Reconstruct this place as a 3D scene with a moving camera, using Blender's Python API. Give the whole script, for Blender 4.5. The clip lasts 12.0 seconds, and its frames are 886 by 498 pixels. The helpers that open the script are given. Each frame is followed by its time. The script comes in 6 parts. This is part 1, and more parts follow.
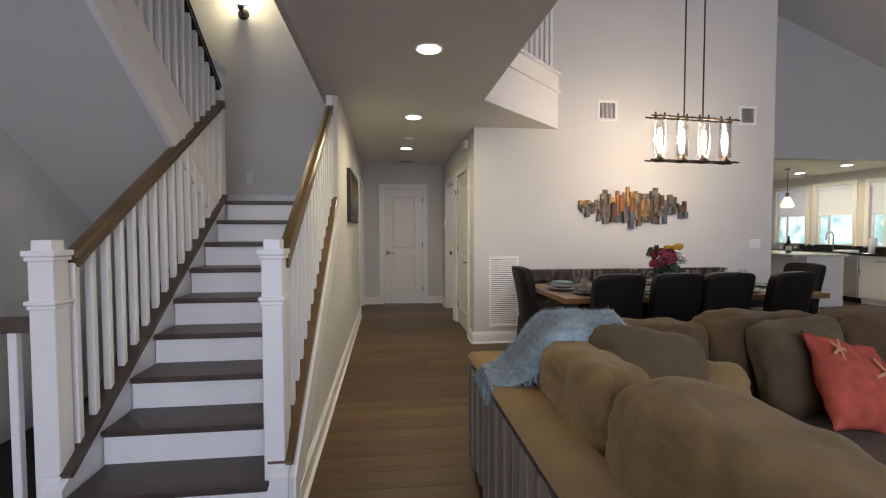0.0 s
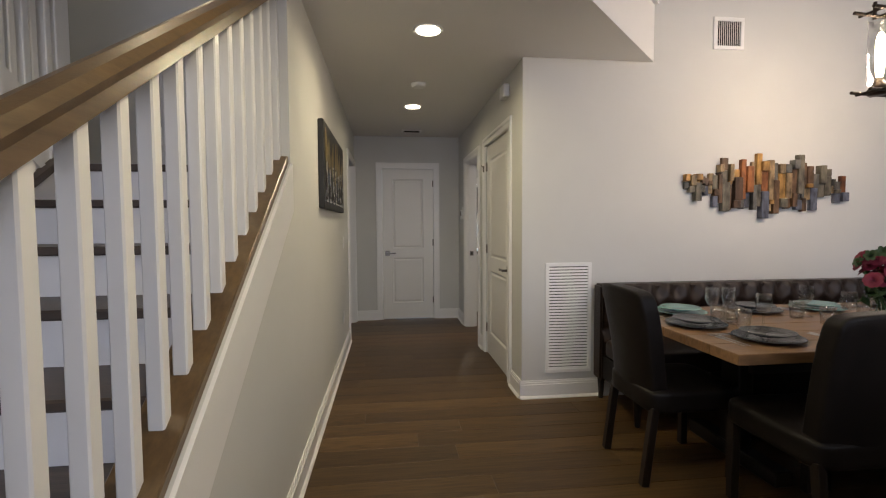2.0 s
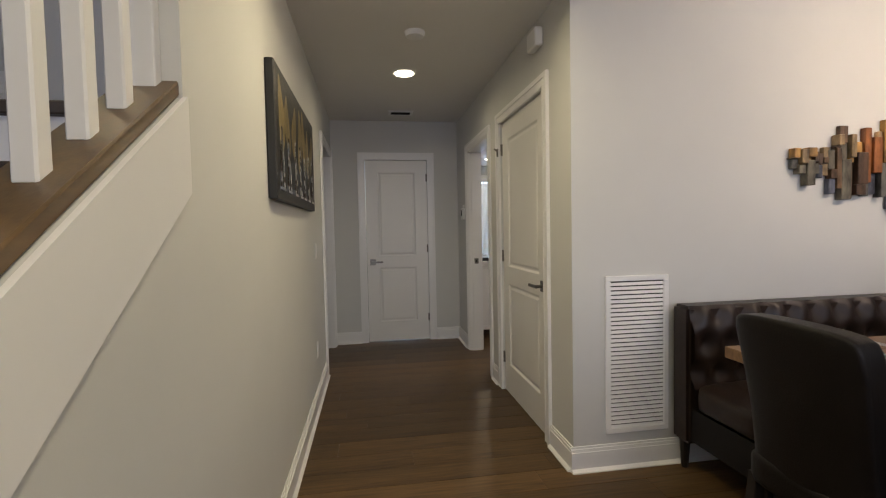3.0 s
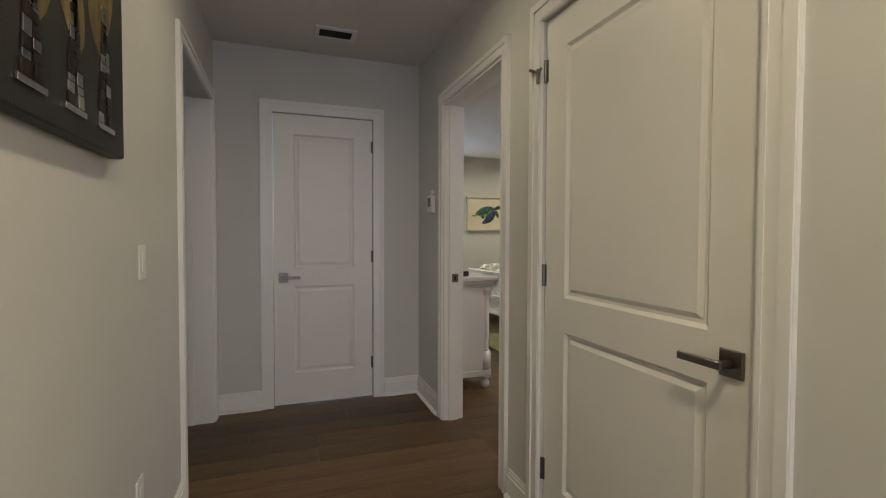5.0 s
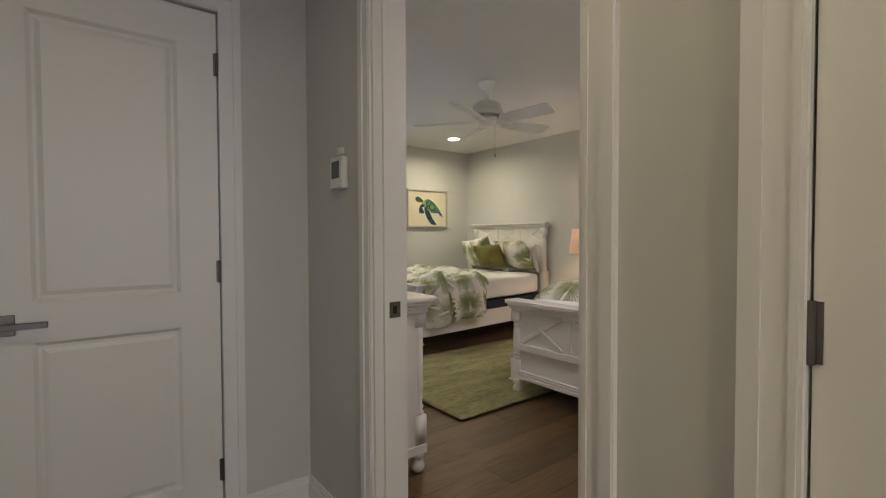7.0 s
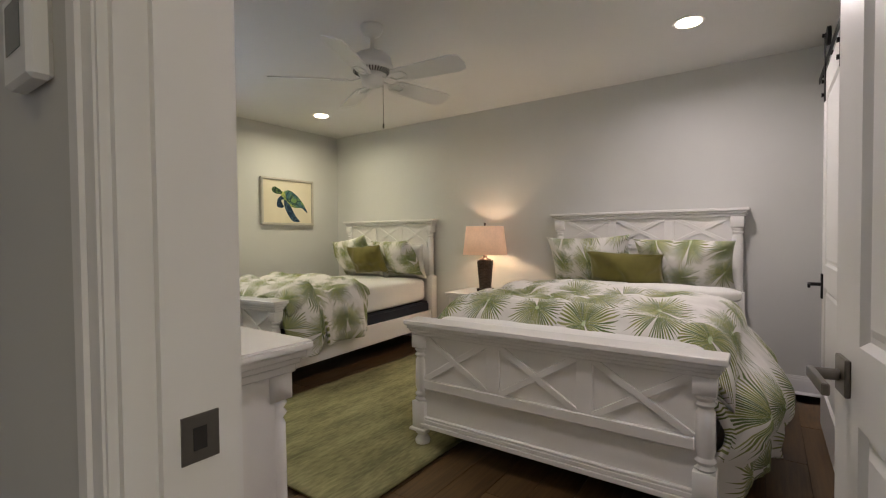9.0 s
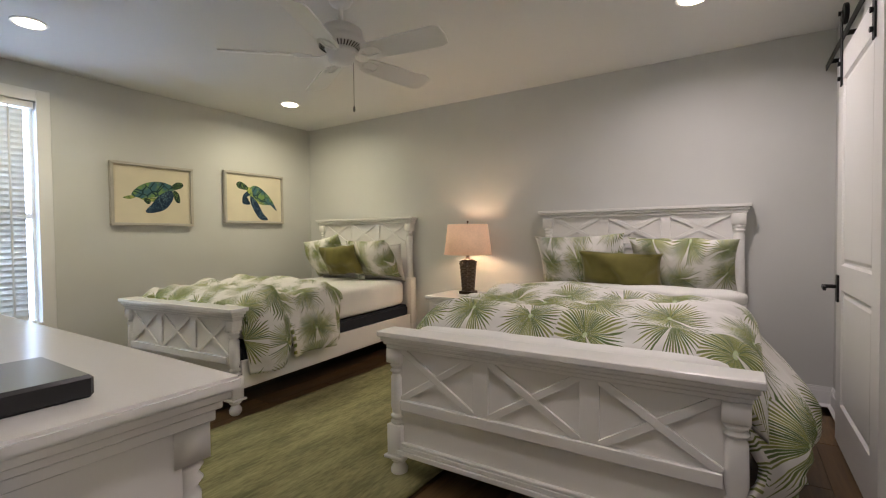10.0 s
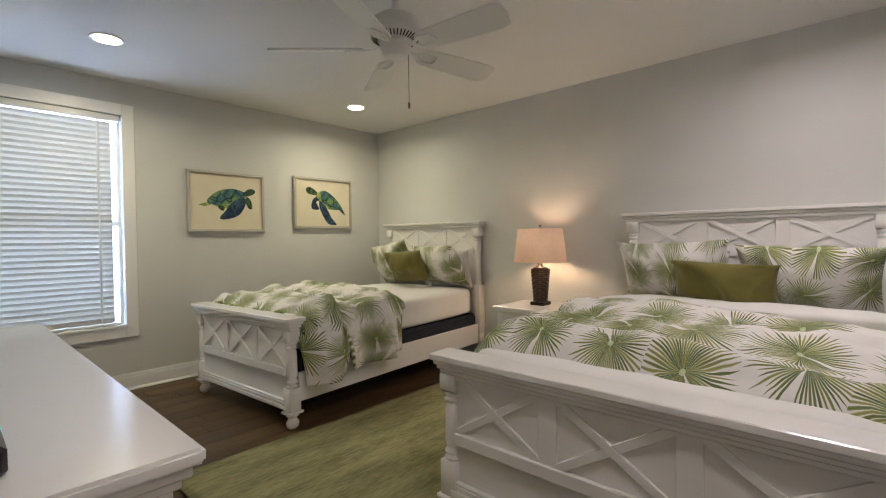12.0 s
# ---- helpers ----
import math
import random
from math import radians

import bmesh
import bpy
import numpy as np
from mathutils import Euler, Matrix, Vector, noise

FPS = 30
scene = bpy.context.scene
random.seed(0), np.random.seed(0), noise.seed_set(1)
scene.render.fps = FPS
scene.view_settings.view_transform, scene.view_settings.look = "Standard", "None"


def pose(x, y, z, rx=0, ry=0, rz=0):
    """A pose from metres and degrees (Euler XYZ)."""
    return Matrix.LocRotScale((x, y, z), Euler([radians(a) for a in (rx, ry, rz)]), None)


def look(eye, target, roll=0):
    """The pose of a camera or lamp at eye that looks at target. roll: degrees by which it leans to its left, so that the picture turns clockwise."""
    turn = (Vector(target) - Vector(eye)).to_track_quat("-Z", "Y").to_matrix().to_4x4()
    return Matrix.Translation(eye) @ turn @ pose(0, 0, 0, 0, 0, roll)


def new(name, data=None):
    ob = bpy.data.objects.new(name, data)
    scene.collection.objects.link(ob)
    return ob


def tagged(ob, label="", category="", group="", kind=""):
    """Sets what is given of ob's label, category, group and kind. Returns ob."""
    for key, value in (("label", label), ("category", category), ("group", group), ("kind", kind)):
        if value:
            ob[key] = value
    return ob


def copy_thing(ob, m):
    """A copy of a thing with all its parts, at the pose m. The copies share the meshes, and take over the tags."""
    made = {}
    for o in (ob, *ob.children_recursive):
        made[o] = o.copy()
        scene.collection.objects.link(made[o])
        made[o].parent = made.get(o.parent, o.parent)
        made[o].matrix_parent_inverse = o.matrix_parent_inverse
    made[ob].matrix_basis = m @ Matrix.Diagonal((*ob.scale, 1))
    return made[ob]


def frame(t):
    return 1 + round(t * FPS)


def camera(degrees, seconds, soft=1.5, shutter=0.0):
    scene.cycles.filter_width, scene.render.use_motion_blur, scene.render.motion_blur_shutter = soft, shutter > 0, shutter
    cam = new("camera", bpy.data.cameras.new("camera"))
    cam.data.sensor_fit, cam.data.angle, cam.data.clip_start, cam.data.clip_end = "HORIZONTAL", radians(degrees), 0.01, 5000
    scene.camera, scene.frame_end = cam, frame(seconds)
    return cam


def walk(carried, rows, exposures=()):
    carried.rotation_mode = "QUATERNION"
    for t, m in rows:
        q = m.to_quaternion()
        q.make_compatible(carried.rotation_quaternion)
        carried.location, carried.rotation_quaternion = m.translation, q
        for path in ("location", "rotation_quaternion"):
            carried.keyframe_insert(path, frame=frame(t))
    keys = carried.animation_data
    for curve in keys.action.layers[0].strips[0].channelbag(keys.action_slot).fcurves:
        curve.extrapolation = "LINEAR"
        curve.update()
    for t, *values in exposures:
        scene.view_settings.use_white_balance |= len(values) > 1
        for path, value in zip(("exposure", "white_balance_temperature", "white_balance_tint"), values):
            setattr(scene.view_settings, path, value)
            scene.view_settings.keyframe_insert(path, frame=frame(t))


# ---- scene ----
cam = camera(88.0, 12.0, soft=1.15)
PATH = [
    (0, (-0.117, -0.282, 1.344), (0.123, 1.702, 1.263), -0.1),
    (0.5, (-0.127, 0.181, 1.326), (0.116, 2.165, 1.244), -0.2),
    (1, (-0.125, 0.677, 1.32), (0.117, 2.66, 1.233), -0.3),
    (1.5, (-0.129, 1.193, 1.32), (0.113, 3.176, 1.225), -0.3),
    (2, (-0.098, 1.708, 1.322), (0.137, 3.692, 1.218), -0.3),
    (2.5, (-0.124, 2.27, 1.302), (0.138, 4.251, 1.211), -0.6),
    (2.7, (-0.138, 2.486, 1.299), (0.144, 4.464, 1.212), -0.9),
    (4.5, (-0.093, 4.27, 1.261), (0.43, 6.199, 1.188), -0.0),
    (5, (-0.117, 4.684, 1.241), (0.543, 6.572, 1.181), 0.2),
    (5.5, (-0.093, 5.11, 1.237), (0.702, 6.944, 1.174), 0.3),
    (6, (-0.043, 5.481, 1.241), (0.901, 7.243, 1.177), 0.6),
    (6.5, (0.019, 5.835, 1.213), (1.105, 7.513, 1.163), 0.2),
    (7, (0.103, 6.149, 1.214), (1.332, 7.726, 1.161), -0.2),
    (9, (0.693, 6.987, 1.19), (2.326, 8.141, 1.14), -0.5),
    (9.5, (0.85, 7.092, 1.191), (2.52, 8.191, 1.139), -0.5),
    (10, (0.972, 7.177, 1.183), (2.653, 8.26, 1.131), -0.6),
    (10.5, (1.094, 7.217, 1.194), (2.772, 8.304, 1.142), -0.5),
    (11, (1.172, 7.246, 1.199), (2.818, 8.38, 1.153), -0.5),
    (11.5, (1.212, 7.277, 1.21), (2.789, 8.506, 1.168), -0.6),
    (12, (1.255, 7.283, 1.219), (2.733, 8.629, 1.177), -0.7),
]
walk(cam, [(t, look(eye, target, roll)) for t, eye, target, roll in PATH],
     [(0, 0.03), (1.2, -0.04), (2.5, -0.11), (4.5, 0.02), (5.5, 0.02), (6.5, 0.07), (7.0, 0.1), (9.0, 0.09), (10.5, 0.1), (12.0, 0.06)])

# ---- world and light ----
world = bpy.data.worlds.new("world")
scene.world = world
world.use_nodes = True
_wn = world.node_tree
_sky = _wn.nodes.new("ShaderNodeTexSky")
_sky.sky_type = "NISHITA"
_sky.sun_disc = False
_sky.sun_elevation, _sky.sun_rotation = radians(35), radians(150)
_wn.links.new(_sky.outputs[0], _wn.nodes["Background"].inputs[0])
_wn.nodes["Background"].inputs[1].default_value = 0.1


def lamp(name, kind, m, watts, colour, **props):
    d = bpy.data.lights.new(name, kind)
    d.energy, d.color = watts, colour
    for k, v in props.items():
        if k == "size":
            d.size = v
        if k == "size_y":
            d.shape, d.size_y = "RECTANGLE", v
        if k == "radius":
            d.shadow_soft_size = v
        if k == "spread":
            d.spread = v
    o = new(name, d)
    o.matrix_world = m
    return o


WARM = (1.0, 0.85, 0.55)
BEDC = (1.0, 0.91, 0.66)
BEDN = (1.0, 0.88, 0.90)
DAY = (0.71, 0.75, 1.0)
CAN_W, DAY_BACK, DAY_BED = 13.5, 212.0, 50.0
sun = lamp("sun", "SUN", look((0, 0, 9), (3, 5, 0)), 2.0, (1.0, 0.95, 0.88))
sun.data.angle = radians(0.6)
# sky light through the bedroom window and unseen living-room and study windows
lamp("window_light_living", "AREA", look((-0.3, -4.5, 2.5), (-0.1, 2.0, 2.45)), DAY_BACK, DAY, size=5.0, size_y=3.0)
# added fill lamp out of view, brightens the upper dining and kitchen walls
lamp("window_light_living_wide", "AREA", look((5.0, -4.5, 2.5), (5.0, 2.0, 2.6)), DAY_BACK * 0.49, (0.80, 0.83, 1.0), size=3.8, size_y=3.2)
lamp("window_light_bedroom", "AREA", look((1.80, 12.05, 1.45), (1.80, 8.0, 1.45)), DAY_BED, (0.46, 0.62, 1.0), size=0.98, size_y=1.7)
lamp("window_light_study", "AREA", look((-2.9, 7.5, 1.6), (-0.6, 7.6, 1.4)), 3.5, DAY, size=1.2, size_y=1.4)


# ---- materials ----
def mat(name, base=(0.8, 0.8, 0.8), rough=0.5, metal=0.0, grain=0.0, gscale=8.0, bump=0.0, bscale=60.0, spec=0.5,
        trans=0.0, emit=None, power=0.0, island=0.0, stretch=(1, 1, 1), dark=None, sheen=0.0, ribs=0.0):
    m = bpy.data.materials.new(name)
    m.use_nodes = True
    nt = m.node_tree
    p = nt.nodes["Principled BSDF"]
    p.inputs["Base Color"].default_value = (*base, 1)
    p.inputs["Roughness"].default_value = rough
    p.inputs["Metallic"].default_value = metal
    p.inputs["Specular IOR Level"].default_value = spec
    p.inputs["Transmission Weight"].default_value = trans
    p.inputs["Sheen Weight"].default_value = sheen
    if emit:
        p.inputs["Emission Color"].default_value = (*emit, 1)
        p.inputs["Emission Strength"].default_value = power
    tc = nt.nodes.new("ShaderNodeTexCoord")
    mp = nt.nodes.new("ShaderNodeMapping")
    mp.inputs["Scale"].default_value = stretch
    nt.links.new(tc.outputs["Object"], mp.inputs[0])
    if grain:
        n1 = nt.nodes.new("ShaderNodeTexNoise")
        n1.inputs["Scale"].default_value, n1.inputs["Detail"].default_value = gscale, 8
        n2 = nt.nodes.new("ShaderNodeTexNoise")
        n2.inputs["Scale"].default_value, n2.inputs["Detail"].default_value = gscale * 0.13, 3
        nt.links.new(mp.outputs[0], n1.inputs["Vector"])
        nt.links.new(mp.outputs[0], n2.inputs["Vector"])
        add = nt.nodes.new("ShaderNodeMath")
        add.operation = "ADD"
        nt.links.new(n1.outputs[0], add.inputs[0])
        nt.links.new(n2.outputs[0], add.inputs[1])
        rmp = nt.nodes.new("ShaderNodeValToRGB")
        lo = dark or tuple(c * (1 - grain) for c in base)
        hi = tuple(min(1, c * (1 + grain * 0.5)) for c in base)
        rmp.color_ramp.elements[0].position, rmp.color_ramp.elements[1].position = 0.36, 0.66
        half = nt.nodes.new("ShaderNodeMath")
        half.operation, half.inputs[1].default_value = "MULTIPLY", 0.5
        nt.links.new(add.outputs[0], half.inputs[0])
        rmp.color_ramp.elements[0].color, rmp.color_ramp.elements[1].color = (*lo, 1), (*hi, 1)
        nt.links.new(half.outputs[0], rmp.inputs[0])
        out = rmp.outputs[0]
        if island:
            oi = nt.nodes.new("ShaderNodeObjectInfo")
            hs = nt.nodes.new("ShaderNodeHueSaturation")
            mr = nt.nodes.new("ShaderNodeMapRange")
            mr.inputs["To Min"].default_value, mr.inputs["To Max"].default_value = 1 - island, 1 + island
            nt.links.new(oi.outputs["Random"], mr.inputs[0])
            nt.links.new(mr.outputs[0], hs.inputs["Value"])
            nt.links.new(out, hs.inputs["Color"])
            out = hs.outputs[0]
        nt.links.new(out, p.inputs["Base Color"])
        rr = nt.nodes.new("ShaderNodeMapRange")
        rr.inputs["To Min"].default_value, rr.inputs["To Max"].default_value = max(0.02, rough - min(0.07, grain * 0.25)), min(1, rough + min(0.07, grain * 0.25))
        nt.links.new(half.outputs[0], rr.inputs[0])
        nt.links.new(rr.outputs[0], p.inputs["Roughness"])
    if bump:
        nb = nt.nodes.new("ShaderNodeTexNoise")
        nb.inputs["Scale"].default_value, nb.inputs["Detail"].default_value = bscale, 6
        nt.links.new(mp.outputs[0], nb.inputs["Vector"])
        b = nt.nodes.new("ShaderNodeBump")
        b.inputs["Strength"].default_value, b.inputs["Distance"].default_value = bump, 0.004
        nt.links.new(nb.outputs[0], b.inputs["Height"])
        if ribs:
            wv = nt.nodes.new("ShaderNodeTexWave")
            wv.inputs["Scale"].default_value, wv.inputs["Distortion"].default_value = ribs, 0.6
            nt.links.new(mp.outputs[0], wv.inputs["Vector"])
            b2 = nt.nodes.new("ShaderNodeBump")
            b2.inputs["Strength"].default_value, b2.inputs["Distance"].default_value = 0.55, 0.004
            nt.links.new(wv.outputs["Fac"], b2.inputs["Height"])
            nt.links.new(b.outputs[0], b2.inputs["Normal"])
            nt.links.new(b2.outputs[0], p.inputs["Normal"])
        else:
            nt.links.new(b.outputs[0], p.inputs["Normal"])
    return m


M_WALL = mat("wall_paint", (0.60, 0.60, 0.575), 0.75, grain=0.03, gscale=3, bump=0.06, bscale=180, spec=0.25)
M_CEIL = mat("ceiling_paint", (0.72, 0.71, 0.69), 0.85, grain=0.02, gscale=2, bump=0.08, bscale=150, spec=0.2)
M_TRIM = mat("trim_paint", (0.78, 0.775, 0.76), 0.32, grain=0.02, gscale=4, bump=0.02, bscale=40)
M_DOOR = mat("door_paint", (0.76, 0.75, 0.72), 0.38, grain=0.02, gscale=4, bump=0.03, bscale=60)
M_RISER = mat("riser_paint", (0.78, 0.775, 0.76), 0.45, grain=0.05, gscale=6)
M_PLANK = mat("plank_wood", (0.114, 0.066, 0.027), 0.42, grain=0.55, gscale=9, bump=0.14, bscale=30, island=0.30, stretch=(0.6, 7, 1), spec=0.33)
M_GAP = mat("plank_joint", (0.02, 0.014, 0.01), 0.8)
M_TREAD = mat("tread_wood", (0.076, 0.056, 0.043), 0.42, grain=0.45, gscale=9, bump=0.12, bscale=30, island=0.15, stretch=(0.8, 7, 1))
M_RAIL = mat("rail_wood", (0.115, 0.069, 0.029), 0.33, grain=0.4, gscale=8, bump=0.08, bscale=30, stretch=(8, 0.8, 8))
M_METAL = mat("brushed_nickel", (0.19, 0.178, 0.16), 0.32, 1.0, grain=0.1, gscale=30)
M_BLACK = mat("black_iron", (0.018, 0.017, 0.016), 0.45, 0.6, grain=0.2, gscale=20)
M_BRONZE = mat("dark_bronze", (0.05, 0.035, 0.026), 0.4, 0.8, grain=0.3, gscale=20)
M_WHITE = mat("white_furniture_paint", (0.79, 0.775, 0.745), 0.19, grain=0.015, gscale=5, bump=0.012, bscale=60)
M_PLASTIC = mat("white_plastic", (0.75, 0.75, 0.73), 0.4)
# dark of slots and openings, also painted on the hall vent's slats as shade
M_DARKSLOT = mat("slot_shade_dark", (0.03, 0.028, 0.027), 0.9)
M_GLASS = mat("clear_glass", (1, 1, 1), 0.02, trans=1.0)


def thin_glass(name, gloss, tint):
    """Thin clear glass: see-through, with a mirror sheen that grows at its edges."""
    m = bpy.data.materials.new(name)
    m.use_nodes = True
    nt = m.node_tree
    nt.nodes.remove(nt.nodes["Principled BSDF"])
    tr, gl, mx, lw = (nt.nodes.new("ShaderNode" + k) for k in ("BsdfTransparent", "BsdfGlossy", "MixShader", "LayerWeight"))
    tr.inputs[0].default_value = (*tint, 1)
    gl.inputs["Roughness"].default_value = 0.03
    lw.inputs[0].default_value = 0.25
    sc = nt.nodes.new("ShaderNodeMath")
    sc.operation, sc.inputs[1].default_value = "MULTIPLY_ADD", gloss
    sc.inputs[2].default_value = 0.03
    nt.links.new(lw.outputs["Facing"], sc.inputs[0])
    nt.links.new(sc.outputs[0], mx.inputs[0])
    nt.links.new(tr.outputs[0], mx.inputs[1])
    nt.links.new(gl.outputs[0], mx.inputs[2])
    nt.links.new(mx.outputs[0], nt.nodes["Material Output"].inputs[0])
    return m


M_THIN = thin_glass("thin_glass", 0.62, (0.95, 0.96, 0.96))
M_FROST = mat("seeded_glass", (0.95, 0.90, 0.80), 0.35, trans=0.6, emit=(1.0, 0.86, 0.62), power=0.9)
M_PANE = mat("window_glass", (1, 1, 1), 0.01, trans=1.0)
M_CAN = mat("lamp_lens", (0.9, 0.9, 0.85), 0.5, emit=(1.0, 0.86, 0.66), power=14.0)
M_BULB = mat("edison_bulb", (1, 0.8, 0.5), 0.3, emit=(1.0, 0.78, 0.48), power=60.0)
M_OUT = mat("outside_glow", (0.5, 0.6, 0.7), 1.0, grain=0.4, gscale=2, emit=(0.62, 0.80, 1.0), power=1.5)
_n = M_OUT.node_tree
_tn = _n.nodes.new("ShaderNodeTexNoise")
_tn.inputs["Scale"].default_value, _tn.inputs["Detail"].default_value = 3.4, 9
_tr = _n.nodes.new("ShaderNodeValToRGB")
_tr.color_ramp.elements[0].position, _tr.color_ramp.elements[1].position = 0.40, 0.62
_tr.color_ramp.elements[0].color, _tr.color_ramp.elements[1].color = (0.20, 0.36, 0.34, 1), (0.80, 0.95, 1.0, 1)
_tc = _n.nodes.new("ShaderNodeTexCoord")
_n.links.new(_tc.outputs["Object"], _tn.inputs["Vector"])
_n.links.new(_tn.outputs[0], _tr.inputs[0])
_n.links.new(_tr.outputs[0], _n.nodes["Principled BSDF"].inputs["Emission Color"])
M_LEATHER = mat("dark_leather", (0.008, 0.006, 0.005), 0.46, grain=0.35, gscale=20, bump=0.25, bscale=220, spec=0.22)
M_BENCH = mat("brown_leather", (0.022, 0.013, 0.009), 0.40, grain=0.35, gscale=20, bump=0.25, bscale=220, spec=0.4)
M_LEGS = mat("espresso_wood", (0.012, 0.009, 0.008), 0.35, grain=0.3, gscale=12)
M_TABLE = mat("oak_table", (0.23, 0.13, 0.06), 0.36, grain=0.45, gscale=8, bump=0.1, bscale=30, island=0.14, stretch=(0.8, 8, 4))
M_SOFA = mat("brown_corduroy", (0.205, 0.142, 0.060), 0.85, grain=0.35, gscale=6, bump=0.6, bscale=110, sheen=0.08, spec=0.15)
M_SOFA2 = mat("dark_brown_corduroy", (0.105, 0.066, 0.031), 0.85, grain=0.3, gscale=6, bump=0.5, bscale=110, sheen=0.05, spec=0.15, ribs=34.0)
M_SEAT = mat("ribbed_corduroy", (0.105, 0.064, 0.032), 0.85, grain=0.3, gscale=5, bump=0.3, bscale=90, sheen=0.08, spec=0.15, ribs=17.0)
M_BAND = mat("tan_corduroy", (0.240, 0.160, 0.068), 0.8, grain=0.3, gscale=6, bump=0.3, bscale=200, sheen=0.1, spec=0.2)
M_SOFABASE = mat("sofa_velvet_side", (0.150, 0.115, 0.078), 0.6, grain=0.6, gscale=6, bump=0.3, bscale=40, sheen=0.25, stretch=(1, 3.5, 0.25))
M_CUSH = mat("taupe_corduroy", (0.112, 0.082, 0.044), 0.9, grain=0.3, gscale=6, bump=0.4, bscale=120, sheen=0.05, spec=0.15)
M_CORAL = mat("coral_fabric", (0.42, 0.085, 0.055), 0.85, grain=0.45, gscale=14, bump=0.3, bscale=200, spec=0.2)
M_SAND = mat("sand_embroidery", (0.48, 0.24, 0.14), 0.9, grain=0.2, gscale=20)
M_THROW = mat("pale_blue_throw", (0.40, 0.50, 0.53), 0.95, grain=0.55, gscale=34, bump=1.0, bscale=110, sheen=0.5)
M_SHEET = mat("white_sheet", (0.74, 0.73, 0.70), 0.85, grain=0.04, gscale=5, bump=0.15, bscale=30, spec=0.2)
M_NAVY = mat("navy_box_spring", (0.012, 0.016, 0.028), 0.8, grain=0.3, gscale=30)
M_OLIVE = mat("olive_velvet", (0.175, 0.155, 0.038), 0.8, grain=0.3, gscale=7, bump=0.2, bscale=150, sheen=0.25, spec=0.2)
M_RUG = mat("sage_rug", (0.30, 0.285, 0.145), 0.95, grain=0.42, gscale=14, bump=0.6, bscale=140, stretch=(1.2, 5, 1), spec=0.1)
M_SHADE = mat("linen_shade", (0.68, 0.47, 0.34), 0.9, grain=0.12, gscale=60, emit=(1.0, 0.58, 0.34), power=0.26)
M_WICKER = mat("woven_wicker", (0.05, 0.032, 0.020), 0.6, grain=0.5, gscale=30, bump=0.5, bscale=60)
M_GRANITE = mat("black_granite", (0.012, 0.012, 0.013), 0.12, grain=0.5, gscale=60)
M_STONE = mat("pale_stone_top", (0.62, 0.60, 0.56), 0.15, grain=0.15, gscale=8)
M_STEEL = mat("stainless_steel", (0.50, 0.52, 0.54), 0.28, 1.0, grain=0.05, gscale=30)
# emission paints daylight coming through the shade cloth
M_ROLLER_GLOW = mat("glowing_roller_fabric", (0.55, 0.55, 0.55), 0.9, grain=0.05, gscale=30, emit=(0.55, 0.63, 0.8), power=0.28)
M_BLIND = mat("blind_slat", (0.70, 0.68, 0.62), 0.45, grain=0.03, gscale=6)
M_PLATE = mat("dark_plate", (0.035, 0.038, 0.042), 0.25, grain=0.2, gscale=8)
M_TEAL = mat("teal_plate", (0.16, 0.30, 0.29), 0.2, grain=0.15, gscale=8)
M_LEAF = mat("leaf_green", (0.035, 0.075, 0.022), 0.5, grain=0.3, gscale=20)
M_RED = mat("crimson_petal", (0.22, 0.014, 0.045), 0.6, grain=0.35, gscale=20)
M_YEL = mat("yellow_petal", (0.65, 0.42, 0.03), 0.6, grain=0.25, gscale=20)
M_PINK = mat("white_petal", (0.68, 0.60, 0.58), 0.6, grain=0.2, gscale=20)
M_PAPER = mat("art_paper", (0.70, 0.63, 0.48), 0.8, grain=0.08, gscale=5)
M_FRAME = mat("silver_frame", (0.50, 0.47, 0.41), 0.4, 0.25, grain=0.1, gscale=12)
M_CANVAS = mat("black_canvas", (0.012, 0.012, 0.011), 0.5, grain=0.4, gscale=6, bump=0.2, bscale=200)
M_GOLD = mat("brushed_gold", (0.27, 0.20, 0.075), 0.42, 0.5, grain=0.55, gscale=10, bump=0.2, stretch=(1, 6, 1))
M_CHIP = mat("mirror_chip", (0.55, 0.53, 0.48), 0.12, 1.0, grain=0.4, gscale=40)
M_BOTTLE = mat("bottle_green", (0.008, 0.012, 0.008), 0.08)
M_TOWEL = mat("paper_towel", (0.75, 0.76, 0.78), 0.9)
WOODS = [mat("art_" + n, c, 0.42, 0.2, grain=0.85, gscale=26, bump=0.7, bscale=45, stretch=(1, 1, 0.45)) for n, c in
         (("gold", (0.42, 0.23, 0.065)), ("umber", (0.15, 0.085, 0.045)), ("olive_grey", (0.17, 0.15, 0.11)), ("sand", (0.36, 0.25, 0.13)),
          ("walnut", (0.09, 0.052, 0.032)), ("rust", (0.28, 0.10, 0.03)), ("pewter", (0.14, 0.135, 0.12)), ("blue_grey", (0.13, 0.14, 0.18)))]


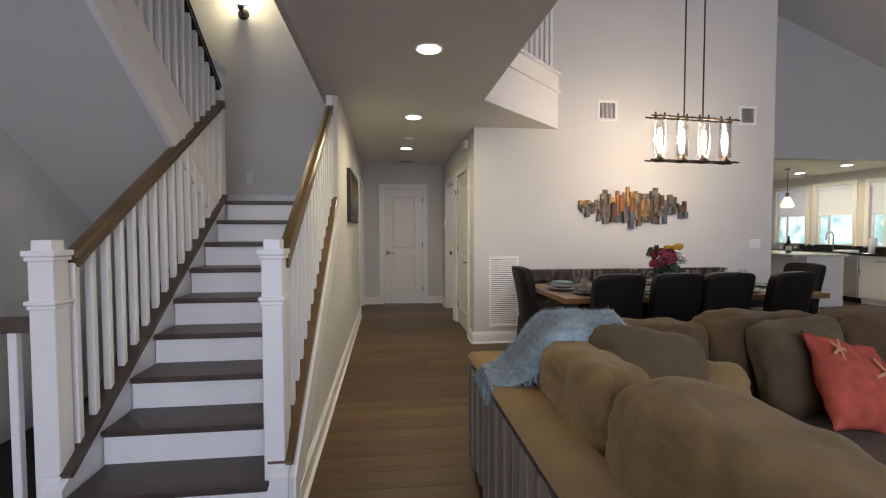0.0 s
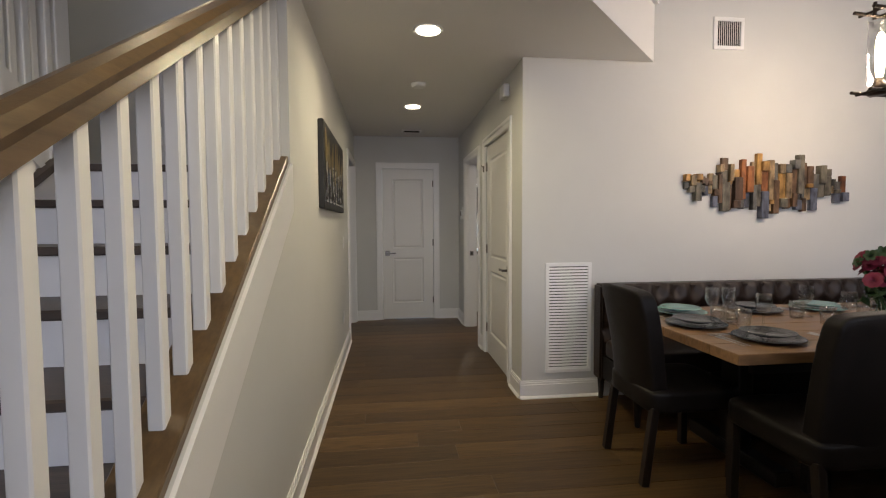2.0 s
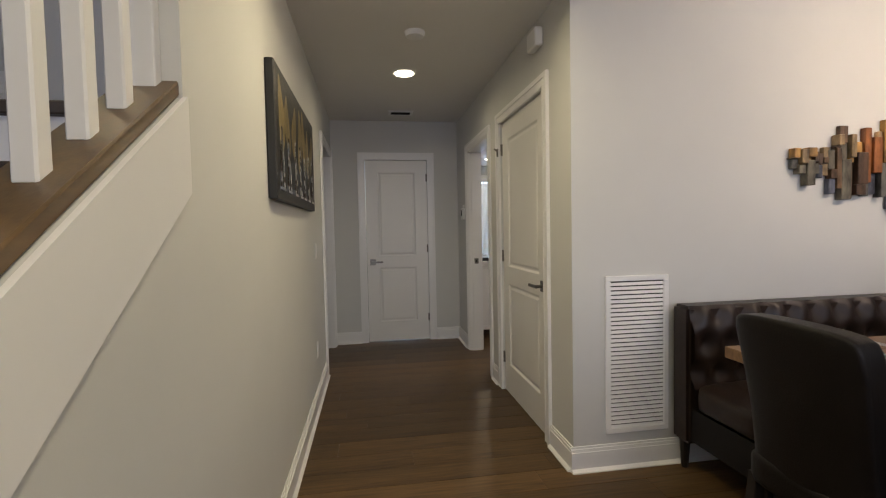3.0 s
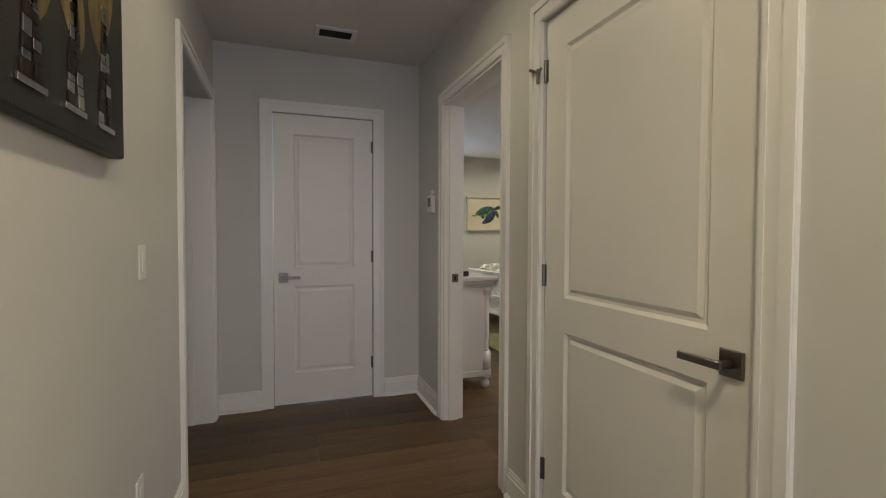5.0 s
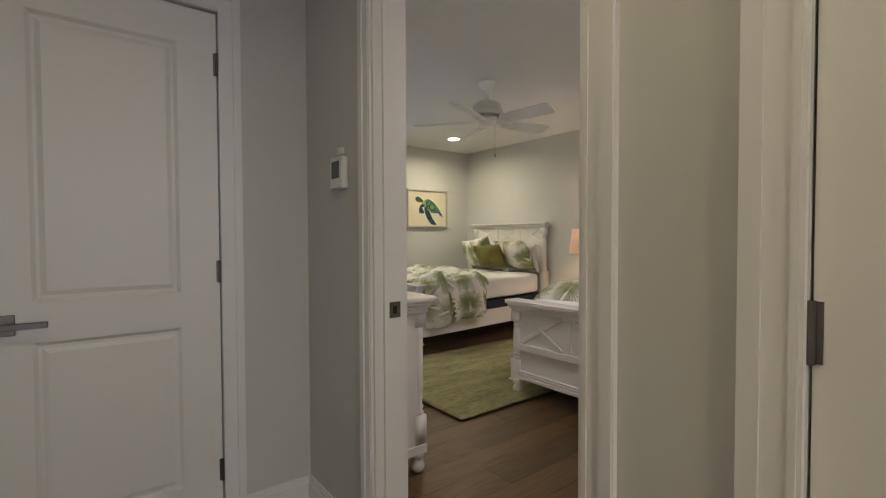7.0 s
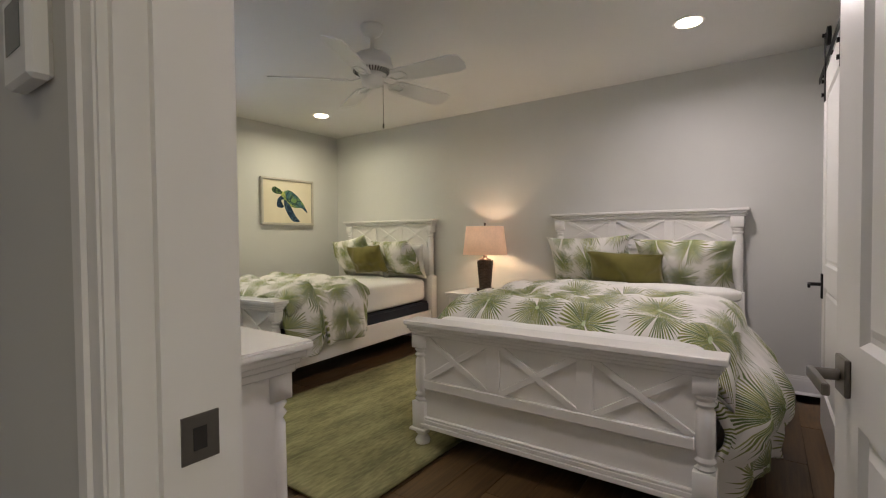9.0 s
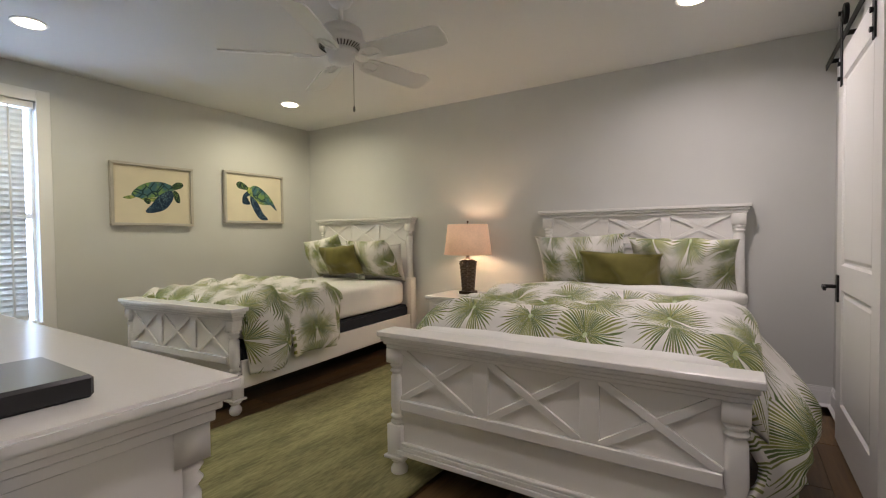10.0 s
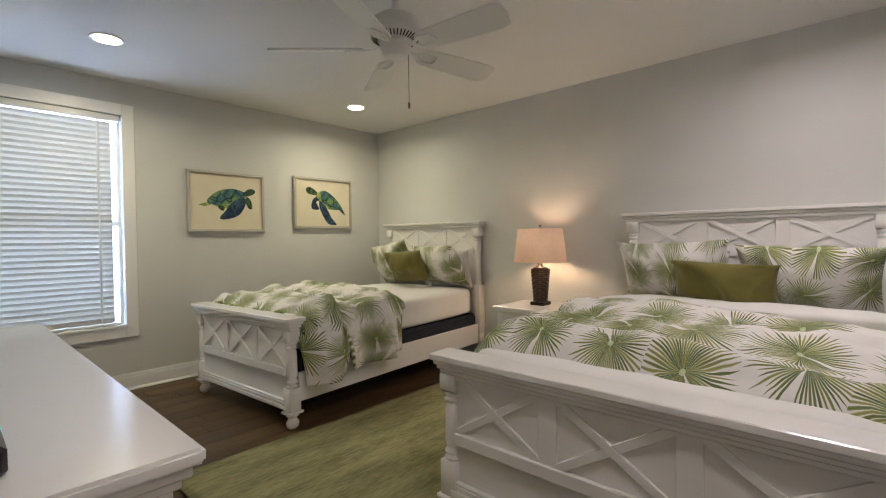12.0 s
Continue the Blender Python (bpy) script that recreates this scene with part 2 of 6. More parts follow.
def watercolour(name, light, mid, dark, scale, lines):
    """Painted washes parted by dark veins, like the scutes of a shell or the spots of a flipper."""
    m = bpy.data.materials.new(name)
    m.use_nodes = True
    nt = m.node_tree
    p = nt.nodes["Principled BSDF"]
    p.inputs["Roughness"].default_value, p.inputs["Specular IOR Level"].default_value = 0.85, 0.15
    tc, vo, no, rp, vr, mx = (nt.nodes.new("ShaderNode" + k) for k in ("TexCoord", "TexVoronoi", "TexNoise", "ValToRGB", "ValToRGB", "Mix"))
    vo.feature = "DISTANCE_TO_EDGE"
    vo.inputs["Scale"].default_value = scale
    no.inputs["Scale"].default_value, no.inputs["Detail"].default_value = 14.0, 4
    rp.color_ramp.elements[0].color, rp.color_ramp.elements[1].color = (*mid, 1), (*light, 1)
    rp.color_ramp.elements[0].position, rp.color_ramp.elements[1].position = 0.42, 0.60
    vr.color_ramp.elements[0].color, vr.color_ramp.elements[1].color = (1, 1, 1, 1), (0, 0, 0, 1)
    vr.color_ramp.elements[0].position, vr.color_ramp.elements[1].position = lines, lines * 2.2
    mx.data_type = "RGBA"
    mx.inputs[7].default_value = (*dark, 1)
    for a, b in ((tc.outputs["Object"], vo.inputs["Vector"]), (tc.outputs["Object"], no.inputs["Vector"]), (no.outputs[0], rp.inputs[0]), (vo.outputs["Distance"], vr.inputs[0]),
                 (vr.outputs[0], mx.inputs[0]), (rp.outputs[0], mx.inputs[6]), (mx.outputs[2], p.inputs["Base Color"])):
        nt.links.new(a, b)
    return m


M_T1 = watercolour("flipper_wash", (0.14, 0.24, 0.30), (0.035, 0.075, 0.13), (0.016, 0.03, 0.06), 55.0, 0.10)
M_T2 = watercolour("shell_wash", (0.17, 0.28, 0.10), (0.06, 0.14, 0.17), (0.02, 0.05, 0.06), 13.0, 0.035)
M_T3 = watercolour("belly_wash", (0.42, 0.44, 0.13), (0.22, 0.30, 0.10), (0.08, 0.13, 0.06), 18.0, 0.03)
M_T4 = watercolour("head_wash", (0.20, 0.30, 0.10), (0.09, 0.16, 0.07), (0.015, 0.03, 0.03), 60.0, 0.12)


def palm_material(name, cell):
    """White cotton with green fan-palm prints, laid out on the cloth's own UV in metres."""
    m = bpy.data.materials.new(name)
    m.use_nodes = True
    nt = m.node_tree
    N, L = nt.nodes, nt.links
    p = N["Principled BSDF"]
    p.inputs["Roughness"].default_value, p.inputs["Specular IOR Level"].default_value = 0.85, 0.2

    def math_(op, a, b=None):
        n = N.new("ShaderNodeMath")
        n.operation = op
        for i, v in enumerate((a, b)):
            if v is None:
                continue
            if isinstance(v, (int, float)):
                n.inputs[i].default_value = v
            else:
                L.new(v, n.inputs[i])
        return n.outputs[0]

    uv = N.new("ShaderNodeUVMap")
    sc = N.new("ShaderNodeVectorMath")
    sc.operation = "SCALE"
    sc.inputs[3].default_value = 1 / cell
    L.new(uv.outputs[0], sc.inputs[0])
    vo = N.new("ShaderNodeTexVoronoi")
    vo.voronoi_dimensions = "2D"
    vo.inputs["Scale"].default_value, vo.inputs["Randomness"].default_value = 1.0, 0.32
    L.new(sc.outputs[0], vo.inputs["Vector"])
    d = N.new("ShaderNodeVectorMath")
    d.operation = "SUBTRACT"
    L.new(sc.outputs[0], d.inputs[0])
    L.new(vo.outputs["Position"], d.inputs[1])
    sx = N.new("ShaderNodeSeparateXYZ")
    L.new(d.outputs[0], sx.inputs[0])
    cs = N.new("ShaderNodeSeparateColor")
    L.new(vo.outputs["Color"], cs.inputs[0])
    spin = math_("MULTIPLY", cs.outputs[0], 6.283)
    ang = math_("ARCTAN2", sx.outputs[1], sx.outputs[0])
    rel = math_("WRAP", math_("SUBTRACT", ang, spin), 3.14159)
    rel.node.inputs[2].default_value = -3.14159
    r = vo.outputs["Distance"]
    # fronds: separate pointed rays, each with its own length and tone
    count = 28.0
    turn = math_("MULTIPLY", rel, count / 3.14159)
    ix = math_("FLOOR", turn)
    across = math_("ABSOLUTE", math_("SUBTRACT", math_("SUBTRACT", turn, ix), 0.5))
    cmb = N.new("ShaderNodeCombineXYZ")
    L.new(ix, cmb.inputs[0])
    L.new(math_("MULTIPLY", cs.outputs[2], 97.0), cmb.inputs[1])
    wn = N.new("ShaderNodeTexWhiteNoise")
    wn.noise_dimensions = "2D"
    L.new(cmb.outputs[0], wn.inputs["Vector"])
    each = N.new("ShaderNodeSeparateColor")
    L.new(wn.outputs["Color"], each.inputs[0])
    size = math_("ADD", 0.84, math_("MULTIPLY", cs.outputs[1], 0.3))
    reach = math_("MULTIPLY", size, math_("ADD", 0.49, math_("MULTIPLY", each.outputs[0], 0.18)))
    u = math_("DIVIDE", r, reach)
    # full width near the heart, tapering to a point
    wide = math_("MULTIPLY", math_("SUBTRACT", 1.0, math_("POWER", u, 2.2)), 0.47)
    inside = math_("LESS_THAN", u, 1.0)
    open_ = math_("LESS_THAN", math_("ABSOLUTE", rel), 3.0)
    mask = math_("MULTIPLY", math_("MULTIPLY", math_("LESS_THAN", across, wide), inside), open_)
    tone = N.new("ShaderNodeValToRGB")
    tone.color_ramp.elements[0].color, tone.color_ramp.elements[1].color = (0.085, 0.135, 0.016, 1), (0.50, 0.49, 0.20, 1)
    tone.color_ramp.elements[0].position, tone.color_ramp.elements[1].position = 0.05, 0.95
    mid_ = tone.color_ramp.elements.new(0.45)
    mid_.color = (0.26, 0.28, 0.05, 1)
    L.new(math_("ADD", math_("MULTIPLY", math_("SUBTRACT", each.outputs[1], 0.5), 0.75), math_("ADD", math_("MULTIPLY", u, 0.42), math_("MULTIPLY", cs.outputs[1], 0.22))), tone.inputs[0])
    # a dark rib down the middle of each frond
    rib = N.new("ShaderNodeMix")
    rib.data_type = "RGBA"
    rib.inputs[7].default_value = (0.035, 0.085, 0.018, 1)
    L.new(tone.outputs[0], rib.inputs[6])
    L.new(math_("MULTIPLY", math_("LESS_THAN", across, 0.13), 0.5), rib.inputs[0])
    heart = N.new("ShaderNodeMix")
    heart.data_type = "RGBA"
    heart.inputs[7].default_value = (0.46, 0.55, 0.30, 1)
    L.new(rib.outputs[2], heart.inputs[6])
    L.new(math_("LESS_THAN", r, 0.035), heart.inputs[0])
    mix = N.new("ShaderNodeMix")
    mix.data_type = "RGBA"
    mix.inputs[6].default_value = (0.74, 0.72, 0.68, 1)
    L.new(heart.outputs[2], mix.inputs[7])
    L.new(math_("MULTIPLY", mask, 0.93), mix.inputs[0])
    L.new(mix.outputs[2], p.inputs["Base Color"])
    nb = N.new("ShaderNodeTexNoise")
    nb.inputs["Scale"].default_value = 9.0
    L.new(uv.outputs[0], nb.inputs["Vector"])
    b = N.new("ShaderNodeBump")
    b.inputs["Strength"].default_value, b.inputs["Distance"].default_value = 0.35, 0.02
    L.new(nb.outputs[0], b.inputs["Height"])
    L.new(b.outputs[0], p.inputs["Normal"])
    return m


M_PALM = palm_material("palm_print_cotton", 0.30)
M_PALMS = palm_material("palm_print_sham", 0.25)


# ---- mesh helpers ----
def box(bm, x0, x1, y0, y1, z0, z1):
    vs = [bm.verts.new((x, y, z)) for x in (x0, x1) for y in (y0, y1) for z in (z0, z1)]
    for f in ((0, 1, 3, 2), (4, 6, 7, 5), (0, 4, 5, 1), (2, 3, 7, 6), (0, 2, 6, 4), (1, 5, 7, 3)):
        bm.faces.new([vs[i] for i in f])
    return vs


def prism(bm, pts, axis, a, b):
    """A polygon, drawn in the two other axes, pulled along axis from a to b."""
    def at(p, c):
        q = list(p)
        q.insert("xyz".index(axis), c)
        return q
    lo = [bm.verts.new(at(p, a)) for p in pts]
    hi = [bm.verts.new(at(p, b)) for p in pts]
    bm.faces.new(lo)
    bm.faces.new(hi[::-1])
    n = len(pts)
    for i in range(n):
        bm.faces.new((lo[i], hi[i], hi[(i + 1) % n], lo[(i + 1) % n]))


def lathe(bm, prof, cx=0.0, cy=0.0, seg=20, shell=False):
    """A profile of (radius, height) turned about a vertical axis."""
    rings = []
    for r, z in prof:
        rings.append([bm.verts.new((cx + r * math.cos(2 * math.pi * i / seg), cy + r * math.sin(2 * math.pi * i / seg), z)) for i in range(seg)])
    for a, b in zip(rings, rings[1:] + ([rings[0]] if shell else [])):
        for i in range(seg):
            bm.faces.new((a[i], a[(i + 1) % seg], b[(i + 1) % seg], b[i]))
    if not shell:
        bm.faces.new(rings[0][::-1])
        bm.faces.new(rings[-1])


def tube(bm, a, b, r, seg=10):
    a, b = Vector(a), Vector(b)
    q = (b - a).to_track_quat("Z", "Y")
    rings = [[bm.verts.new(c + q @ Vector((r * math.cos(2 * math.pi * i / seg), r * math.sin(2 * math.pi * i / seg), 0))) for i in range(seg)] for c in (a, b)]
    for i in range(seg):
        bm.faces.new((rings[0][i], rings[0][(i + 1) % seg], rings[1][(i + 1) % seg], rings[1][i]))
    bm.faces.new(rings[0][::-1])
    bm.faces.new(rings[1])


def beam(bm, a, b, w, h, up=(0, 0, 1)):
    """A bar of w x h from a to b."""
    a, b = Vector(a), Vector(b)
    d = (b - a).normalized()
    s = d.cross(Vector(up)).normalized()
    u = s.cross(d)
    ends = [[bm.verts.new(c + s * i * w / 2 + u * j * h / 2) for i, j in ((-1, -1), (1, -1), (1, 1), (-1, 1))] for c in (a, b)]
    for i in range(4):
        bm.faces.new((ends[0][i], ends[0][(i + 1) % 4], ends[1][(i + 1) % 4], ends[1][i]))
    bm.faces.new(ends[0][::-1])
    bm.faces.new(ends[1])


def soft(bm, c, half, n=4.5, cuts=14, wrinkle=0.0, seed=0, freq=5.0, sag=0.0, crease=0.0):
    """A stuffed cushion: a rounded box with gentle folds."""
    bmesh.ops.create_cube(bm, size=2.0)
    bmesh.ops.subdivide_edges(bm, edges=list(bm.edges), cuts=cuts, use_grid_fill=True)
    vs = list(bm.verts)
    off = Vector((seed * 3.7, seed * 1.3, 0))
    for v in vs:
        d = v.co.copy()
        k = (abs(d.x) ** n + abs(d.y) ** n + abs(d.z) ** n) ** (-1 / n)
        q = Vector((d.x * k * half[0], d.y * k * half[1], d.z * k * half[2]))
        if sag:
            q.z -= sag * (1 - (d.x * k) ** 2) * (1 if q.z > 0 else 0)
        if wrinkle:
            q += Vector((d.x / 1, d.y / 1, d.z / 1)).normalized() * wrinkle * (noise.noise(q * freq + off) + 0.5 * noise.noise(q * freq * 2.6 + off))
        if crease:
            w = Vector((q.x * 7, q.y * 7, q.z * 15)) + off + 0.8 * noise.noise_vector(q * 4 + off)
            q -= d.normalized() * crease * max(0.0, 1 - 3.5 * abs(noise.noise(w))) ** 1.5
        v.co = q + Vector(c)


def finish(bm, width=0.0, seg=1):
    bmesh.ops.recalc_face_normals(bm, faces=bm.faces)
    if width:
        es = [e for e in bm.edges if len(e.link_faces) == 2 and e.calc_face_angle(0) > 0.5]
        bmesh.ops.bevel(bm, geom=es, offset=width, segments=seg, affect="EDGES", clamp_overlap=True)
    return bm


def to_mesh(name, bm, material, smooth=False):
    me = bpy.data.meshes.new(name)
    bm.to_mesh(me)
    bm.free()
    me.materials.append(material)
    if smooth:
        for f in me.polygons:
            f.use_smooth = True
    return me


def part(name, bm, material, parent, label="", smooth=False):
    o = new(name, to_mesh(name, bm, material, smooth))
    o.parent = parent
    if label:
        o["label"] = label
    return o


def thing(name, label, category, m=None, group="", kind=""):
    o = new(name)
    o.empty_display_size = 0.1
    if m is not None:
        o.matrix_world = m
    return tagged(o, label, category, group, kind)


def solo(name, bm, material, label, category, group="", kind="", smooth=False, m=None):
    o = new(name, to_mesh(name, bm, material, smooth))
    if m is not None:
        o.matrix_world = m
    return tagged(o, label, category, group, kind)


def B(*boxes, bevel=0.0, seg=1):
    bm = bmesh.new()
    for b in boxes:
        box(bm, *b)
    return finish(bm, bevel, seg)


# ---- the large structure ----
HL, HR, FAR, CE = -0.555, 0.895, 8.155, 2.55
DW = 5.05
BX0, BX1, BY0, BY1 = 1.02, 5.005, 6.63, 11.79
TOP = 6.0


def structure(name, bm, material, label, category="wall"):
    return solo(name, bm, material, label, category, kind="structure")


def S(name, *boxes, label="painted plaster wall", material=None, category="wall"):
    return structure(name, B(*boxes), material or M_WALL, label, category)


S("wall_hall_left", (-0.66, HL, 3.96, 7.06, 0, CE), (-0.66, HL, 7.06, 8.02, 2.115, CE), (-0.78, HL, 8.02, FAR, 0, CE),
  label="pale grey-green painted hallway wall")
S("wall_hall_far", (-0.78, -0.182, FAR, 8.28, 0, CE), (0.533, HR, FAR, 8.28, 0, CE), (-0.182, 0.533, FAR, 8.28, 2.107, CE),
  label="pale grey-green wall at the end of the hall")
S("wall_hall_right_near", (HR, BX0, DW + 0.12, 5.42, 0, CE), (HR, BX0, 5.42, 6.34, 2.115, CE), label="pale grey-green hall wall around the closet door")
S("wall_hall_right_mid", (HR, BX0, 6.34, 6.70, 0, CE), (HR, BX0, 6.70, 7.56, 2.107, CE), label="pale grey-green wall between closet and bedroom doors")
S("wall_hall_right_far", (HR, BX0, 7.56, BY1 + 0.12, 0, CE), label="pale grey-green wall between hall and bedroom")
S("wall_dining", (HR, 4.77, DW, DW + 0.12, 0, TOP), (-0.66, HR, DW, DW + 0.12, CE + 0.085, TOP), label="tall off-white painted dining wall")
S("wall_dining_end", (4.65, 4.77, DW + 0.12, 6.50, 0, TOP), label="off-white wall return beside the kitchen")
S("wall_stair_back", (-2.67, -0.66, 4.95, DW, 0, TOP), label="grey painted wall behind the stair landing")
S("wall_stair_left", (-2.67, -2.55, -4.12, 4.95, 0, TOP), label="grey painted wall beside the stairs")
# the opening at x 3 to 7 is added to let the fill lamp in
S("wall_living_back", (-2.67, 9.12, -4.24, -4.12, 0, 0.5), (-2.67, 9.12, -4.24, -4.12, 4.3, TOP), (-2.67, -2.4, -4.24, -4.12, 0.5, 4.3),
  (2.0, 3.0, -4.24, -4.12, 0.5, 4.3), (7.0, 9.12, -4.24, -4.12, 0.5, 4.3), label="off-white unseen wall with a tall window and an added opening")
S("wall_kitchen_window", (9.0, 9.12, -4.12, 6.66, 0, TOP), (9.0, 9.12, 7.44, 7.74, 0, TOP), (9.0, 9.12, 8.53, 8.77, 0, TOP), (9.0, 9.12, 9.54, 10.2, 0, TOP),
  (9.0, 9.12, 6.66, 7.44, 0, 1.05), (9.0, 9.12, 7.74, 8.53, 0, 1.05), (9.0, 9.12, 8.77, 9.54, 0, 1.05),
  (9.0, 9.12, 6.66, 7.44, 2.24, TOP), (9.0, 9.12, 7.74, 8.53, 2.24, TOP), (9.0, 9.12, 8.77, 9.54, 2.24, TOP), label="grey-beige kitchen wall with three windows")
S("wall_kitchen_far", (BX1 + 0.12, 9.0, 10.08, 10.2, 0, 2.5), label="grey-beige kitchen end wall")
S("wall_kitchen_bulkhead", (5.01, 9.0, 6.50, 6.62, 2.5, TOP), label="grey wall above the kitchen opening")
S("ceiling_kitchen", (5.13, 9.0, 6.62, 10.2, 2.5, 2.6), label="white kitchen ceiling", material=M_CEIL, category="ceiling")
S("wall_bedroom_head", (BX1, BX1 + 0.12, BY0 - 0.12, BY1 + 0.12, 0, CE), label="pale grey bedroom wall behind the beds")
S("wall_bedroom_closet", (BX0, BX1, BY0 - 0.12, BY0, 0, CE), label="pale grey bedroom wall with the sliding door")
WX0, WX1, WZ0, WZ1 = 1.32, 2.285, 0.53, 2.27
S("wall_bedroom_window", (BX0, WX0, BY1, BY1 + 0.12, 0, CE), (WX1, BX1, BY1, BY1 + 0.12, 0, CE), (WX0, WX1, BY1, BY1 + 0.12, 0, WZ0),
  (WX0, WX1, BY1, BY1 + 0.12, WZ1, CE), label="pale grey-green bedroom wall with a window")
S("ceiling_bedroom", (HR, BX1 + 0.12, BY0 - 0.12, BY1 + 0.12, CE, CE + 0.1), label="white bedroom ceiling", material=M_CEIL, category="ceiling")
# a small room off the hall's far end, and the outer closing walls
S("wall_study", (-3.1, -2.98, 6.3, 9.0, 0, CE), (-2.98, -0.66, 6.18, 6.3, 0, CE), (-2.98, -0.78, 8.88, 9.0, 0, CE), (-0.78, -0.66, FAR + 0.13, 8.88, 0, CE),
  label="pale wall of the room off the hall")
S("ceiling_study", (-3.1, -0.66, 6.18, 9.0, CE, CE + 0.1), label="white ceiling of the room off the hall", material=M_CEIL, category="ceiling")
bm = bmesh.new()
prism(bm, [(-0.66, -2.0), (0.78, -2.0), (0.78, 3.94), (1.914, DW - 0.005), (-0.66, DW - 0.005)], "z", CE, CE + 0.08)
box(bm, -0.66, HR + 0.0, DW - 0.005, 8.28, CE, CE + 0.08)
structure("ceiling_hall", finish(bm), M_CEIL, "white ceiling under the loft", "ceiling")
bm = bmesh.new()
prism(bm, [(9.12, 3.6), (3.0, 5.99), (3.0, 6.15), (9.12, 3.76)], "y", -4.24, 10.2)
box(bm, -2.67, 3.0, -4.24, 10.2, 5.99, 6.15)
structure("ceiling_vault", finish(bm), M_CEIL, "high sloping white ceiling of the living room", "ceiling")
# loft edge with its diagonal end
bm = bmesh.new()
prism(bm, [(0.70, -2.0), (0.78, -2.0), (0.78, 3.94), (1.914, DW - 0.006), (1.80, DW - 0.006), (0.70, 3.98)], "z", CE + 0.002, 3.19)
structure("loft_fascia", finish(bm), M_TRIM, "white painted fascia of the loft edge", "fascia")
bm = bmesh.new()
beam(bm, (0.79, 3.93, 2.98), (1.925, 5.035, 2.98), 0.035, 0.02)
beam(bm, (0.79, 3.93, 3.185), (1.925, 5.035, 3.185), 0.05, 0.03)
structure("trim_loft", finish(bm), M_TRIM, "white ledge moulding on the loft fascia", "trim")
S("wall_loft_stair", (-0.70, -0.66, -2.0, 4.95, CE, 3.2), label="grey painted edge of the stair opening")
# ground sheets of the floor under the planks
S("floor", (-3.1, 9.12, -4.24, 12.0, -0.12, -0.006), label="dark subfloor in the joints of the wooden floor", material=M_GAP, category="floor")


def base(name, a, b, side):
    """Two-step skirting board from a to b; side: unit vector towards the room."""
    bm = bmesh.new()
    a, b, s = Vector((*a, 0)), Vector((*b, 0)), Vector((*side, 0))
    for t, z0, z1 in ((0.016, 0.0, 0.105), (0.011, 0.105, 0.122), (0.007, 0.122, 0.134)):
        d = [a, b, b + s * t, a + s * t]
        lo = [bm.verts.new(p + Vector((0, 0, z0))) for p in d]
        hi = [bm.verts.new(p + Vector((0, 0, z1))) for p in d]
        bm.faces.new(lo[::-1])
        bm.faces.new(hi)
        for i in range(4):
            bm.faces.new((lo[i], lo[(i + 1) % 4], hi[(i + 1) % 4], hi[i]))
    d = [a + s * 0.016, b + s * 0.016, b + s * 0.032, a + s * 0.032]
    lo = [bm.verts.new(p) for p in d]
    hi = [bm.verts.new(p + Vector((0, 0, z))) for p, z in zip(d, (0.02, 0.02, 0.006, 0.006))]
    bm.faces.new(hi)
    for i in range(4):
        bm.faces.new((lo[i], lo[(i + 1) % 4], hi[(i + 1) % 4], hi[i]))
    structure(name, finish(bm), M_TRIM, "white moulded baseboard along the wall", "baseboard")


base("baseboard_hall_left", (HL, 1.95), (HL, 6.99), (1, 0))
base("baseboard_hall_far_l", (-0.55, FAR), (-0.262, FAR), (0, -1))
base("baseboard_hall_far_r", (0.617, FAR), (HR, FAR), (0, -1))
base("baseboard_hall_right_a", (HR, DW), (HR, 5.335), (-1, 0))
base("baseboard_hall_right_b", (HR, 6.43), (HR, 6.61), (-1, 0))
base("baseboard_hall_right_c", (HR, 7.635), (HR, FAR), (-1, 0))
base("baseboard_dining", (HR - 0.016, DW), (4.77, DW), (0, -1))
base("baseboard_bed_head", (BX1, BY0), (BX1, BY1), (-1, 0))
base("baseboard_bed_window", (BX0, BY1), (BX1, BY1), (0, -1))
base("baseboard_bed_closet", (BX0 + 0.1, BY0), (BX1, BY0), (0, 1))


def casing(name, plane, axis, a, b, top, sign, w=0.082, label="white moulded door casing", foot=0.0):
    """Door casing on a wall plane. axis: the wall's normal; a..b the opening; sign: the side that it stands proud of."""
    bm = bmesh.new()
    for t0, t, o0, o1 in ((0.0, 0.014, 0.0, w), (0.0141, 0.020, w * 0.62, w - 0.0015), (0.0141, 0.017, 0.006, w * 0.2)):
        p0, p1 = sorted((plane + sign * t0, plane + sign * t))
        for u0, u1, z0, z1 in ((a - o1, a - o0, foot, top + o1), (b + o0, b + o1, foot, top + o1), (a - o0, b + o0, top + o0, top + o1)):
            if axis == "x":
                box(bm, p0, p1, u0, u1, z0, z1)
            else:
                box(bm, u0, u1, p0, p1, z0, z1)
    return structure(name, finish(bm), M_TRIM, label, "door casing")


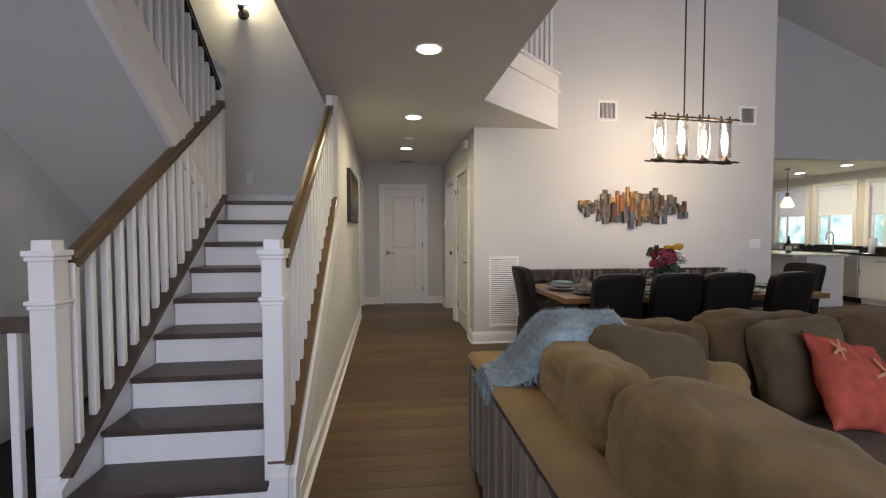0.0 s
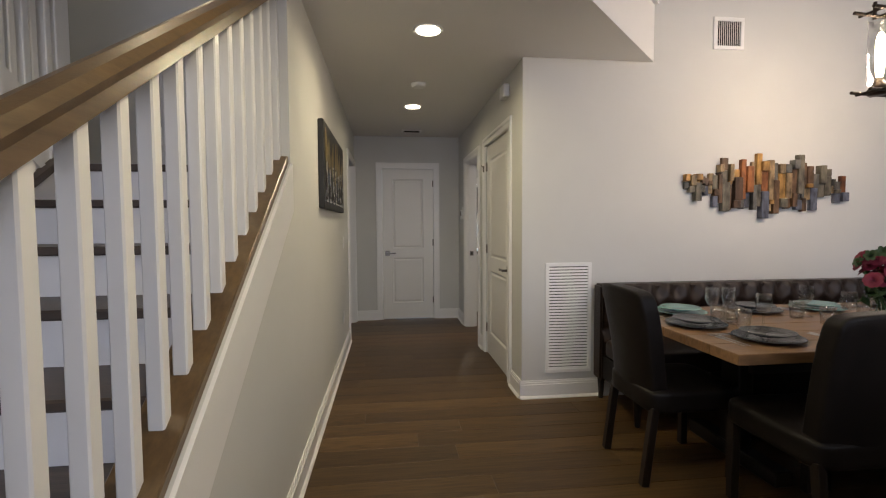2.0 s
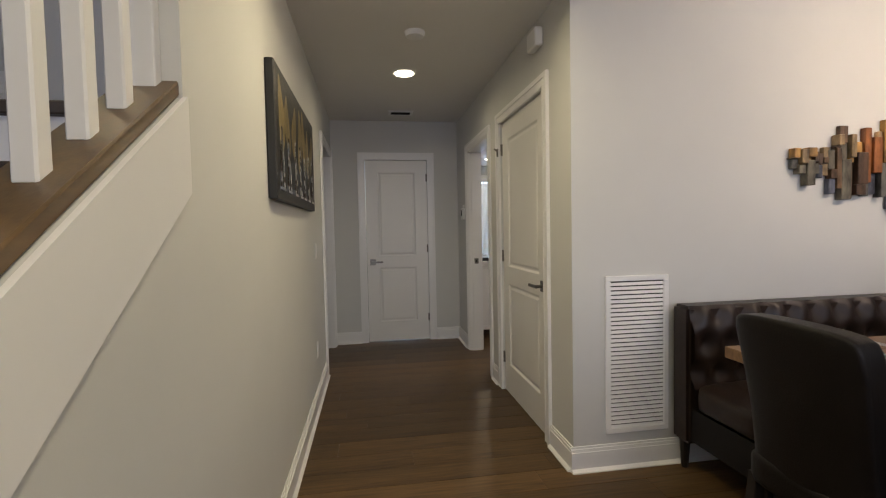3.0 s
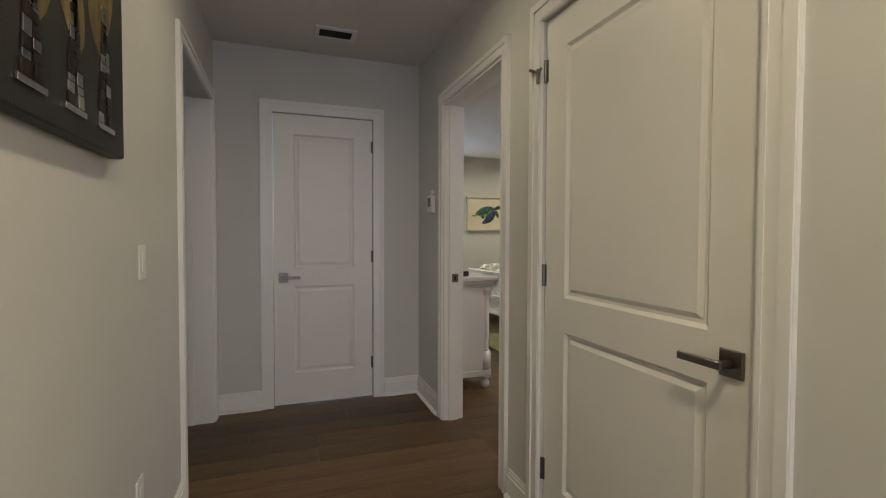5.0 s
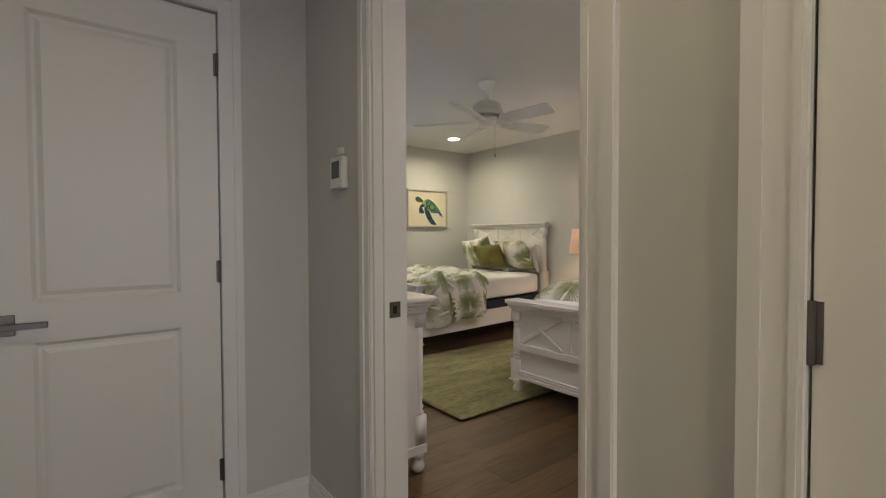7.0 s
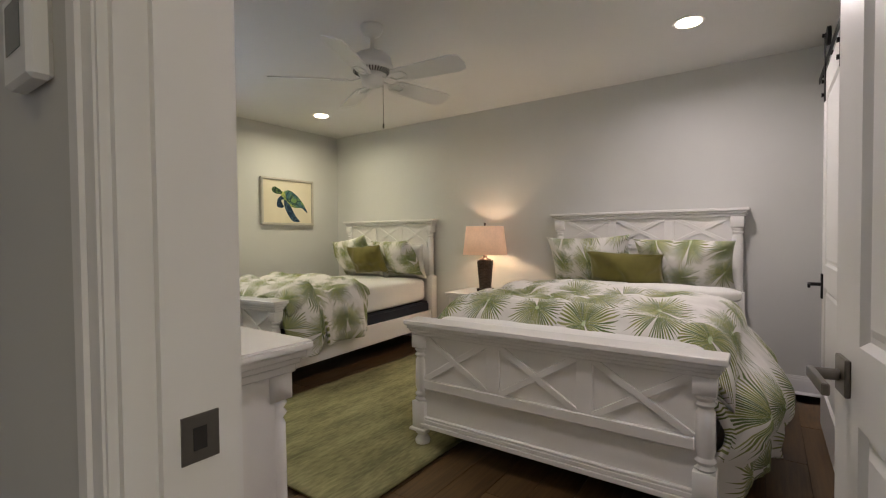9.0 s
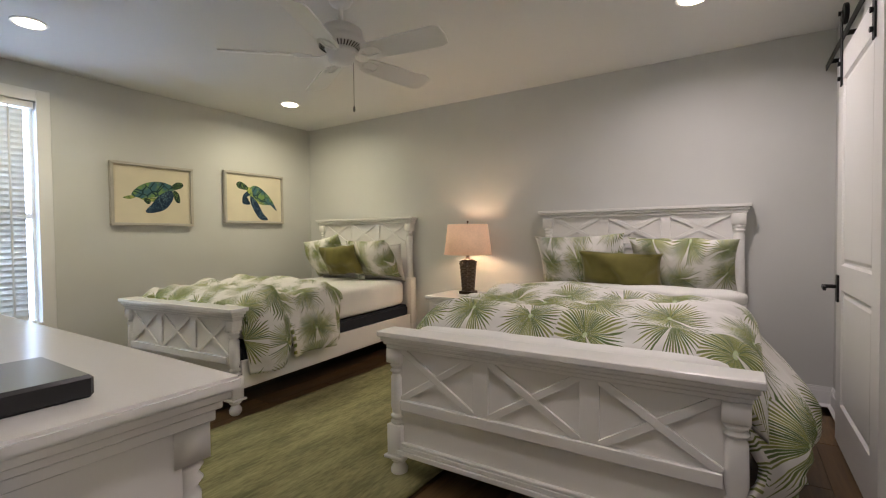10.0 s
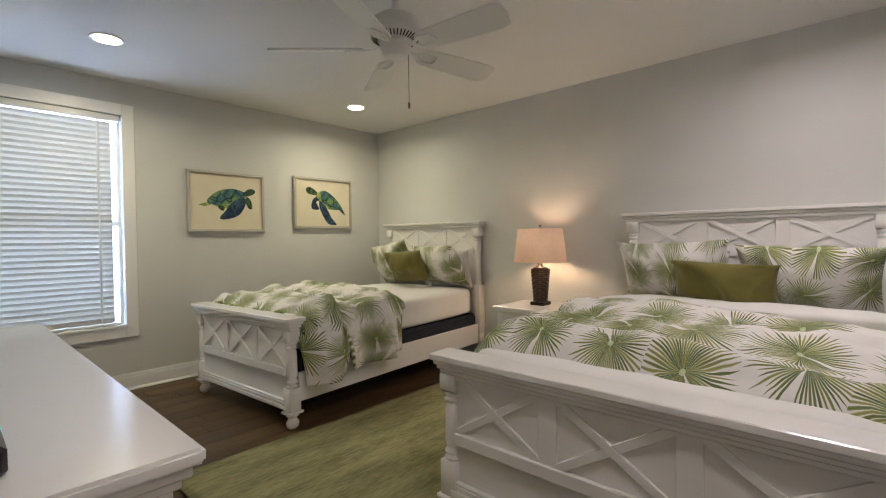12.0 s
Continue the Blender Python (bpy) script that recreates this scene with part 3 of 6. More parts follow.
casing("trim_far_door", FAR, "y", -0.182, 0.533, 2.107, -1)
casing("trim_closet_door", HR, "x", 5.42, 6.34, 2.115, -1)
casing("trim_bedroom_door", HR, "x", 6.70, 7.56, 2.107, -1, 0.072)
casing("trim_bedroom_door_inside", BX0, "x", 6.70, 7.56, 2.107, 1, 0.065)
casing("trim_study_door", HL, "x", 7.06, 8.02, 2.115, 1, 0.07)
S("jamb_bedroom_door", (HR - 0.004, BX0 + 0.004, 7.548, 7.562, 0, 2.107), (HR - 0.004, BX0 + 0.004, 6.698, 6.712, 0, 2.107), (HR - 0.004, BX0 + 0.004, 6.712, 7.548, 2.095, 2.109),
  (0.925, 0.99, 7.536, 7.548, 0, 2.095), (0.945, 0.985, 6.712, 6.724, 0, 2.095), label="white door jamb with a stop", material=M_TRIM, category="door jamb")
S("jamb_study_door", (-0.79, HL + 0.004, 8.004, 8.022, 0, 2.115), (-0.70, -0.665, 7.992, 8.004, 0, 2.115), (-0.67, HL + 0.004, 7.058, 7.072, 0, 2.115),
  label="white door jamb with a stop", material=M_TRIM, category="door jamb")


def slab(w, h, th=0.04):
    """A moulded two-panel door leaf: x 0..w, y 0..th (front at 0), z 0..h."""
    bm = bmesh.new()
    st, br, lr0, lr1, tr = 0.138, 0.225, 0.858, 0.992, 0.14
    box(bm, 0, st, 0, th, 0, h)
    box(bm, w - st, w, 0, th, 0, h)
    for z0, z1 in ((0, br), (lr0, lr1), (h - tr, h)):
        box(bm, st, w - st, 0, th, z0, z1)
    for z0, z1 in ((br, lr0), (lr1, h - tr)):
        for f, s in ((0.0, 1), (th, -1)):
            x0, x1 = st, w - st
            rings = []
            for i, d in ((0.0, 0.0), (0.012, 0.011), (0.022, 0.011), (0.038, 0.004)):
                rings.append([bm.verts.new(q) for q in ((x0 + i, f + s * d, z0 + i), (x1 - i, f + s * d, z0 + i), (x1 - i, f + s * d, z1 - i), (x0 + i, f + s * d, z1 - i))])
            for r0, r1 in zip(rings, rings[1:]):
                for k in range(4):
                    bm.faces.new((r0[k], r0[(k + 1) % 4], r1[(k + 1) % 4], r1[k]))
            bm.faces.new(rings[-1])
    bmesh.ops.recalc_face_normals(bm, faces=bm.faces)
    return bm


def lever(parent, x, z, way, y=0.0, out=-1, material=None):
    """Square rose with a bar lever. way: +1 or -1, the way the bar points along x."""
    material = material or M_METAL
    rose = part("lever_handle", finish(B((x - 0.032, x + 0.032, min(y, y + out * 0.009), max(y, y + out * 0.009), z - 0.034, z + 0.034)), 0.002), material, parent, "square nickel rose")
    bm = bmesh.new()
    tube(bm, (x, y + out * 0.009, z), (x, y + out * 0.05, z), 0.011)
    beam(bm, (x - way * 0.012, y + out * 0.05, z), (x + way * 0.115, y + out * 0.052, z), 0.012, 0.02)
    part("lever", finish(bm, 0.002), material, rose, "nickel lever bar")


def hinge(parent, x, z, y=0.0, out=-1):
    bm = bmesh.new()
    tube(bm, (x, y + out * 0.006, z - 0.045), (x, y + out * 0.006, z + 0.045), 0.007, 8)
    box(bm, x - 0.014, x + 0.014, min(y, y + out * 0.003), max(y, y + out * 0.003), z - 0.044, z + 0.044)
    part("hinge", finish(bm), M_METAL, parent, "nickel butt hinge")


def door(name, m, w, h, label, lever_x, way, hinges_x, back=False):
    d = thing(name, label, "door", m, kind="structure")
    part("door_leaf", slab(w, h), M_DOOR, d)
    lever(d, lever_x, 0.925, way)
    if back:
        lever(d, lever_x, 0.925, way, 0.04, 1)
    for z in (0.26, 1.07, h - 0.20):
        hinge(d, hinges_x, z)
    return d


door("door_1", pose(-0.178, FAR + 0.012, 0.008), 0.707, 2.095, "closed white two-panel door with nickel lever", 0.065, 1, 0.709)
door("door_2", pose(HR + 0.014, 6.336, 0.008, 0, 0, -90), 0.912, 2.103, "closed white two-panel closet door with nickel lever", 0.845, -1, -0.002)
door("door_3", pose(1.035, 6.738, 0.008, 0, 0, 6.8), 0.83, 2.085, "open white two-panel bedroom door with nickel lever", 0.765, -1, 0.0, True)
door("door_4", pose(-0.80, 8.06, 0.008, 0, 0, 172), 0.86, 2.095, "open white two-panel door into the next room", 0.80, -1, 0.0)
hg = thing("jamb_hinge", "nickel hinges on the white door jamb", "door hinge", pose(0, 0, 0))
for z in (0.33, 1.07, 1.82):
    part("hinge_leaf", B((-0.775, -0.722, 7.9985, 8.0035, z - 0.045, z + 0.045)), M_METAL, hg)
st = thing("strike_plate", "nickel strike plate on the bedroom door jamb", "strike plate")
part("plate", B((0.944, 0.988, 7.5335, 7.5358, 0.928, 0.984)), M_METAL, st)
part("latch_hole", B((0.957, 0.973, 7.5328, 7.5334, 0.942, 0.969)), M_DARKSLOT, st)
fl = thing("flip_latch", "nickel flip latch on the closet casing", "door latch")
bm = bmesh.new()
tube(bm, (0.872, 6.345, 1.86), (0.872, 6.345, 1.92), 0.007, 8)
beam(bm, (0.872, 6.345, 1.905), (0.862, 6.395, 1.93), 0.008, 0.012)
beam(bm, (0.872, 6.345, 1.90), (0.865, 6.31, 1.91), 0.008, 0.01)
part("latch_arm", finish(bm), M_METAL, fl)

# ---- staircase ----
RISE, RUN, Y1, SX0, SX1 = 0.179, 0.267, 1.88, -1.525, -0.672
SLOPE = RISE / RUN


def nose(y):
    return RISE + (y - Y1 + 0.028) * SLOPE


def rail_z(y):
    return 1.197 + (y - 2.006) * 0.634


stairs = thing("staircase", "closed-string staircase with dark wood treads and white risers", "staircase")
tread_me = to_mesh("tread", B((SX0, SX1, -0.028, RUN + 0.012, -0.032, 0.0), bevel=0.006), M_TREAD)
riser_me = to_mesh("riser", B((SX0, SX1, 0.0, 0.018, -RISE + 0.001, -0.033)), M_RISER)
for i in range(8):
    for nm, me in (("tread", tread_me), ("riser", riser_me)):
        o = new(nm, me)
        o.parent = stairs
        o.location = (0, Y1 + i * RUN, RISE * (i + 1))
o = new("riser", riser_me)
o.parent = stairs
o.location = (0, Y1 + 8 * RUN - 0.0, RISE * 9)
LZ = RISE * 9
part("landing", B((-2.55, -0.66, 3.995, 4.95, LZ - 0.032, LZ), bevel=0.004), M_TREAD, stairs, "dark wood landing")
part("landing_base", B((-2.55, -0.66, 4.036, 4.95, LZ - 0.25, LZ - 0.033)), M_WALL, stairs)
part("landing_skirting", B((-2.55, -0.66, 4.93, 4.949, LZ + 0.001, LZ + 0.12)), M_TRIM, stairs)
CURB = 0.055
for nm, x0, x1 in (("string_left", -1.625, -1.525), ("string_right", -0.672, -0.572)):
    bm = bmesh.new()
    prism(bm, [(1.86, 0.0), (3.97, 0.0 if nm == "string_right" else 1.2), (3.97, nose(3.97) + CURB - 0.03), (1.86, nose(1.86) + CURB - 0.03)], "x", x0 + 0.008, x1 - 0.008)
    part(nm, finish(bm), M_TRIM, stairs, "white string board")
    bm = bmesh.new()
    beam(bm, (x0 + 0.05, 1.90, nose(1.90) + CURB - 0.015), (x0 + 0.05, 3.99, nose(3.99) + CURB - 0.015), 0.118, 0.03)
    part("string_cap", finish(bm, 0.004), M_TREAD if x0 < -1 else M_RAIL, stairs, "stained wood cap on the string")
bm = bmesh.new()
prism(bm, [(1.86, 0.0), (3.96, 0.0), (3.96, nose(3.96) + CURB - 0.035), (1.86, nose(1.86) + CURB - 0.035)], "x", -0.578, HL)
structure("wall_under_stairs", finish(bm), M_WALL, "pale painted wall under the stairs")
bm = bmesh.new()
prism(bm, [(1.86, nose(1.86) - 0.20), (3.96, nose(3.96) - 0.20), (3.96, nose(3.96) + CURB - 0.032), (1.86, nose(1.86) + CURB - 0.032)], "x", HL, HL + 0.012)
structure("trim_stair_skirt", finish(bm), M_TRIM, "white sloping skirt board below the balustrade", "trim")


def newel(parent, x, y, z0, z1, w=0.047):
    bm = bmesh.new()
    box(bm, x - w, x + w, y - w, y + w, z0, z1 - 0.05)
    n = part("newel_post", finish(bm, 0.004), M_TRIM, parent, "square white newel post")
    bm = bmesh.new()
    box(bm, x - w * 0.82, x + w * 0.82, y - w * 0.82, y + w * 0.82, z1 - 0.05, z1)
    box(bm, x - w * 1.32, x + w * 1.32, y - w * 1.32, y + w * 1.32, z1 - 0.072, z1 - 0.046)
    box(bm, x - w * 1.18, x + w * 1.18, y - w * 1.18, y + w * 1.18, z1 - 0.092, z1 - 0.0725)
    part("newel_cap", finish(bm, 0.004), M_TRIM, n)
    bm = bmesh.new()
    box(bm, x - w * 1.26, x + w * 1.26, y - w * 1.26, y + w * 1.26, z1 - 0.285, z1 - 0.265)
    box(bm, x - w * 1.12, x + w * 1.12, y - w * 1.12, y + w * 1.12, z1 - 0.305, z1 - 0.2855)
    part("newel_collar", finish(bm, 0.004), M_TRIM, n)


def handrail(parent, a, b, material):
    bm = bmesh.new()
    a, b = Vector(a), Vector(b)
    d = (b - a).normalized()
    s = d.cross(Vector((0, 0, 1))).normalized()
    u = s.cross(d)
    prof = ((-0.030, -0.035), (0.030, -0.035), (0.026, -0.008), (0.034, 0.010), (0.026, 0.030), (0.0, 0.036), (-0.026, 0.030), (-0.034, 0.010), (-0.026, -0.008))
    ends = [[bm.verts.new(c + s * i + u * j) for i, j in prof] for c in (a, b)]
    n = len(prof)
    for i in range(n):
        bm.faces.new((ends[0][i], ends[0][(i + 1) % n], ends[1][(i + 1) % n], ends[1][i]))
    bm.faces.new(ends[0][::-1])
    bm.faces.new(ends[1])
    part("handrail", finish(bm), material, parent, "stained wooden handrail")


bal_cache = {}


def baluster(parent, x, y, z0, z1, w=0.0185):
    h = round(z1 - z0, 2)
    if h not in bal_cache:
        bm = bmesh.new()
        box(bm, -w, w, -w, w, 0, h)
        bal_cache[h] = to_mesh("baluster", finish(bm, 0.004), M_TRIM)
    o = new("baluster", bal_cache[h])
    o.parent = parent
    o.location = (x, y, z0)


for nm, x, y0, lab in (("stair_railing", -1.572, 2.02, "white balustrade with dark wooden handrail on the stairs"),
                       ("stair_railing", -0.622, 2.0, "white balustrade with warm brown handrail beside the hall")):
    rail = thing(nm, lab, "stair railing", group="stair railings")
    handrail(rail, (x, y0, rail_z(y0)), (x, 3.97, rail_z(3.97)), M_RAIL)
    for i in range(16):
        y = 2.038 + i * 0.1262 if x < -1 else 2.04 + i * 0.1273
        baluster(rail, x, y, nose(y) + CURB - 0.012, rail_z(y) - 0.02)
    newel(rail, -0.647 if x > -1 else -1.612, 1.945, 0.16 if x > -1 else 0.1, 1.305, 0.047 if x > -1 else 0.051)
    if x < -1:
        part("rail_return", B((-1.612, -1.522, 3.95, 4.0, rail_z(3.97) - 0.03, rail_z(3.97) + 0.035), bevel=0.006), M_RAIL, rail)
        newel(rail, -1.60, 4.02, LZ, 2.83)
    else:
        part("wall_post", B((-0.647, -0.597, 3.925, 3.958, nose(3.94), 2.545), bevel=0.003), M_TRIM, rail)
part("newel_base", B((-0.72, -0.585, 1.87, 2.02, 0, 0.16), bevel=0.004), M_TRIM, stairs)
part("newel_base", B((-1.69, -1.53, 1.87, 2.02, 0, 0.1), bevel=0.004), M_TRIM, stairs)

# upper flight, which turns back above the first
up = thing("upper_staircase", "upper stair flight with white string and painted soffit", "staircase")
UX0, UX1 = -2.55, -1.56


def unose(y):
    return LZ + RISE + (3.90 - y) * SLOPE


bm = bmesh.new()
prism(bm, [(3.92, unose(3.92) - 0.40), (-0.9, unose(-0.9) - 0.40), (-0.9, unose(-0.9) - 0.33), (3.92, unose(3.92) - 0.33)], "x", UX0, UX1 - 0.04)
part("soffit", finish(bm), M_WALL, up, "grey painted sloping soffit")
bm = bmesh.new()
prism(bm, [(3.92, unose(3.92) - 0.42), (-0.9, unose(-0.9) - 0.42), (-0.9, unose(-0.9) + 0.02), (3.92, unose(3.92) + 0.02)], "x", UX1 - 0.04, UX1)
part("string", finish(bm), M_TRIM, up, "white string board")
bm = bmesh.new()
beam(bm, (UX1 + 0.006, 3.92, unose(3.92) - 0.24), (UX1 + 0.006, -0.9, unose(-0.9) - 0.24), 0.012, 0.03)
part("string_moulding", finish(bm), M_TRIM, up)
utread = to_mesh("tread", B((UX0, UX1 - 0.04, -RUN - 0.01, 0.028, -0.03, 0.0)), M_TREAD)
for i in range(16):
    o = new("tread", utread)
    o.parent = up
    o.location = (0, 3.90 - i * RUN, LZ + RISE * (i + 1))
urail = thing("upper_stair_railing", "white balustrade with near-black handrail on the upper flight", "stair railing", group="stair railings")
handrail(urail, (UX1 - 0.02, 3.98, unose(3.98) + 0.86), (UX1 - 0.02, -0.9, unose(-0.9) + 0.86), M_LEGS)
for i in range(36):
    y = 3.86 - i * 0.1155
    baluster(urail, UX1 - 0.02, y, unose(y) + 0.01, unose(y) + 0.84)

# level guard beside the lower newel
guard = thing("guard_rail", "level white guard rail with dark wooden top", "guard rail", group="stair railings")
part("top_rail", B((-2.55, -1.64, 1.90, 1.99, 0.90, 0.96), bevel=0.008), M_TREAD, guard, "dark wooden top rail")
part("bottom_rail", B((-2.55, -1.64, 1.92, 1.97, 0.06, 0.10), bevel=0.003), M_TRIM, guard)
for i in range(7):
    baluster(guard, -1.76 - i * 0.118, 1.945, 0.10, 0.90)

# loft balustrade
loft = thing("loft_railing", "white loft balustrade above the dining area", "railing")
d0, d1 = Vector((0.80, 4.02, 3.2)), Vector((1.87, 5.03, 3.2))
for i in range(13):
    p = d0.lerp(d1, i / 12.5)
    baluster(loft, p.x - 0.03, p.y + 0.0, 3.201, 4.11)
for i in range(24):
    baluster(loft, 0.74, 3.85 - i * 0.118, 3.19, 4.11)
bm = bmesh.new()
beam(bm, d0 + Vector((-0.03, 0, 0.93)), d1 + Vector((-0.03, 0, 0.93)), 0.06, 0.05)
beam(bm, (0.74, -2.0, 4.13), (0.74, 4.0, 4.13), 0.06, 0.05)
part("top_rail", finish(bm), M_TRIM, loft)

# ---- lamps and fixtures of the ceilings ----


def downlight(x, y, z, lab="round recessed downlight with a lit warm lens", watts=None, tint=WARM):
    d = thing("downlight", lab, "downlight", pose(x, y, z), group="recessed downlights")
    bm = bmesh.new()
    lathe(bm, [(0.082, 0.0), (0.096, -0.001), (0.093, -0.008), (0.078, -0.006)], seg=28)
    part("trim_ring", finish(bm), M_TRIM, d, smooth=False)
    bm = bmesh.new()
    lathe(bm, [(0.074, -0.0065), (0.074, -0.0095)], seg=28)
    part("lens", finish(bm), M_CAN, d, "glowing lens")
    lamp("downlight_bulb", "AREA", look((x, y, z - 0.02), (x, y + 0.001, 0)), watts or CAN_W, tint, size=0.14, spread=radians(165))


for y, w_ in ((2.80, CAN_W), (4.65, CAN_W), (6.52, CAN_W * 0.29)):
    downlight(0.165, y, CE, watts=w_)
BED_W = 12.5
downlight(4.09, 11.02, CE, watts=BED_W, tint=BEDC)
downlight(4.015, 7.405, CE, watts=BED_W * 1.05, tint=BEDN)
downlight(2.02, 10.91, CE, watts=BED_W, tint=BEDC)
downlight(2.03, 7.41, CE, watts=BED_W * 0.75, tint=BEDN)
downlight(8.05, 7.05, 2.5, watts=17)
downlight(8.25, 8.2, 2.5, watts=15)

sm = thing("smoke_detector", "round white smoke detector on the ceiling", "smoke detector", pose(0.177, 5.76, CE))
bm = bmesh.new()
lathe(bm, [(0.065, 0.0), (0.065, -0.012), (0.055, -0.03), (0.02, -0.035)], seg=24)
part("housing", finish(bm), M_PLASTIC, sm)


def grille(name, m, w, h, n, lab, horiz=True, slat=None, th=0.012):
    g = thing(name, lab, "vent grille", m)
    f = 0.028
    part("backing", B((f * 0.8, w - f * 0.8, -0.003, -0.001, f * 0.8, h - f * 0.8)), M_DARKSLOT, g)
    part("frame", B((0, w, -th, 0, 0, f), (0, w, -th, 0, h - f, h), (0, f, -th, 0, f, h - f), (w - f, w, -th, 0, f, h - f), bevel=0.002), M_TRIM, g)
    bm = bmesh.new()
    p = (h - 2 * f) / n if horiz else (w - 2 * f) / n
    if horiz:
        prism(bm, [(-0.0105, 0), (-0.0085, 0.0), (-0.003, p * 0.68), (-0.0055, p * 0.68)], "x", f, w - f)
    else:
        prism(bm, [(0, -0.0105), (p * 0.2, -0.0105), (p * 0.62, -0.003), (p * 0.40, -0.003)], "z", f, h - f)
    me = to_mesh("slat", finish(bm), slat or M_TRIM)
    for i in range(n):
        o = new("slat", me)
        o.parent = g
        o.location = (0, 0, f + i * p) if horiz else (f + i * p, 0, 0)
    return g


grille("return_grille", pose(1.077, DW, 0.19), 0.362, 0.842, 34, "white louvred return air grille on the dining wall")
grille("wall_vent", pose(2.40, DW, 2.665), 0.255, 0.243, 12, "square white supply vent high on the wall", False)
grille("wall_vent", pose(4.27, DW, 2.66), 0.235, 0.235, 12, "square white supply vent high on the wall", False)
# slats take the dark slot colour, which paints in the louvres' shade
grille("ceiling_vent", pose(0.085, 7.84, CE, 90, 0, 0), 0.26, 0.16, 7, "small white ceiling supply vent in the hall, slats coloured shade-dark", slat=M_DARKSLOT)

th_ = thing("thermostat", "white wall thermostat with a grey display", "thermostat", pose(HR, 7.80, 1.46))
part("body", B((-0.028, 0, -0.055, 0.055, -0.062, 0.062), bevel=0.006), M_PLASTIC, th_)
part("display", B((-0.0292, -0.0282, -0.03, 0.035, -0.02, 0.045)), mat("lcd_grey", (0.12, 0.13, 0.12), 0.2), th_, "grey display")
part("remote_sensor", B((-0.012, 0, -0.022, 0.022, 0.072, 0.10), bevel=0.003), M_PLASTIC, th_)
chm = thing("door_chime", "white box chime high on the hall wall", "door chime", pose(HR, 5.49, 2.42))
part("body", B((-0.05, 0, -0.075, 0.075, -0.055, 0.055), bevel=0.008), M_PLASTIC, chm)


def wallplate(m, n, lab, outlet=False):
    p = thing("outlet" if outlet else "light_switch", lab, "outlet" if outlet else "switch", m)
    w = 0.035 + 0.023 * (n - 1)
    part("plate", B((-w, w, -0.006, 0, -0.058, 0.058), bevel=0.002), M_PLASTIC, p)
    for i in range(n):
        c = (i - (n - 1) / 2) * 0.046
        if outlet:
            for dz in (-0.02, 0.02):
                part("socket", B((c - 0.014, c + 0.014, -0.009, -0.0062, dz - 0.013, dz + 0.013), bevel=0.002), M_TRIM, p)
        else:
            part("rocker", B((c - 0.016, c + 0.016, -0.010, -0.0062, -0.032, 0.032), bevel=0.002), M_TRIM, p)


wallplate(pose(HL, 6.425, 1.15, 0, 0, 90), 1, "white rocker switch on the hall wall")
wallplate(pose(HL, 6.36, 0.405, 0, 0, 90), 1, "white wall outlet near the floor", True)
wallplate(pose(4.53, DW, 1.165), 3, "white triple rocker switch on the dining wall")
wallplate(pose(-1.60, 4.95, 1.915), 1, "white wall outlet on the landing wall", True)

scn = thing("wall_sconce", "black iron wall sconce with a glowing bulb", "wall sconce", pose(-1.63, 4.95, 3.66))
bm = bmesh.new()
bmesh.ops.create_cone(bm, cap_ends=True, segments=20, radius1=0.06, radius2=0.05, depth=0.025, matrix=pose(0, -0.0125, 0, 90))
part("back_plate", finish(bm), M_BLACK, scn)
bm = bmesh.new()
tube(bm, (0, -0.02, 0), (0, -0.10, 0.02), 0.012)
lathe(bm, [(0.02, 0.0), (0.035, 0.03), (0.03, 0.05)], 0, -0.10)
for sx in (-1, 1):
    tube(bm, (sx * 0.055, -0.10, 0.05), (sx * 0.055, -0.10, 0.33), 0.006, 6)
tube(bm, (-0.055, -0.10, 0.05), (0.055, -0.10, 0.05), 0.006, 6)
tube(bm, (-0.055, -0.10, 0.33), (0.055, -0.10, 0.33), 0.006, 6)
part("cage", finish(bm), M_BLACK, scn)
bm = bmesh.new()
lathe(bm, [(0.012, 0.055), (0.03, 0.10), (0.03, 0.15), (0.01, 0.19)], 0, -0.10)
part("bulb", finish(bm), M_BULB, scn, "glowing bulb", True)
lamp("sconce_bulb", "POINT", pose(-1.63, 4.80, 3.8), 11.0, WARM, radius=0.03)

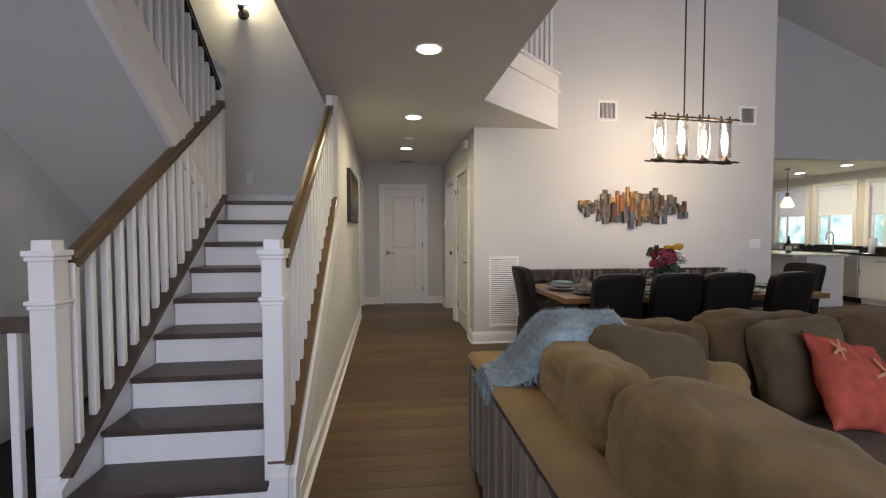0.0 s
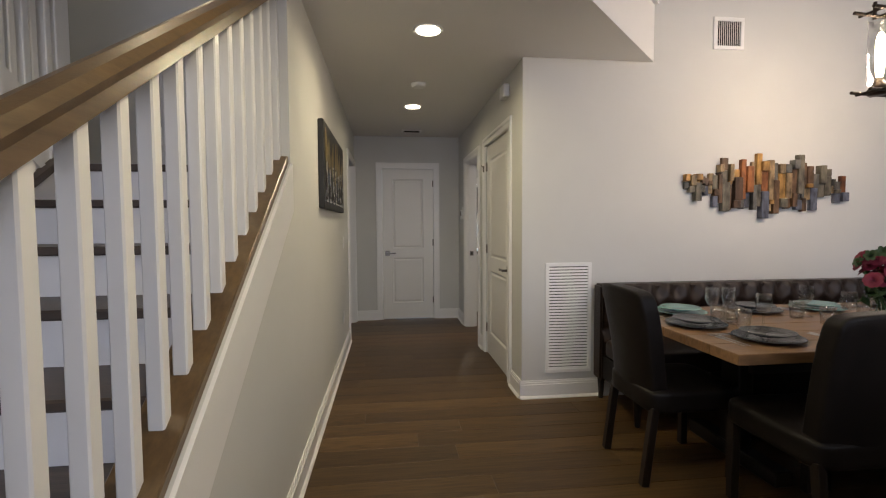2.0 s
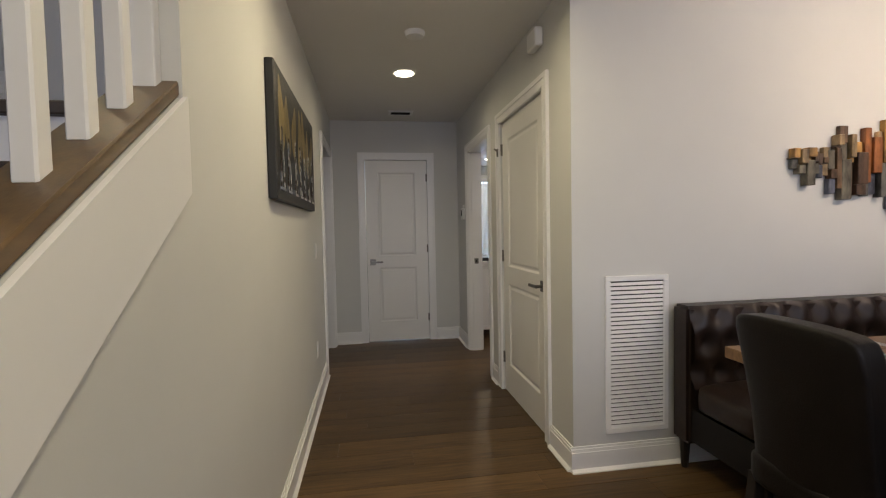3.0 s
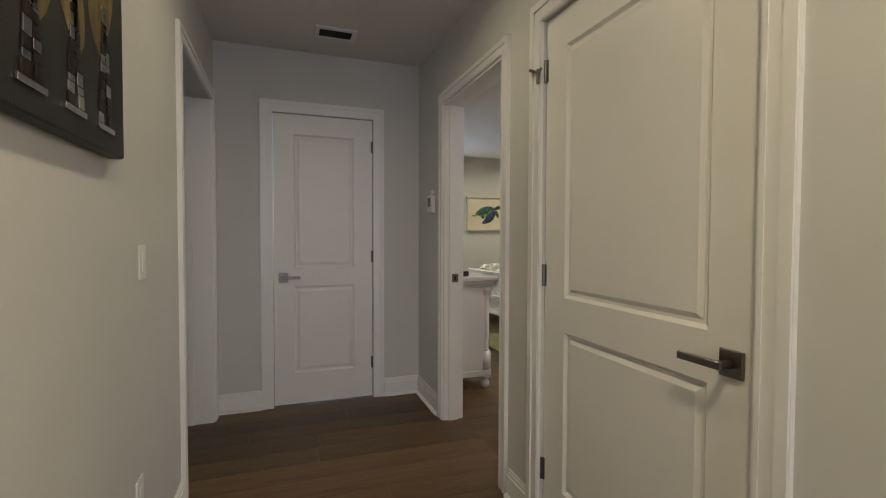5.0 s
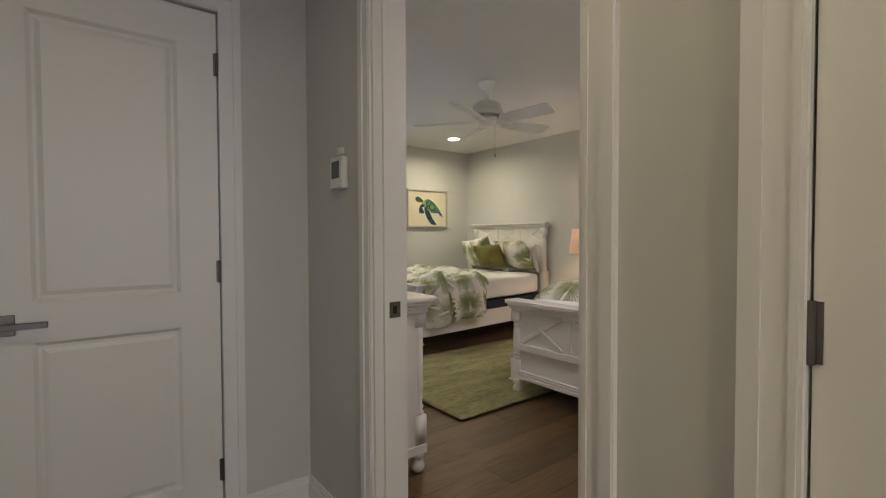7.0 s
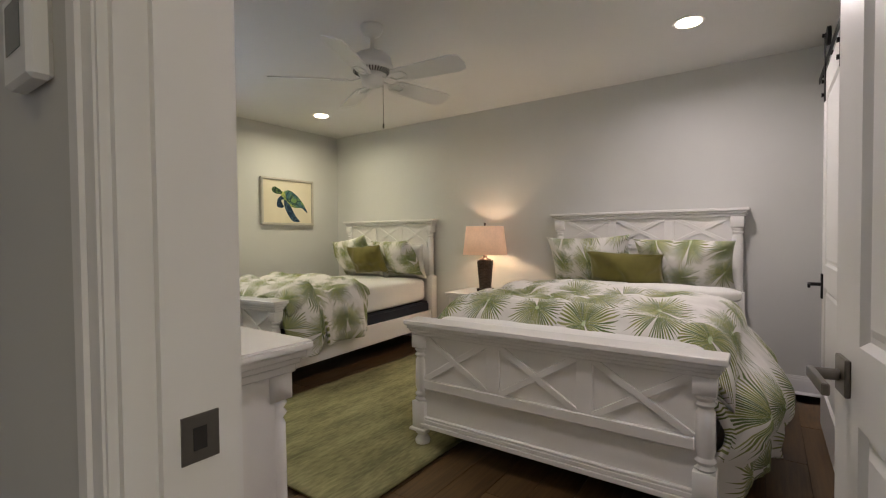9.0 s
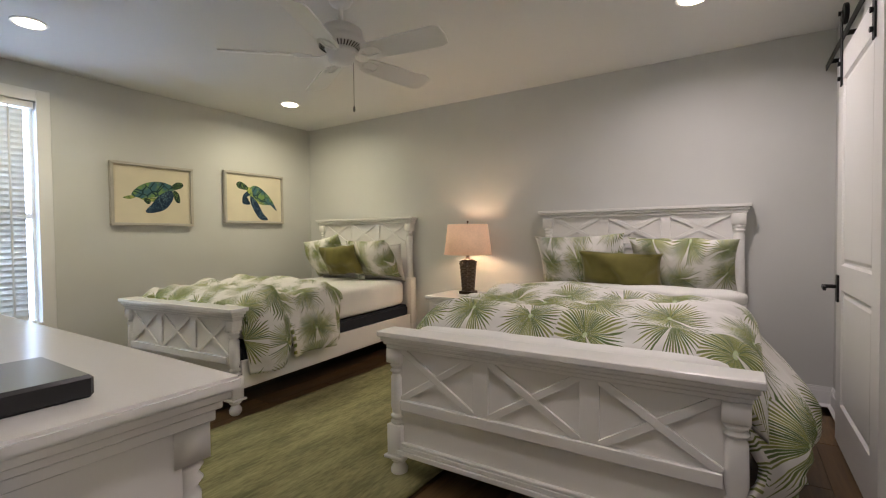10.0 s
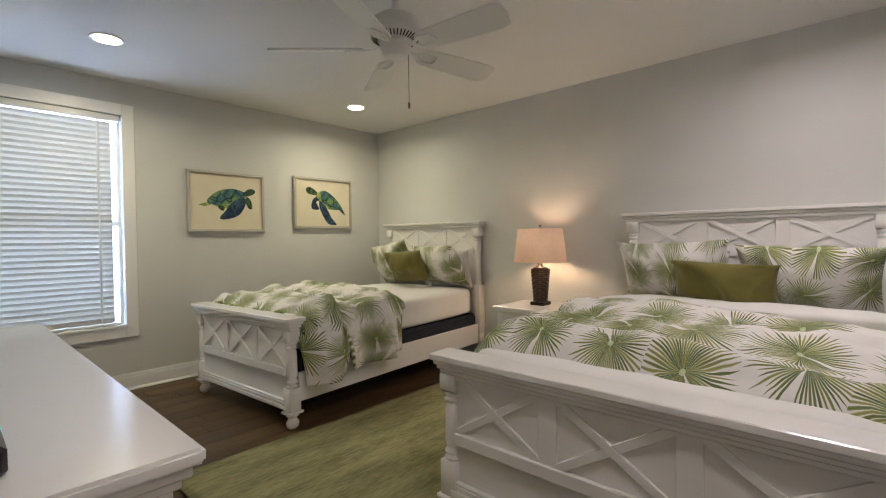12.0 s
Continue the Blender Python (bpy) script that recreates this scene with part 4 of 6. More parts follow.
# ---- hall picture ----
pic = thing("wall_canvas", "black canvas with brushed gold strokes and mirror mosaic strips", "wall art", pose(HL, 4.83, 1.440))
PW, PH = 1.30, 0.588
part("canvas", B((0.002, 0.04, 0, PW, 0, PH), bevel=0.004), M_CANVAS, pic, "black stretched canvas")
rng = random.Random(4)
for i in range(7):
    y0 = 0.13 + i * (PW - 0.26) / 6 + rng.uniform(-0.02, 0.02)
    top_, bot_ = PH - rng.uniform(0.03, 0.10), rng.uniform(0.16, 0.24)
    bm = bmesh.new()
    L_, R_ = [], []
    for k in range(13):
        t = k / 12
        z = bot_ + (top_ - bot_) * t
        c_ = y0 + 0.03 * math.sin(t * 4 + i * 1.7)
        w = 0.016 + 0.055 * math.sin(min(1.0, t * 1.15) * 3.0) ** 0.8 if 0 < t < 0.99 else 0.010
        L_.append(bm.verts.new((0.0412, c_ - w, z)))
        R_.append(bm.verts.new((0.0412, c_ + w, z)))
    for k in range(12):
        bm.faces.new((L_[k], R_[k], R_[k + 1], L_[k + 1]))
    part("gold_stroke", finish(bm), M_GOLD, pic, "brushed gold stroke")
    for s_ in (-1, 1):
        z, yy = 0.06, y0 + s_ * 0.028 + rng.uniform(-0.008, 0.008)
        while z < bot_ + rng.uniform(0.06, 0.16):
            h = rng.uniform(0.012, 0.03)
            lean = (z - 0.06) * 0.12 * s_ * -1
            part("mirror_chip", B((0.0402, 0.0445, yy - 0.014 + lean, yy + 0.014 + lean, z, z + h), bevel=0.001), M_CHIP if rng.random() < 0.6 else M_BRONZE, pic, "")
            z += h + 0.002
    part("mirror_chip", B((0.0402, 0.046, y0 - 0.05, y0 + 0.05, 0.045, 0.058), bevel=0.001), M_CHIP, pic)

# ---- dining area ----
art = thing("wood_wall_sculpture", "wall sculpture of uneven coloured wooden slats", "wall art", pose(0, DW, 0))
rng = random.Random(11)
x = 2.17
while x < 3.53:
    w = rng.uniform(0.03, 0.062)
    u = (x - 2.17) / 1.38
    swell = math.sin(u * 3.1) ** 1.4
    env_t = 1.705 + 0.14 * swell + rng.uniform(-0.07, 0.055)
    env_b = 1.525 - 0.14 * swell + rng.uniform(-0.045, 0.075)
    cuts = sorted(rng.uniform(env_b + 0.05, env_t - 0.05) for k in range(rng.choice((1, 2, 2))))
    ends = [env_b] + cuts + [env_t]
    for k, (za, zb) in enumerate(zip(ends, ends[1:])):
        d, sh = rng.uniform(0.018, 0.06), rng.uniform(-0.008, 0.008)
        wood = rng.choice((0, 0, 1, 2, 3, 3, 4, 5, 6) if k else (1, 2, 4, 6, 7, 7, 3))
        part("slat", B((x + sh, x + sh + w + rng.uniform(-0.004, 0.006), -d, -0.001, za + 0.001, zb), bevel=0.003), WOODS[wood], art)
    x += w
bench = thing("dining_bench", "dark brown tufted leather banquette against the wall", "bench")
bm = bmesh.new()
n, m_ = 144, 26
grid = []
for j in range(m_ + 1):
    row = []
    for i in range(n + 1):
        u, v = i / n, j / m_
        tx, tz = u * 18, v * 2.2
        tuft = 1e9
        for r_ in range(0, 3):
            cx = round(tx - 0.5 * (r_ % 2)) + 0.5 * (r_ % 2)
            tuft = min(tuft, (tx - cx) ** 2 + ((tz - 0.45 - r_ * 0.75) * 1.2) ** 2)
        dep = 0.040 * math.exp(-tuft * 9)
        rnd = 0.04 * (max(0, v - 0.86) / 0.14) ** 2
        row.append(bm.verts.new((1.46 + u * 2.57, 4.86 + dep + rnd, 0.46 + v * 0.42)))
    grid.append(row)
for j in range(m_):
    for i in range(n):
        bm.faces.new((grid[j][i], grid[j][i + 1], grid[j + 1][i + 1], grid[j + 1][i]))
part("tufted_back", finish(bm), M_BENCH, bench, "button-tufted back", True)
part("back_frame", B((1.45, 4.04, 4.90, 5.025, 0.16, 0.878), bevel=0.015, seg=2), M_BENCH, bench)
bm = bmesh.new()
soft(bm, (2.745, 4.66, 0.42), (1.295, 0.25, 0.075), n=8, cuts=12, wrinkle=0.004, seed=3)
part("seat", finish(bm), M_BENCH, bench, "padded leather seat", True)
part("seat_frame", B((1.47, 4.02, 4.44, 4.90, 0.18, 0.35)), M_LEATHER, bench)
for lx in (1.50, 2.7, 3.97):
    for ly in (4.47, 4.99):
        bm = bmesh.new()
        lathe(bm, [(0.018, 0), (0.03, 0.2)], lx, ly, 8)
        part("leg", finish(bm), M_LEGS, bench)

table = thing("dining_table", "long oak plank dining table with dark trestle legs", "dining table")
TX0, TX1, TY0, TY1, TZ = 1.40, 3.97, 3.50, 4.60, 0.755
for i in range(6):
    w = (TY1 - TY0) / 6
    part("plank", B((TX0, TX1, TY0 + i * w + 0.001, TY0 + (i + 1) * w - 0.001, TZ - 0.05, TZ), bevel=0.003), M_TABLE, table)
part("apron", B((TX0 + 0.2, TX1 - 0.2, TY0 + 0.15, TY0 + 0.18, 0.61, 0.704), (TX0 + 0.2, TX1 - 0.2, TY1 - 0.18, TY1 - 0.15, 0.61, 0.704)), M_LEGS, table)
for lx in (1.85, 3.5):
    part("trestle", B((lx - 0.05, lx + 0.05, 3.72, 4.38, 0.0, 0.08), (lx - 0.045, lx + 0.045, 3.98, 4.12, 0.08, 0.62), (lx - 0.05, lx + 0.05, 3.70, 4.40, 0.62, 0.704), bevel=0.006), M_LEGS, table)
part("stretcher", B((1.895, 3.455, 4.02, 4.08, 0.22, 0.32), bevel=0.004), M_LEGS, table)

chair = thing("dining_chair", "black upholstered parsons dining chair tucked at the table", "chair", pose(1.735, 3.20, 0), group="chairs round the table")
bm = bmesh.new()
soft(bm, (0, 0, 0), (0.215, 0.045, 0.295), n=12, cuts=12, wrinkle=0.004, seed=5)
for v in bm.verts:
    v.co.y += -0.09 * max(0.0, (v.co.z + 0.30) / 0.6) ** 1.5 + 0.03 * (v.co.x / 0.23) ** 2 + 0.06
    v.co.z += 0.70
    v.co.z -= 0.016 * (v.co.x / 0.23) ** 2 if v.co.z > 0.9 else 0
    v.co.x *= 0.94 + 0.07 * max(0.0, v.co.z - 0.4) / 0.6
part("backrest", finish(bm), M_LEATHER, chair, "", True)
bm = bmesh.new()
soft(bm, (0, 0.27, 0.43), (0.235, 0.26, 0.065), n=7, cuts=8, wrinkle=0.003, seed=2)
part("seat", finish(bm), M_LEATHER, chair, "", True)
for lx, ly, dy in ((-0.20, 0.05, -0.05), (0.20, 0.05, -0.05), (-0.20, 0.48, 0.0), (0.20, 0.48, 0.0)):
    bm = bmesh.new()
    beam(bm, (lx, ly, 0.40), (lx, ly + dy, 0.0), 0.04, 0.04, up=(0, 1, 0))
    part("leg", finish(bm, 0.003), M_LEGS, chair, "dark tapered leg")
for cx in (2.25, 2.705, 3.27):
    copy_thing(chair, pose(cx, 3.20 + (0.01 if cx < 3 else -0.02), 0, 0, 0, {2.25: 1.5, 2.705: -2, 3.27: 7}[cx]))
c1 = copy_thing(chair, pose(1.17, 4.03, 0, 0, 0, -90))
c1["label"] = "black upholstered parsons chair at the table's end"
c2 = copy_thing(chair, pose(4.28, 4.08, 0, 0, 0, 90))
c2["label"] = "black upholstered parsons chair at the table's kitchen end"


def plate(x, y, z, r, material, lab, nm="dinner_plate"):
    bm = bmesh.new()
    lathe(bm, [(r * 0.55, 0), (r * 0.62, 0.004), (r, 0.018), (r * 0.985, 0.021), (r * 0.62, 0.009), (0.004, 0.008)], seg=28)
    solo(nm, bm, material, lab, "plate", group="place settings", smooth=True, m=pose(x, y, z))




def wineglass(x, y, z, tall=True):
    bm = bmesh.new()
    if tall:
        lathe(bm, [(0.036, 0), (0.036, 0.003), (0.006, 0.008), (0.005, 0.075), (0.028, 0.095), (0.040, 0.13), (0.038, 0.165), (0.034, 0.19), (0.0325, 0.19), (0.036, 0.165), (0.038, 0.13), (0.026, 0.098), (0.003, 0.085)], seg=18)
    else:
        lathe(bm, [(0.034, 0), (0.039, 0.10), (0.0375, 0.10), (0.0325, 0.008), (0.002, 0.007)], seg=18)
    o = solo("wine_glass" if tall else "tumbler", bm, M_THIN, "clear stemmed wine glass on the table" if tall else "clear glass tumbler on the table", "glass", group="place settings", smooth=True, m=pose(x, y, z))
    o.visible_shadow = False


def fork(x, y, z, a):
    c = thing("cutlery", "steel fork and knife beside a plate", "cutlery", pose(x, y, z, 0, 0, a), group="place settings")
    part("fork", B((-0.007, 0.0, 0, 0.19, 0.0, 0.003), (-0.013, 0.006, 0.14, 0.19, 0.0, 0.0035), bevel=0.001), M_STEEL, c)
    part("knife", B((0.018, 0.030, 0, 0.21, 0.0, 0.003), bevel=0.001), M_STEEL, c)


for k, cx in enumerate((1.735, 2.25, 2.705, 3.27)):
    for yy, gy in ((3.72, 0.22), (4.40, -0.20)):
        plate(cx, yy, TZ, 0.155, M_PLATE if (k + (yy > 4)) % 2 == 0 else M_TEAL, "dark stoneware charger plate" if (k + (yy > 4)) % 2 == 0 else "teal glazed dinner plate")
        plate(cx, yy, TZ + 0.023, 0.12, M_TEAL if (k + (yy > 4)) % 2 else M_PLATE, "glazed plate stacked on a charger")
        wineglass(cx + 0.17, yy + gy, TZ)
        wineglass(cx + 0.08, yy + gy * 1.15, TZ, False)
        fork(cx - 0.20, yy - 0.10, TZ, 0)
plate(1.60, 4.06, TZ, 0.155, M_PLATE, "dark stoneware charger plate at the table's end")
plate(1.60, 4.06, TZ + 0.023, 0.12, M_PLATE, "dark glazed plate stacked on a charger")
wineglass(1.80, 4.2, TZ)
wineglass(1.83, 4.08, TZ, False)
fork(1.52, 3.86, TZ, -90)
plate(3.80, 4.06, TZ, 0.155, M_TEAL, "teal glazed dinner plate")

vase = thing("flower_vase", "clear glass vase with crimson and yellow flowers", "vase of flowers", pose(2.52, 3.80, TZ))
bm = bmesh.new()
lathe(bm, [(0.045, 0), (0.06, 0.03), (0.066, 0.10), (0.05, 0.17), (0.058, 0.19), (0.055, 0.19), (0.046, 0.168), (0.061, 0.10), (0.055, 0.034), (0.004, 0.012)])
vg = part("vase", bm, M_GLASS, vase, "clear glass vase", True)
vg.visible_shadow = False
rng = random.Random(8)
bm = bmesh.new()
for i in range(14):
    a, r = rng.uniform(0, 6.28), rng.uniform(0.03, 0.15)
    tube(bm, (rng.uniform(-0.03, 0.03), rng.uniform(-0.03, 0.03), 0.02), (r * math.cos(a), r * math.sin(a), rng.uniform(0.24, 0.36)), 0.004, 6)
for i in range(90):
    a, r, z = rng.uniform(0, 6.28), rng.uniform(0.02, 0.115), rng.uniform(0.15, 0.31)
    p, q = Vector((r * math.cos(a), r * math.sin(a), z)), Euler((rng.uniform(-1, 1), rng.uniform(-1, 1), rng.uniform(0, 6.28)))
    l = rng.uniform(0.035, 0.065)
    vs = [bm.verts.new(p + q.to_matrix() @ Vector(c)) for c in ((-l, 0, 0), (0, -l * 0.35, 0.008), (l, 0, -0.006), (0, l * 0.35, 0.008))]
    bm.faces.new(vs)
part("foliage", finish(bm), M_LEAF, vase, "green leaves and stems")


def blossom(mt, lab, c, r, petals):
    bm = bmesh.new()
    face = Vector((0, 0, 1)).rotation_difference(Vector((c[0] * 1.6, c[1] * 1.6 - 0.05, 0.10))).to_matrix()
    for ring in range(4):
        for i in range(petals):
            a = 6.283 * i / petals + ring * 0.5
            rr, tilt = r * (1 - ring * 0.22), 0.25 + ring * 0.35
            q = Matrix.Rotation(a, 3, "Z") @ Matrix.Rotation(-tilt, 3, "Y")
            cs = ((0.1, -0.10), (0.55, -0.30), (0.95, -0.18), (1.0, 0.0), (0.95, 0.18), (0.55, 0.30), (0.1, 0.10))
            bm.faces.new([bm.verts.new(Vector(c) + face @ q @ Vector((u * rr, v * rr * 1.3, 0.12 * rr * math.sin(u * 3)))) for u, v in cs])
    part("blossom", bm, mt, vase, lab)


def pompom(mt, lab, c, rad, seed):
    bm = bmesh.new()
    bmesh.ops.create_icosphere(bm, subdivisions=3, radius=rad)
    for v in bm.verts:
        v.co *= 1 + 0.55 * noise.noise(v.co * (2.4 / rad) + Vector((seed, 0, 0)))
        v.co.z *= 0.7
        v.co += Vector(c)
    part("blossom", bm, mt, vase, lab)


for i in range(26):
    a, r = i * 2.4, 0.02 + 0.021 * (i % 5)
    blossom(M_RED, "crimson blossom", (r * math.cos(a) - 0.035, r * math.sin(a), 0.27 + 0.036 * ((i * 7) % 4)), 0.046, 9)
for i in range(9):
    a = i * 2.4
    pompom(M_YEL, "yellow blossom", (0.075 + 0.065 * math.cos(a), 0.05 * math.sin(a), 0.415 + 0.012 * (i % 3)), 0.027, i)
for i in range(7):
    a = i * 2.4
    pompom(M_PINK, "white blossom", (0.125 + 0.035 * math.cos(a), 0.05 * math.sin(a) - 0.02, 0.28 + 0.028 * (i % 4)), 0.026, i + 20)
for c in ((-0.175, -0.03, 0.40), (-0.15, 0.05, 0.36), (-0.13, -0.05, 0.42)):
    blossom(M_LEAF, "green bud", c, 0.032, 6)

ch = thing("linear_chandelier", "bronze linear chandelier with four glowing glass cylinders", "chandelier", pose(2.865, 3.93, 0, 0, 0, 6))
CW = 0.50
for z in (2.015, 2.43):
    bm = bmesh.new()
    for sy in (-0.045, 0.045):
        tube(bm, (-CW, sy, z), (CW, sy, z), 0.009, 8)
    part("frame_bar", finish(bm), M_BRONZE, ch)
for k in range(4):
    cx = -0.375 + 0.25 * k
    for sx in (-0.05, 0.05):
        for z in (2.43, 2.015):
            bm = bmesh.new()
            tube(bm, (cx + sx, -0.075, z), (cx + sx, 0.075, z), 0.008, 8)
            if z > 2.2:
                tube(bm, (cx + sx, 0, 2.405), (cx + sx, 0, 2.475), 0.009, 8)
            part("cross_bar", finish(bm), M_BRONZE, ch)
    bm = bmesh.new()
    lathe(bm, [(0.045, 2.0), (0.05, 2.03), (0.03, 2.05), (0.018, 2.09)], cx, 0)
    part("lamp_holder", finish(bm), M_BRONZE, ch, "", True)
    bm = bmesh.new()
    lathe(bm, [(0.055, 2.06), (0.055, 2.40), (0.053, 2.40), (0.053, 2.06)], cx, 0, 24, True)
    gl = part("glass_cylinder", bm, M_THIN, ch, "clear glass cylinder", True)
    gl.visible_shadow = False
    bm = bmesh.new()
    lathe(bm, [(0.012, 2.09), (0.017, 2.12), (0.021, 2.18), (0.021, 2.27), (0.014, 2.31), (0.005, 2.325)], cx, 0, 14)
    part("bulb", finish(bm), M_BULB, ch, "glowing filament bulb", True)
for sx in (-0.125, 0.125):
    bm = bmesh.new()
    tube(bm, (sx * 0.86, 0, 2.43), (sx * 0.86, 0, 5.95), 0.007, 8)
    part("down_rod", finish(bm), M_BRONZE, ch)
part("canopy", B((-0.25, 0.25, -0.06, 0.06, 5.95, 5.985), bevel=0.004), M_BRONZE, ch)
for sx in (-0.25, 0.25):
    p = Vector((2.865 + sx * 0.99, 3.93 + sx * 0.1, 2.22))
    lamp("chandelier_bulb", "POINT", Matrix.Translation(p), 18.5, (1.0, 0.79, 0.68), radius=0.05)

# ---- kitchen beyond ----
for k, (y0, y1) in enumerate(((6.66, 7.44), (7.74, 8.53), (8.77, 9.54))):
    w = thing("window_%d" % (k + 2), "white-cased kitchen window with half-drawn roller shade", "window", kind="structure")
    c = 0.075
    part("window_frame", B((8.975, 8.999, y0 - c, y0, 0.99, 2.24 + c), (8.975, 8.999, y1, y1 + c, 0.99, 2.24 + c), (8.975, 8.999, y0, y1, 2.24, 2.24 + c), (8.95, 8.999, y0, y1, 1.03, 1.05),
                           (9.05, 9.08, y0, y0 + 0.04, 1.05, 2.24), (9.05, 9.08, y1 - 0.04, y1, 1.05, 2.24), (9.05, 9.08, y1 - 0.26, y1 - 0.22, 1.05, 2.24), bevel=0.002), M_TRIM, w)
    pn = part("pane", B((9.064, 9.068, y0 + 0.04, y1 - 0.04, 1.05, 2.24)), M_PANE, w)
    pn.visible_shadow = False
    r = thing("roller_shade", "grey-white roller shade with painted daylight glow, half drawn over a window", "roller shade", group="kitchen roller shades")
    # cassette and cloth both carry the painted daylight glow
    part("cassette", B((9.005, 9.045, y0 + 0.005, y1 - 0.005, 2.17, 2.238), bevel=0.006), M_ROLLER_GLOW, r)
    part("cloth", B((9.026, 9.029, y0 + 0.05, y1 - 0.02, 1.66, 2.17)), M_ROLLER_GLOW, r)
    part("hem_bar", B((9.022, 9.033, y0 + 0.05, y1 - 0.02, 1.64, 1.662), bevel=0.003), M_TRIM, r)
for k, (y0, y1) in enumerate(((6.30, 7.06), (7.74, 8.4), (8.402, 9.1), (5.52, 6.298))):
    cab = thing("base_cabinet", "white shaker base cabinet with drawer and door", "cabinet", group="kitchen base cabinets")
    part("body", B((8.40, 9.0, y0, y1, 0.1, 0.878)), M_WHITE, cab)
    part("toe_kick", B((8.45, 8.98, y0, y1, 0.0, 0.1)), M_WHITE, cab)
    dr = part("drawer", B((8.38, 8.399, y0 + 0.006, y1 - 0.006, 0.70, 0.87), bevel=0.003), M_WHITE, cab)
    part("handle", B((8.355, 8.367, (y0 + y1) / 2 - 0.07, (y0 + y1) / 2 + 0.07, 0.78, 0.792), bevel=0.003), M_METAL, dr)
    f = 0.065
    dd = part("cabinet_door", B((8.38, 8.399, y0 + 0.006, y0 + f, 0.12, 0.69), (8.38, 8.399, y1 - f, y1 - 0.006, 0.12, 0.69), (8.38, 8.399, y0 + f, y1 - f, 0.12, 0.12 + f), (8.38, 8.399, y0 + f, y1 - f, 0.69 - f, 0.69), (8.388, 8.399, y0 + f, y1 - f, 0.12 + f, 0.69 - f)), M_WHITE, cab)
    part("handle", B((8.355, 8.367, y1 - 0.04, y1 - 0.028, 0.53, 0.64), bevel=0.003), M_METAL, dd)
dwsh = thing("dishwasher", "stainless steel dishwasher under the counter", "dishwasher")
part("body", B((8.40, 8.99, 7.07, 7.73, 0.1, 0.878)), M_STEEL, dwsh)
part("front", B((8.375, 8.399, 7.08, 7.72, 0.12, 0.87), bevel=0.004), M_STEEL, dwsh)
part("bar_handle", B((8.335, 8.35, 7.12, 7.68, 0.80, 0.82), bevel=0.004), M_STEEL, dwsh)
part("toe_kick", B((8.44, 8.98, 7.07, 7.73, 0.0, 0.1)), M_BLACK, dwsh)
ct = thing("countertop", "polished black granite countertop with backsplash", "countertop")
part("slab", B((8.355, 8.999, 5.5, 9.3, 0.88, 0.92), bevel=0.004), M_GRANITE, ct)
part("backsplash", B((8.975, 8.999, 5.5, 9.3, 0.921, 1.025)), M_GRANITE, ct)
isl = thing("kitchen_island", "white kitchen island with pale stone top", "kitchen island")
part("body", B((7.13, 7.80, 6.87, 8.85, 0.0, 0.88)), M_WHITE, isl)
part("end_panel", B((7.10, 7.83, 6.845, 6.869, 0.0, 0.878), bevel=0.003), M_WHITE, isl)
part("top", B((6.80, 7.88, 6.80, 8.95, 0.88, 0.92), bevel=0.005), M_STONE, isl)
part("plinth", B((7.11, 7.82, 6.83, 6.8445, 0.0, 0.10)), M_WHITE, isl)
fc = thing("kitchen_faucet", "tall chrome gooseneck faucet at the sink", "faucet", pose(8.80, 7.95, 0.92))
bm = bmesh.new()
tube(bm, (0, 0, 0), (0, 0, 0.30), 0.013)
for k in range(8):
    a, b = math.pi * k / 8, math.pi * (k + 1) / 8
    tube(bm, (-0.08 + 0.08 * math.cos(a), 0, 0.30 + 0.08 * math.sin(a)), (-0.08 + 0.08 * math.cos(b), 0, 0.30 + 0.08 * math.sin(b)), 0.012)
tube(bm, (-0.16, 0, 0.30), (-0.16, 0, 0.22), 0.015)
part("spout", finish(bm), M_STEEL, fc, "", True)
bt = thing("wine_bottle", "dark champagne bottle on the island", "bottle", pose(7.2, 7.32, 0.92))
bm = bmesh.new()
lathe(bm, [(0.042, 0), (0.044, 0.01), (0.044, 0.16), (0.03, 0.21), (0.016, 0.25), (0.015, 0.31)], seg=18)
part("glass_body", finish(bm), M_BOTTLE, bt, "", True)
bm = bmesh.new()
lathe(bm, [(0.0455, 0.05), (0.0455, 0.13)], seg=18)
part("label", finish(bm), M_PAPER, bt)
wineglass(7.12, 7.38, 0.92)
wineglass(7.27, 7.24, 0.92)
tw = thing("paper_towel_roll", "white paper towel roll on the counter", "paper towel", pose(8.72, 7.12, 0.92))
bm = bmesh.new()
lathe(bm, [(0.06, 0.012), (0.062, 0.02), (0.062, 0.26), (0.06, 0.27)], seg=20)
part("roll", finish(bm), M_TOWEL, tw, "", True)
bm = bmesh.new()
lathe(bm, [(0.08, 0), (0.08, 0.011), (0.01, 0.0115), (0.008, 0.31)], seg=16)
part("holder", finish(bm), M_STEEL, tw)
solo("folded_towel", B((8.5, 8.8, 7.42, 7.68, 0.9205, 0.955), bevel=0.012, seg=2), M_TOWEL, "folded white dish towels on the counter", "towel")
solo("storage_box", B((8.6, 8.85, 6.76, 6.98, 0.9205, 1.03), bevel=0.004), M_BRONZE, "small dark red box on the counter", "box")
pd = thing("pendant_lamp", "small clear glass pendant lamp over the island", "pendant lamp", pose(7.43, 7.62, 0.07))
bm = bmesh.new()
lathe(bm, [(0.05, 2.43), (0.05, 2.41), (0.006, 2.406), (0.006, 1.98), (0.03, 1.97), (0.032, 1.90)], seg=16)
part("stem", finish(bm), M_GOLD, pd, "brass stem", True)
bm = bmesh.new()
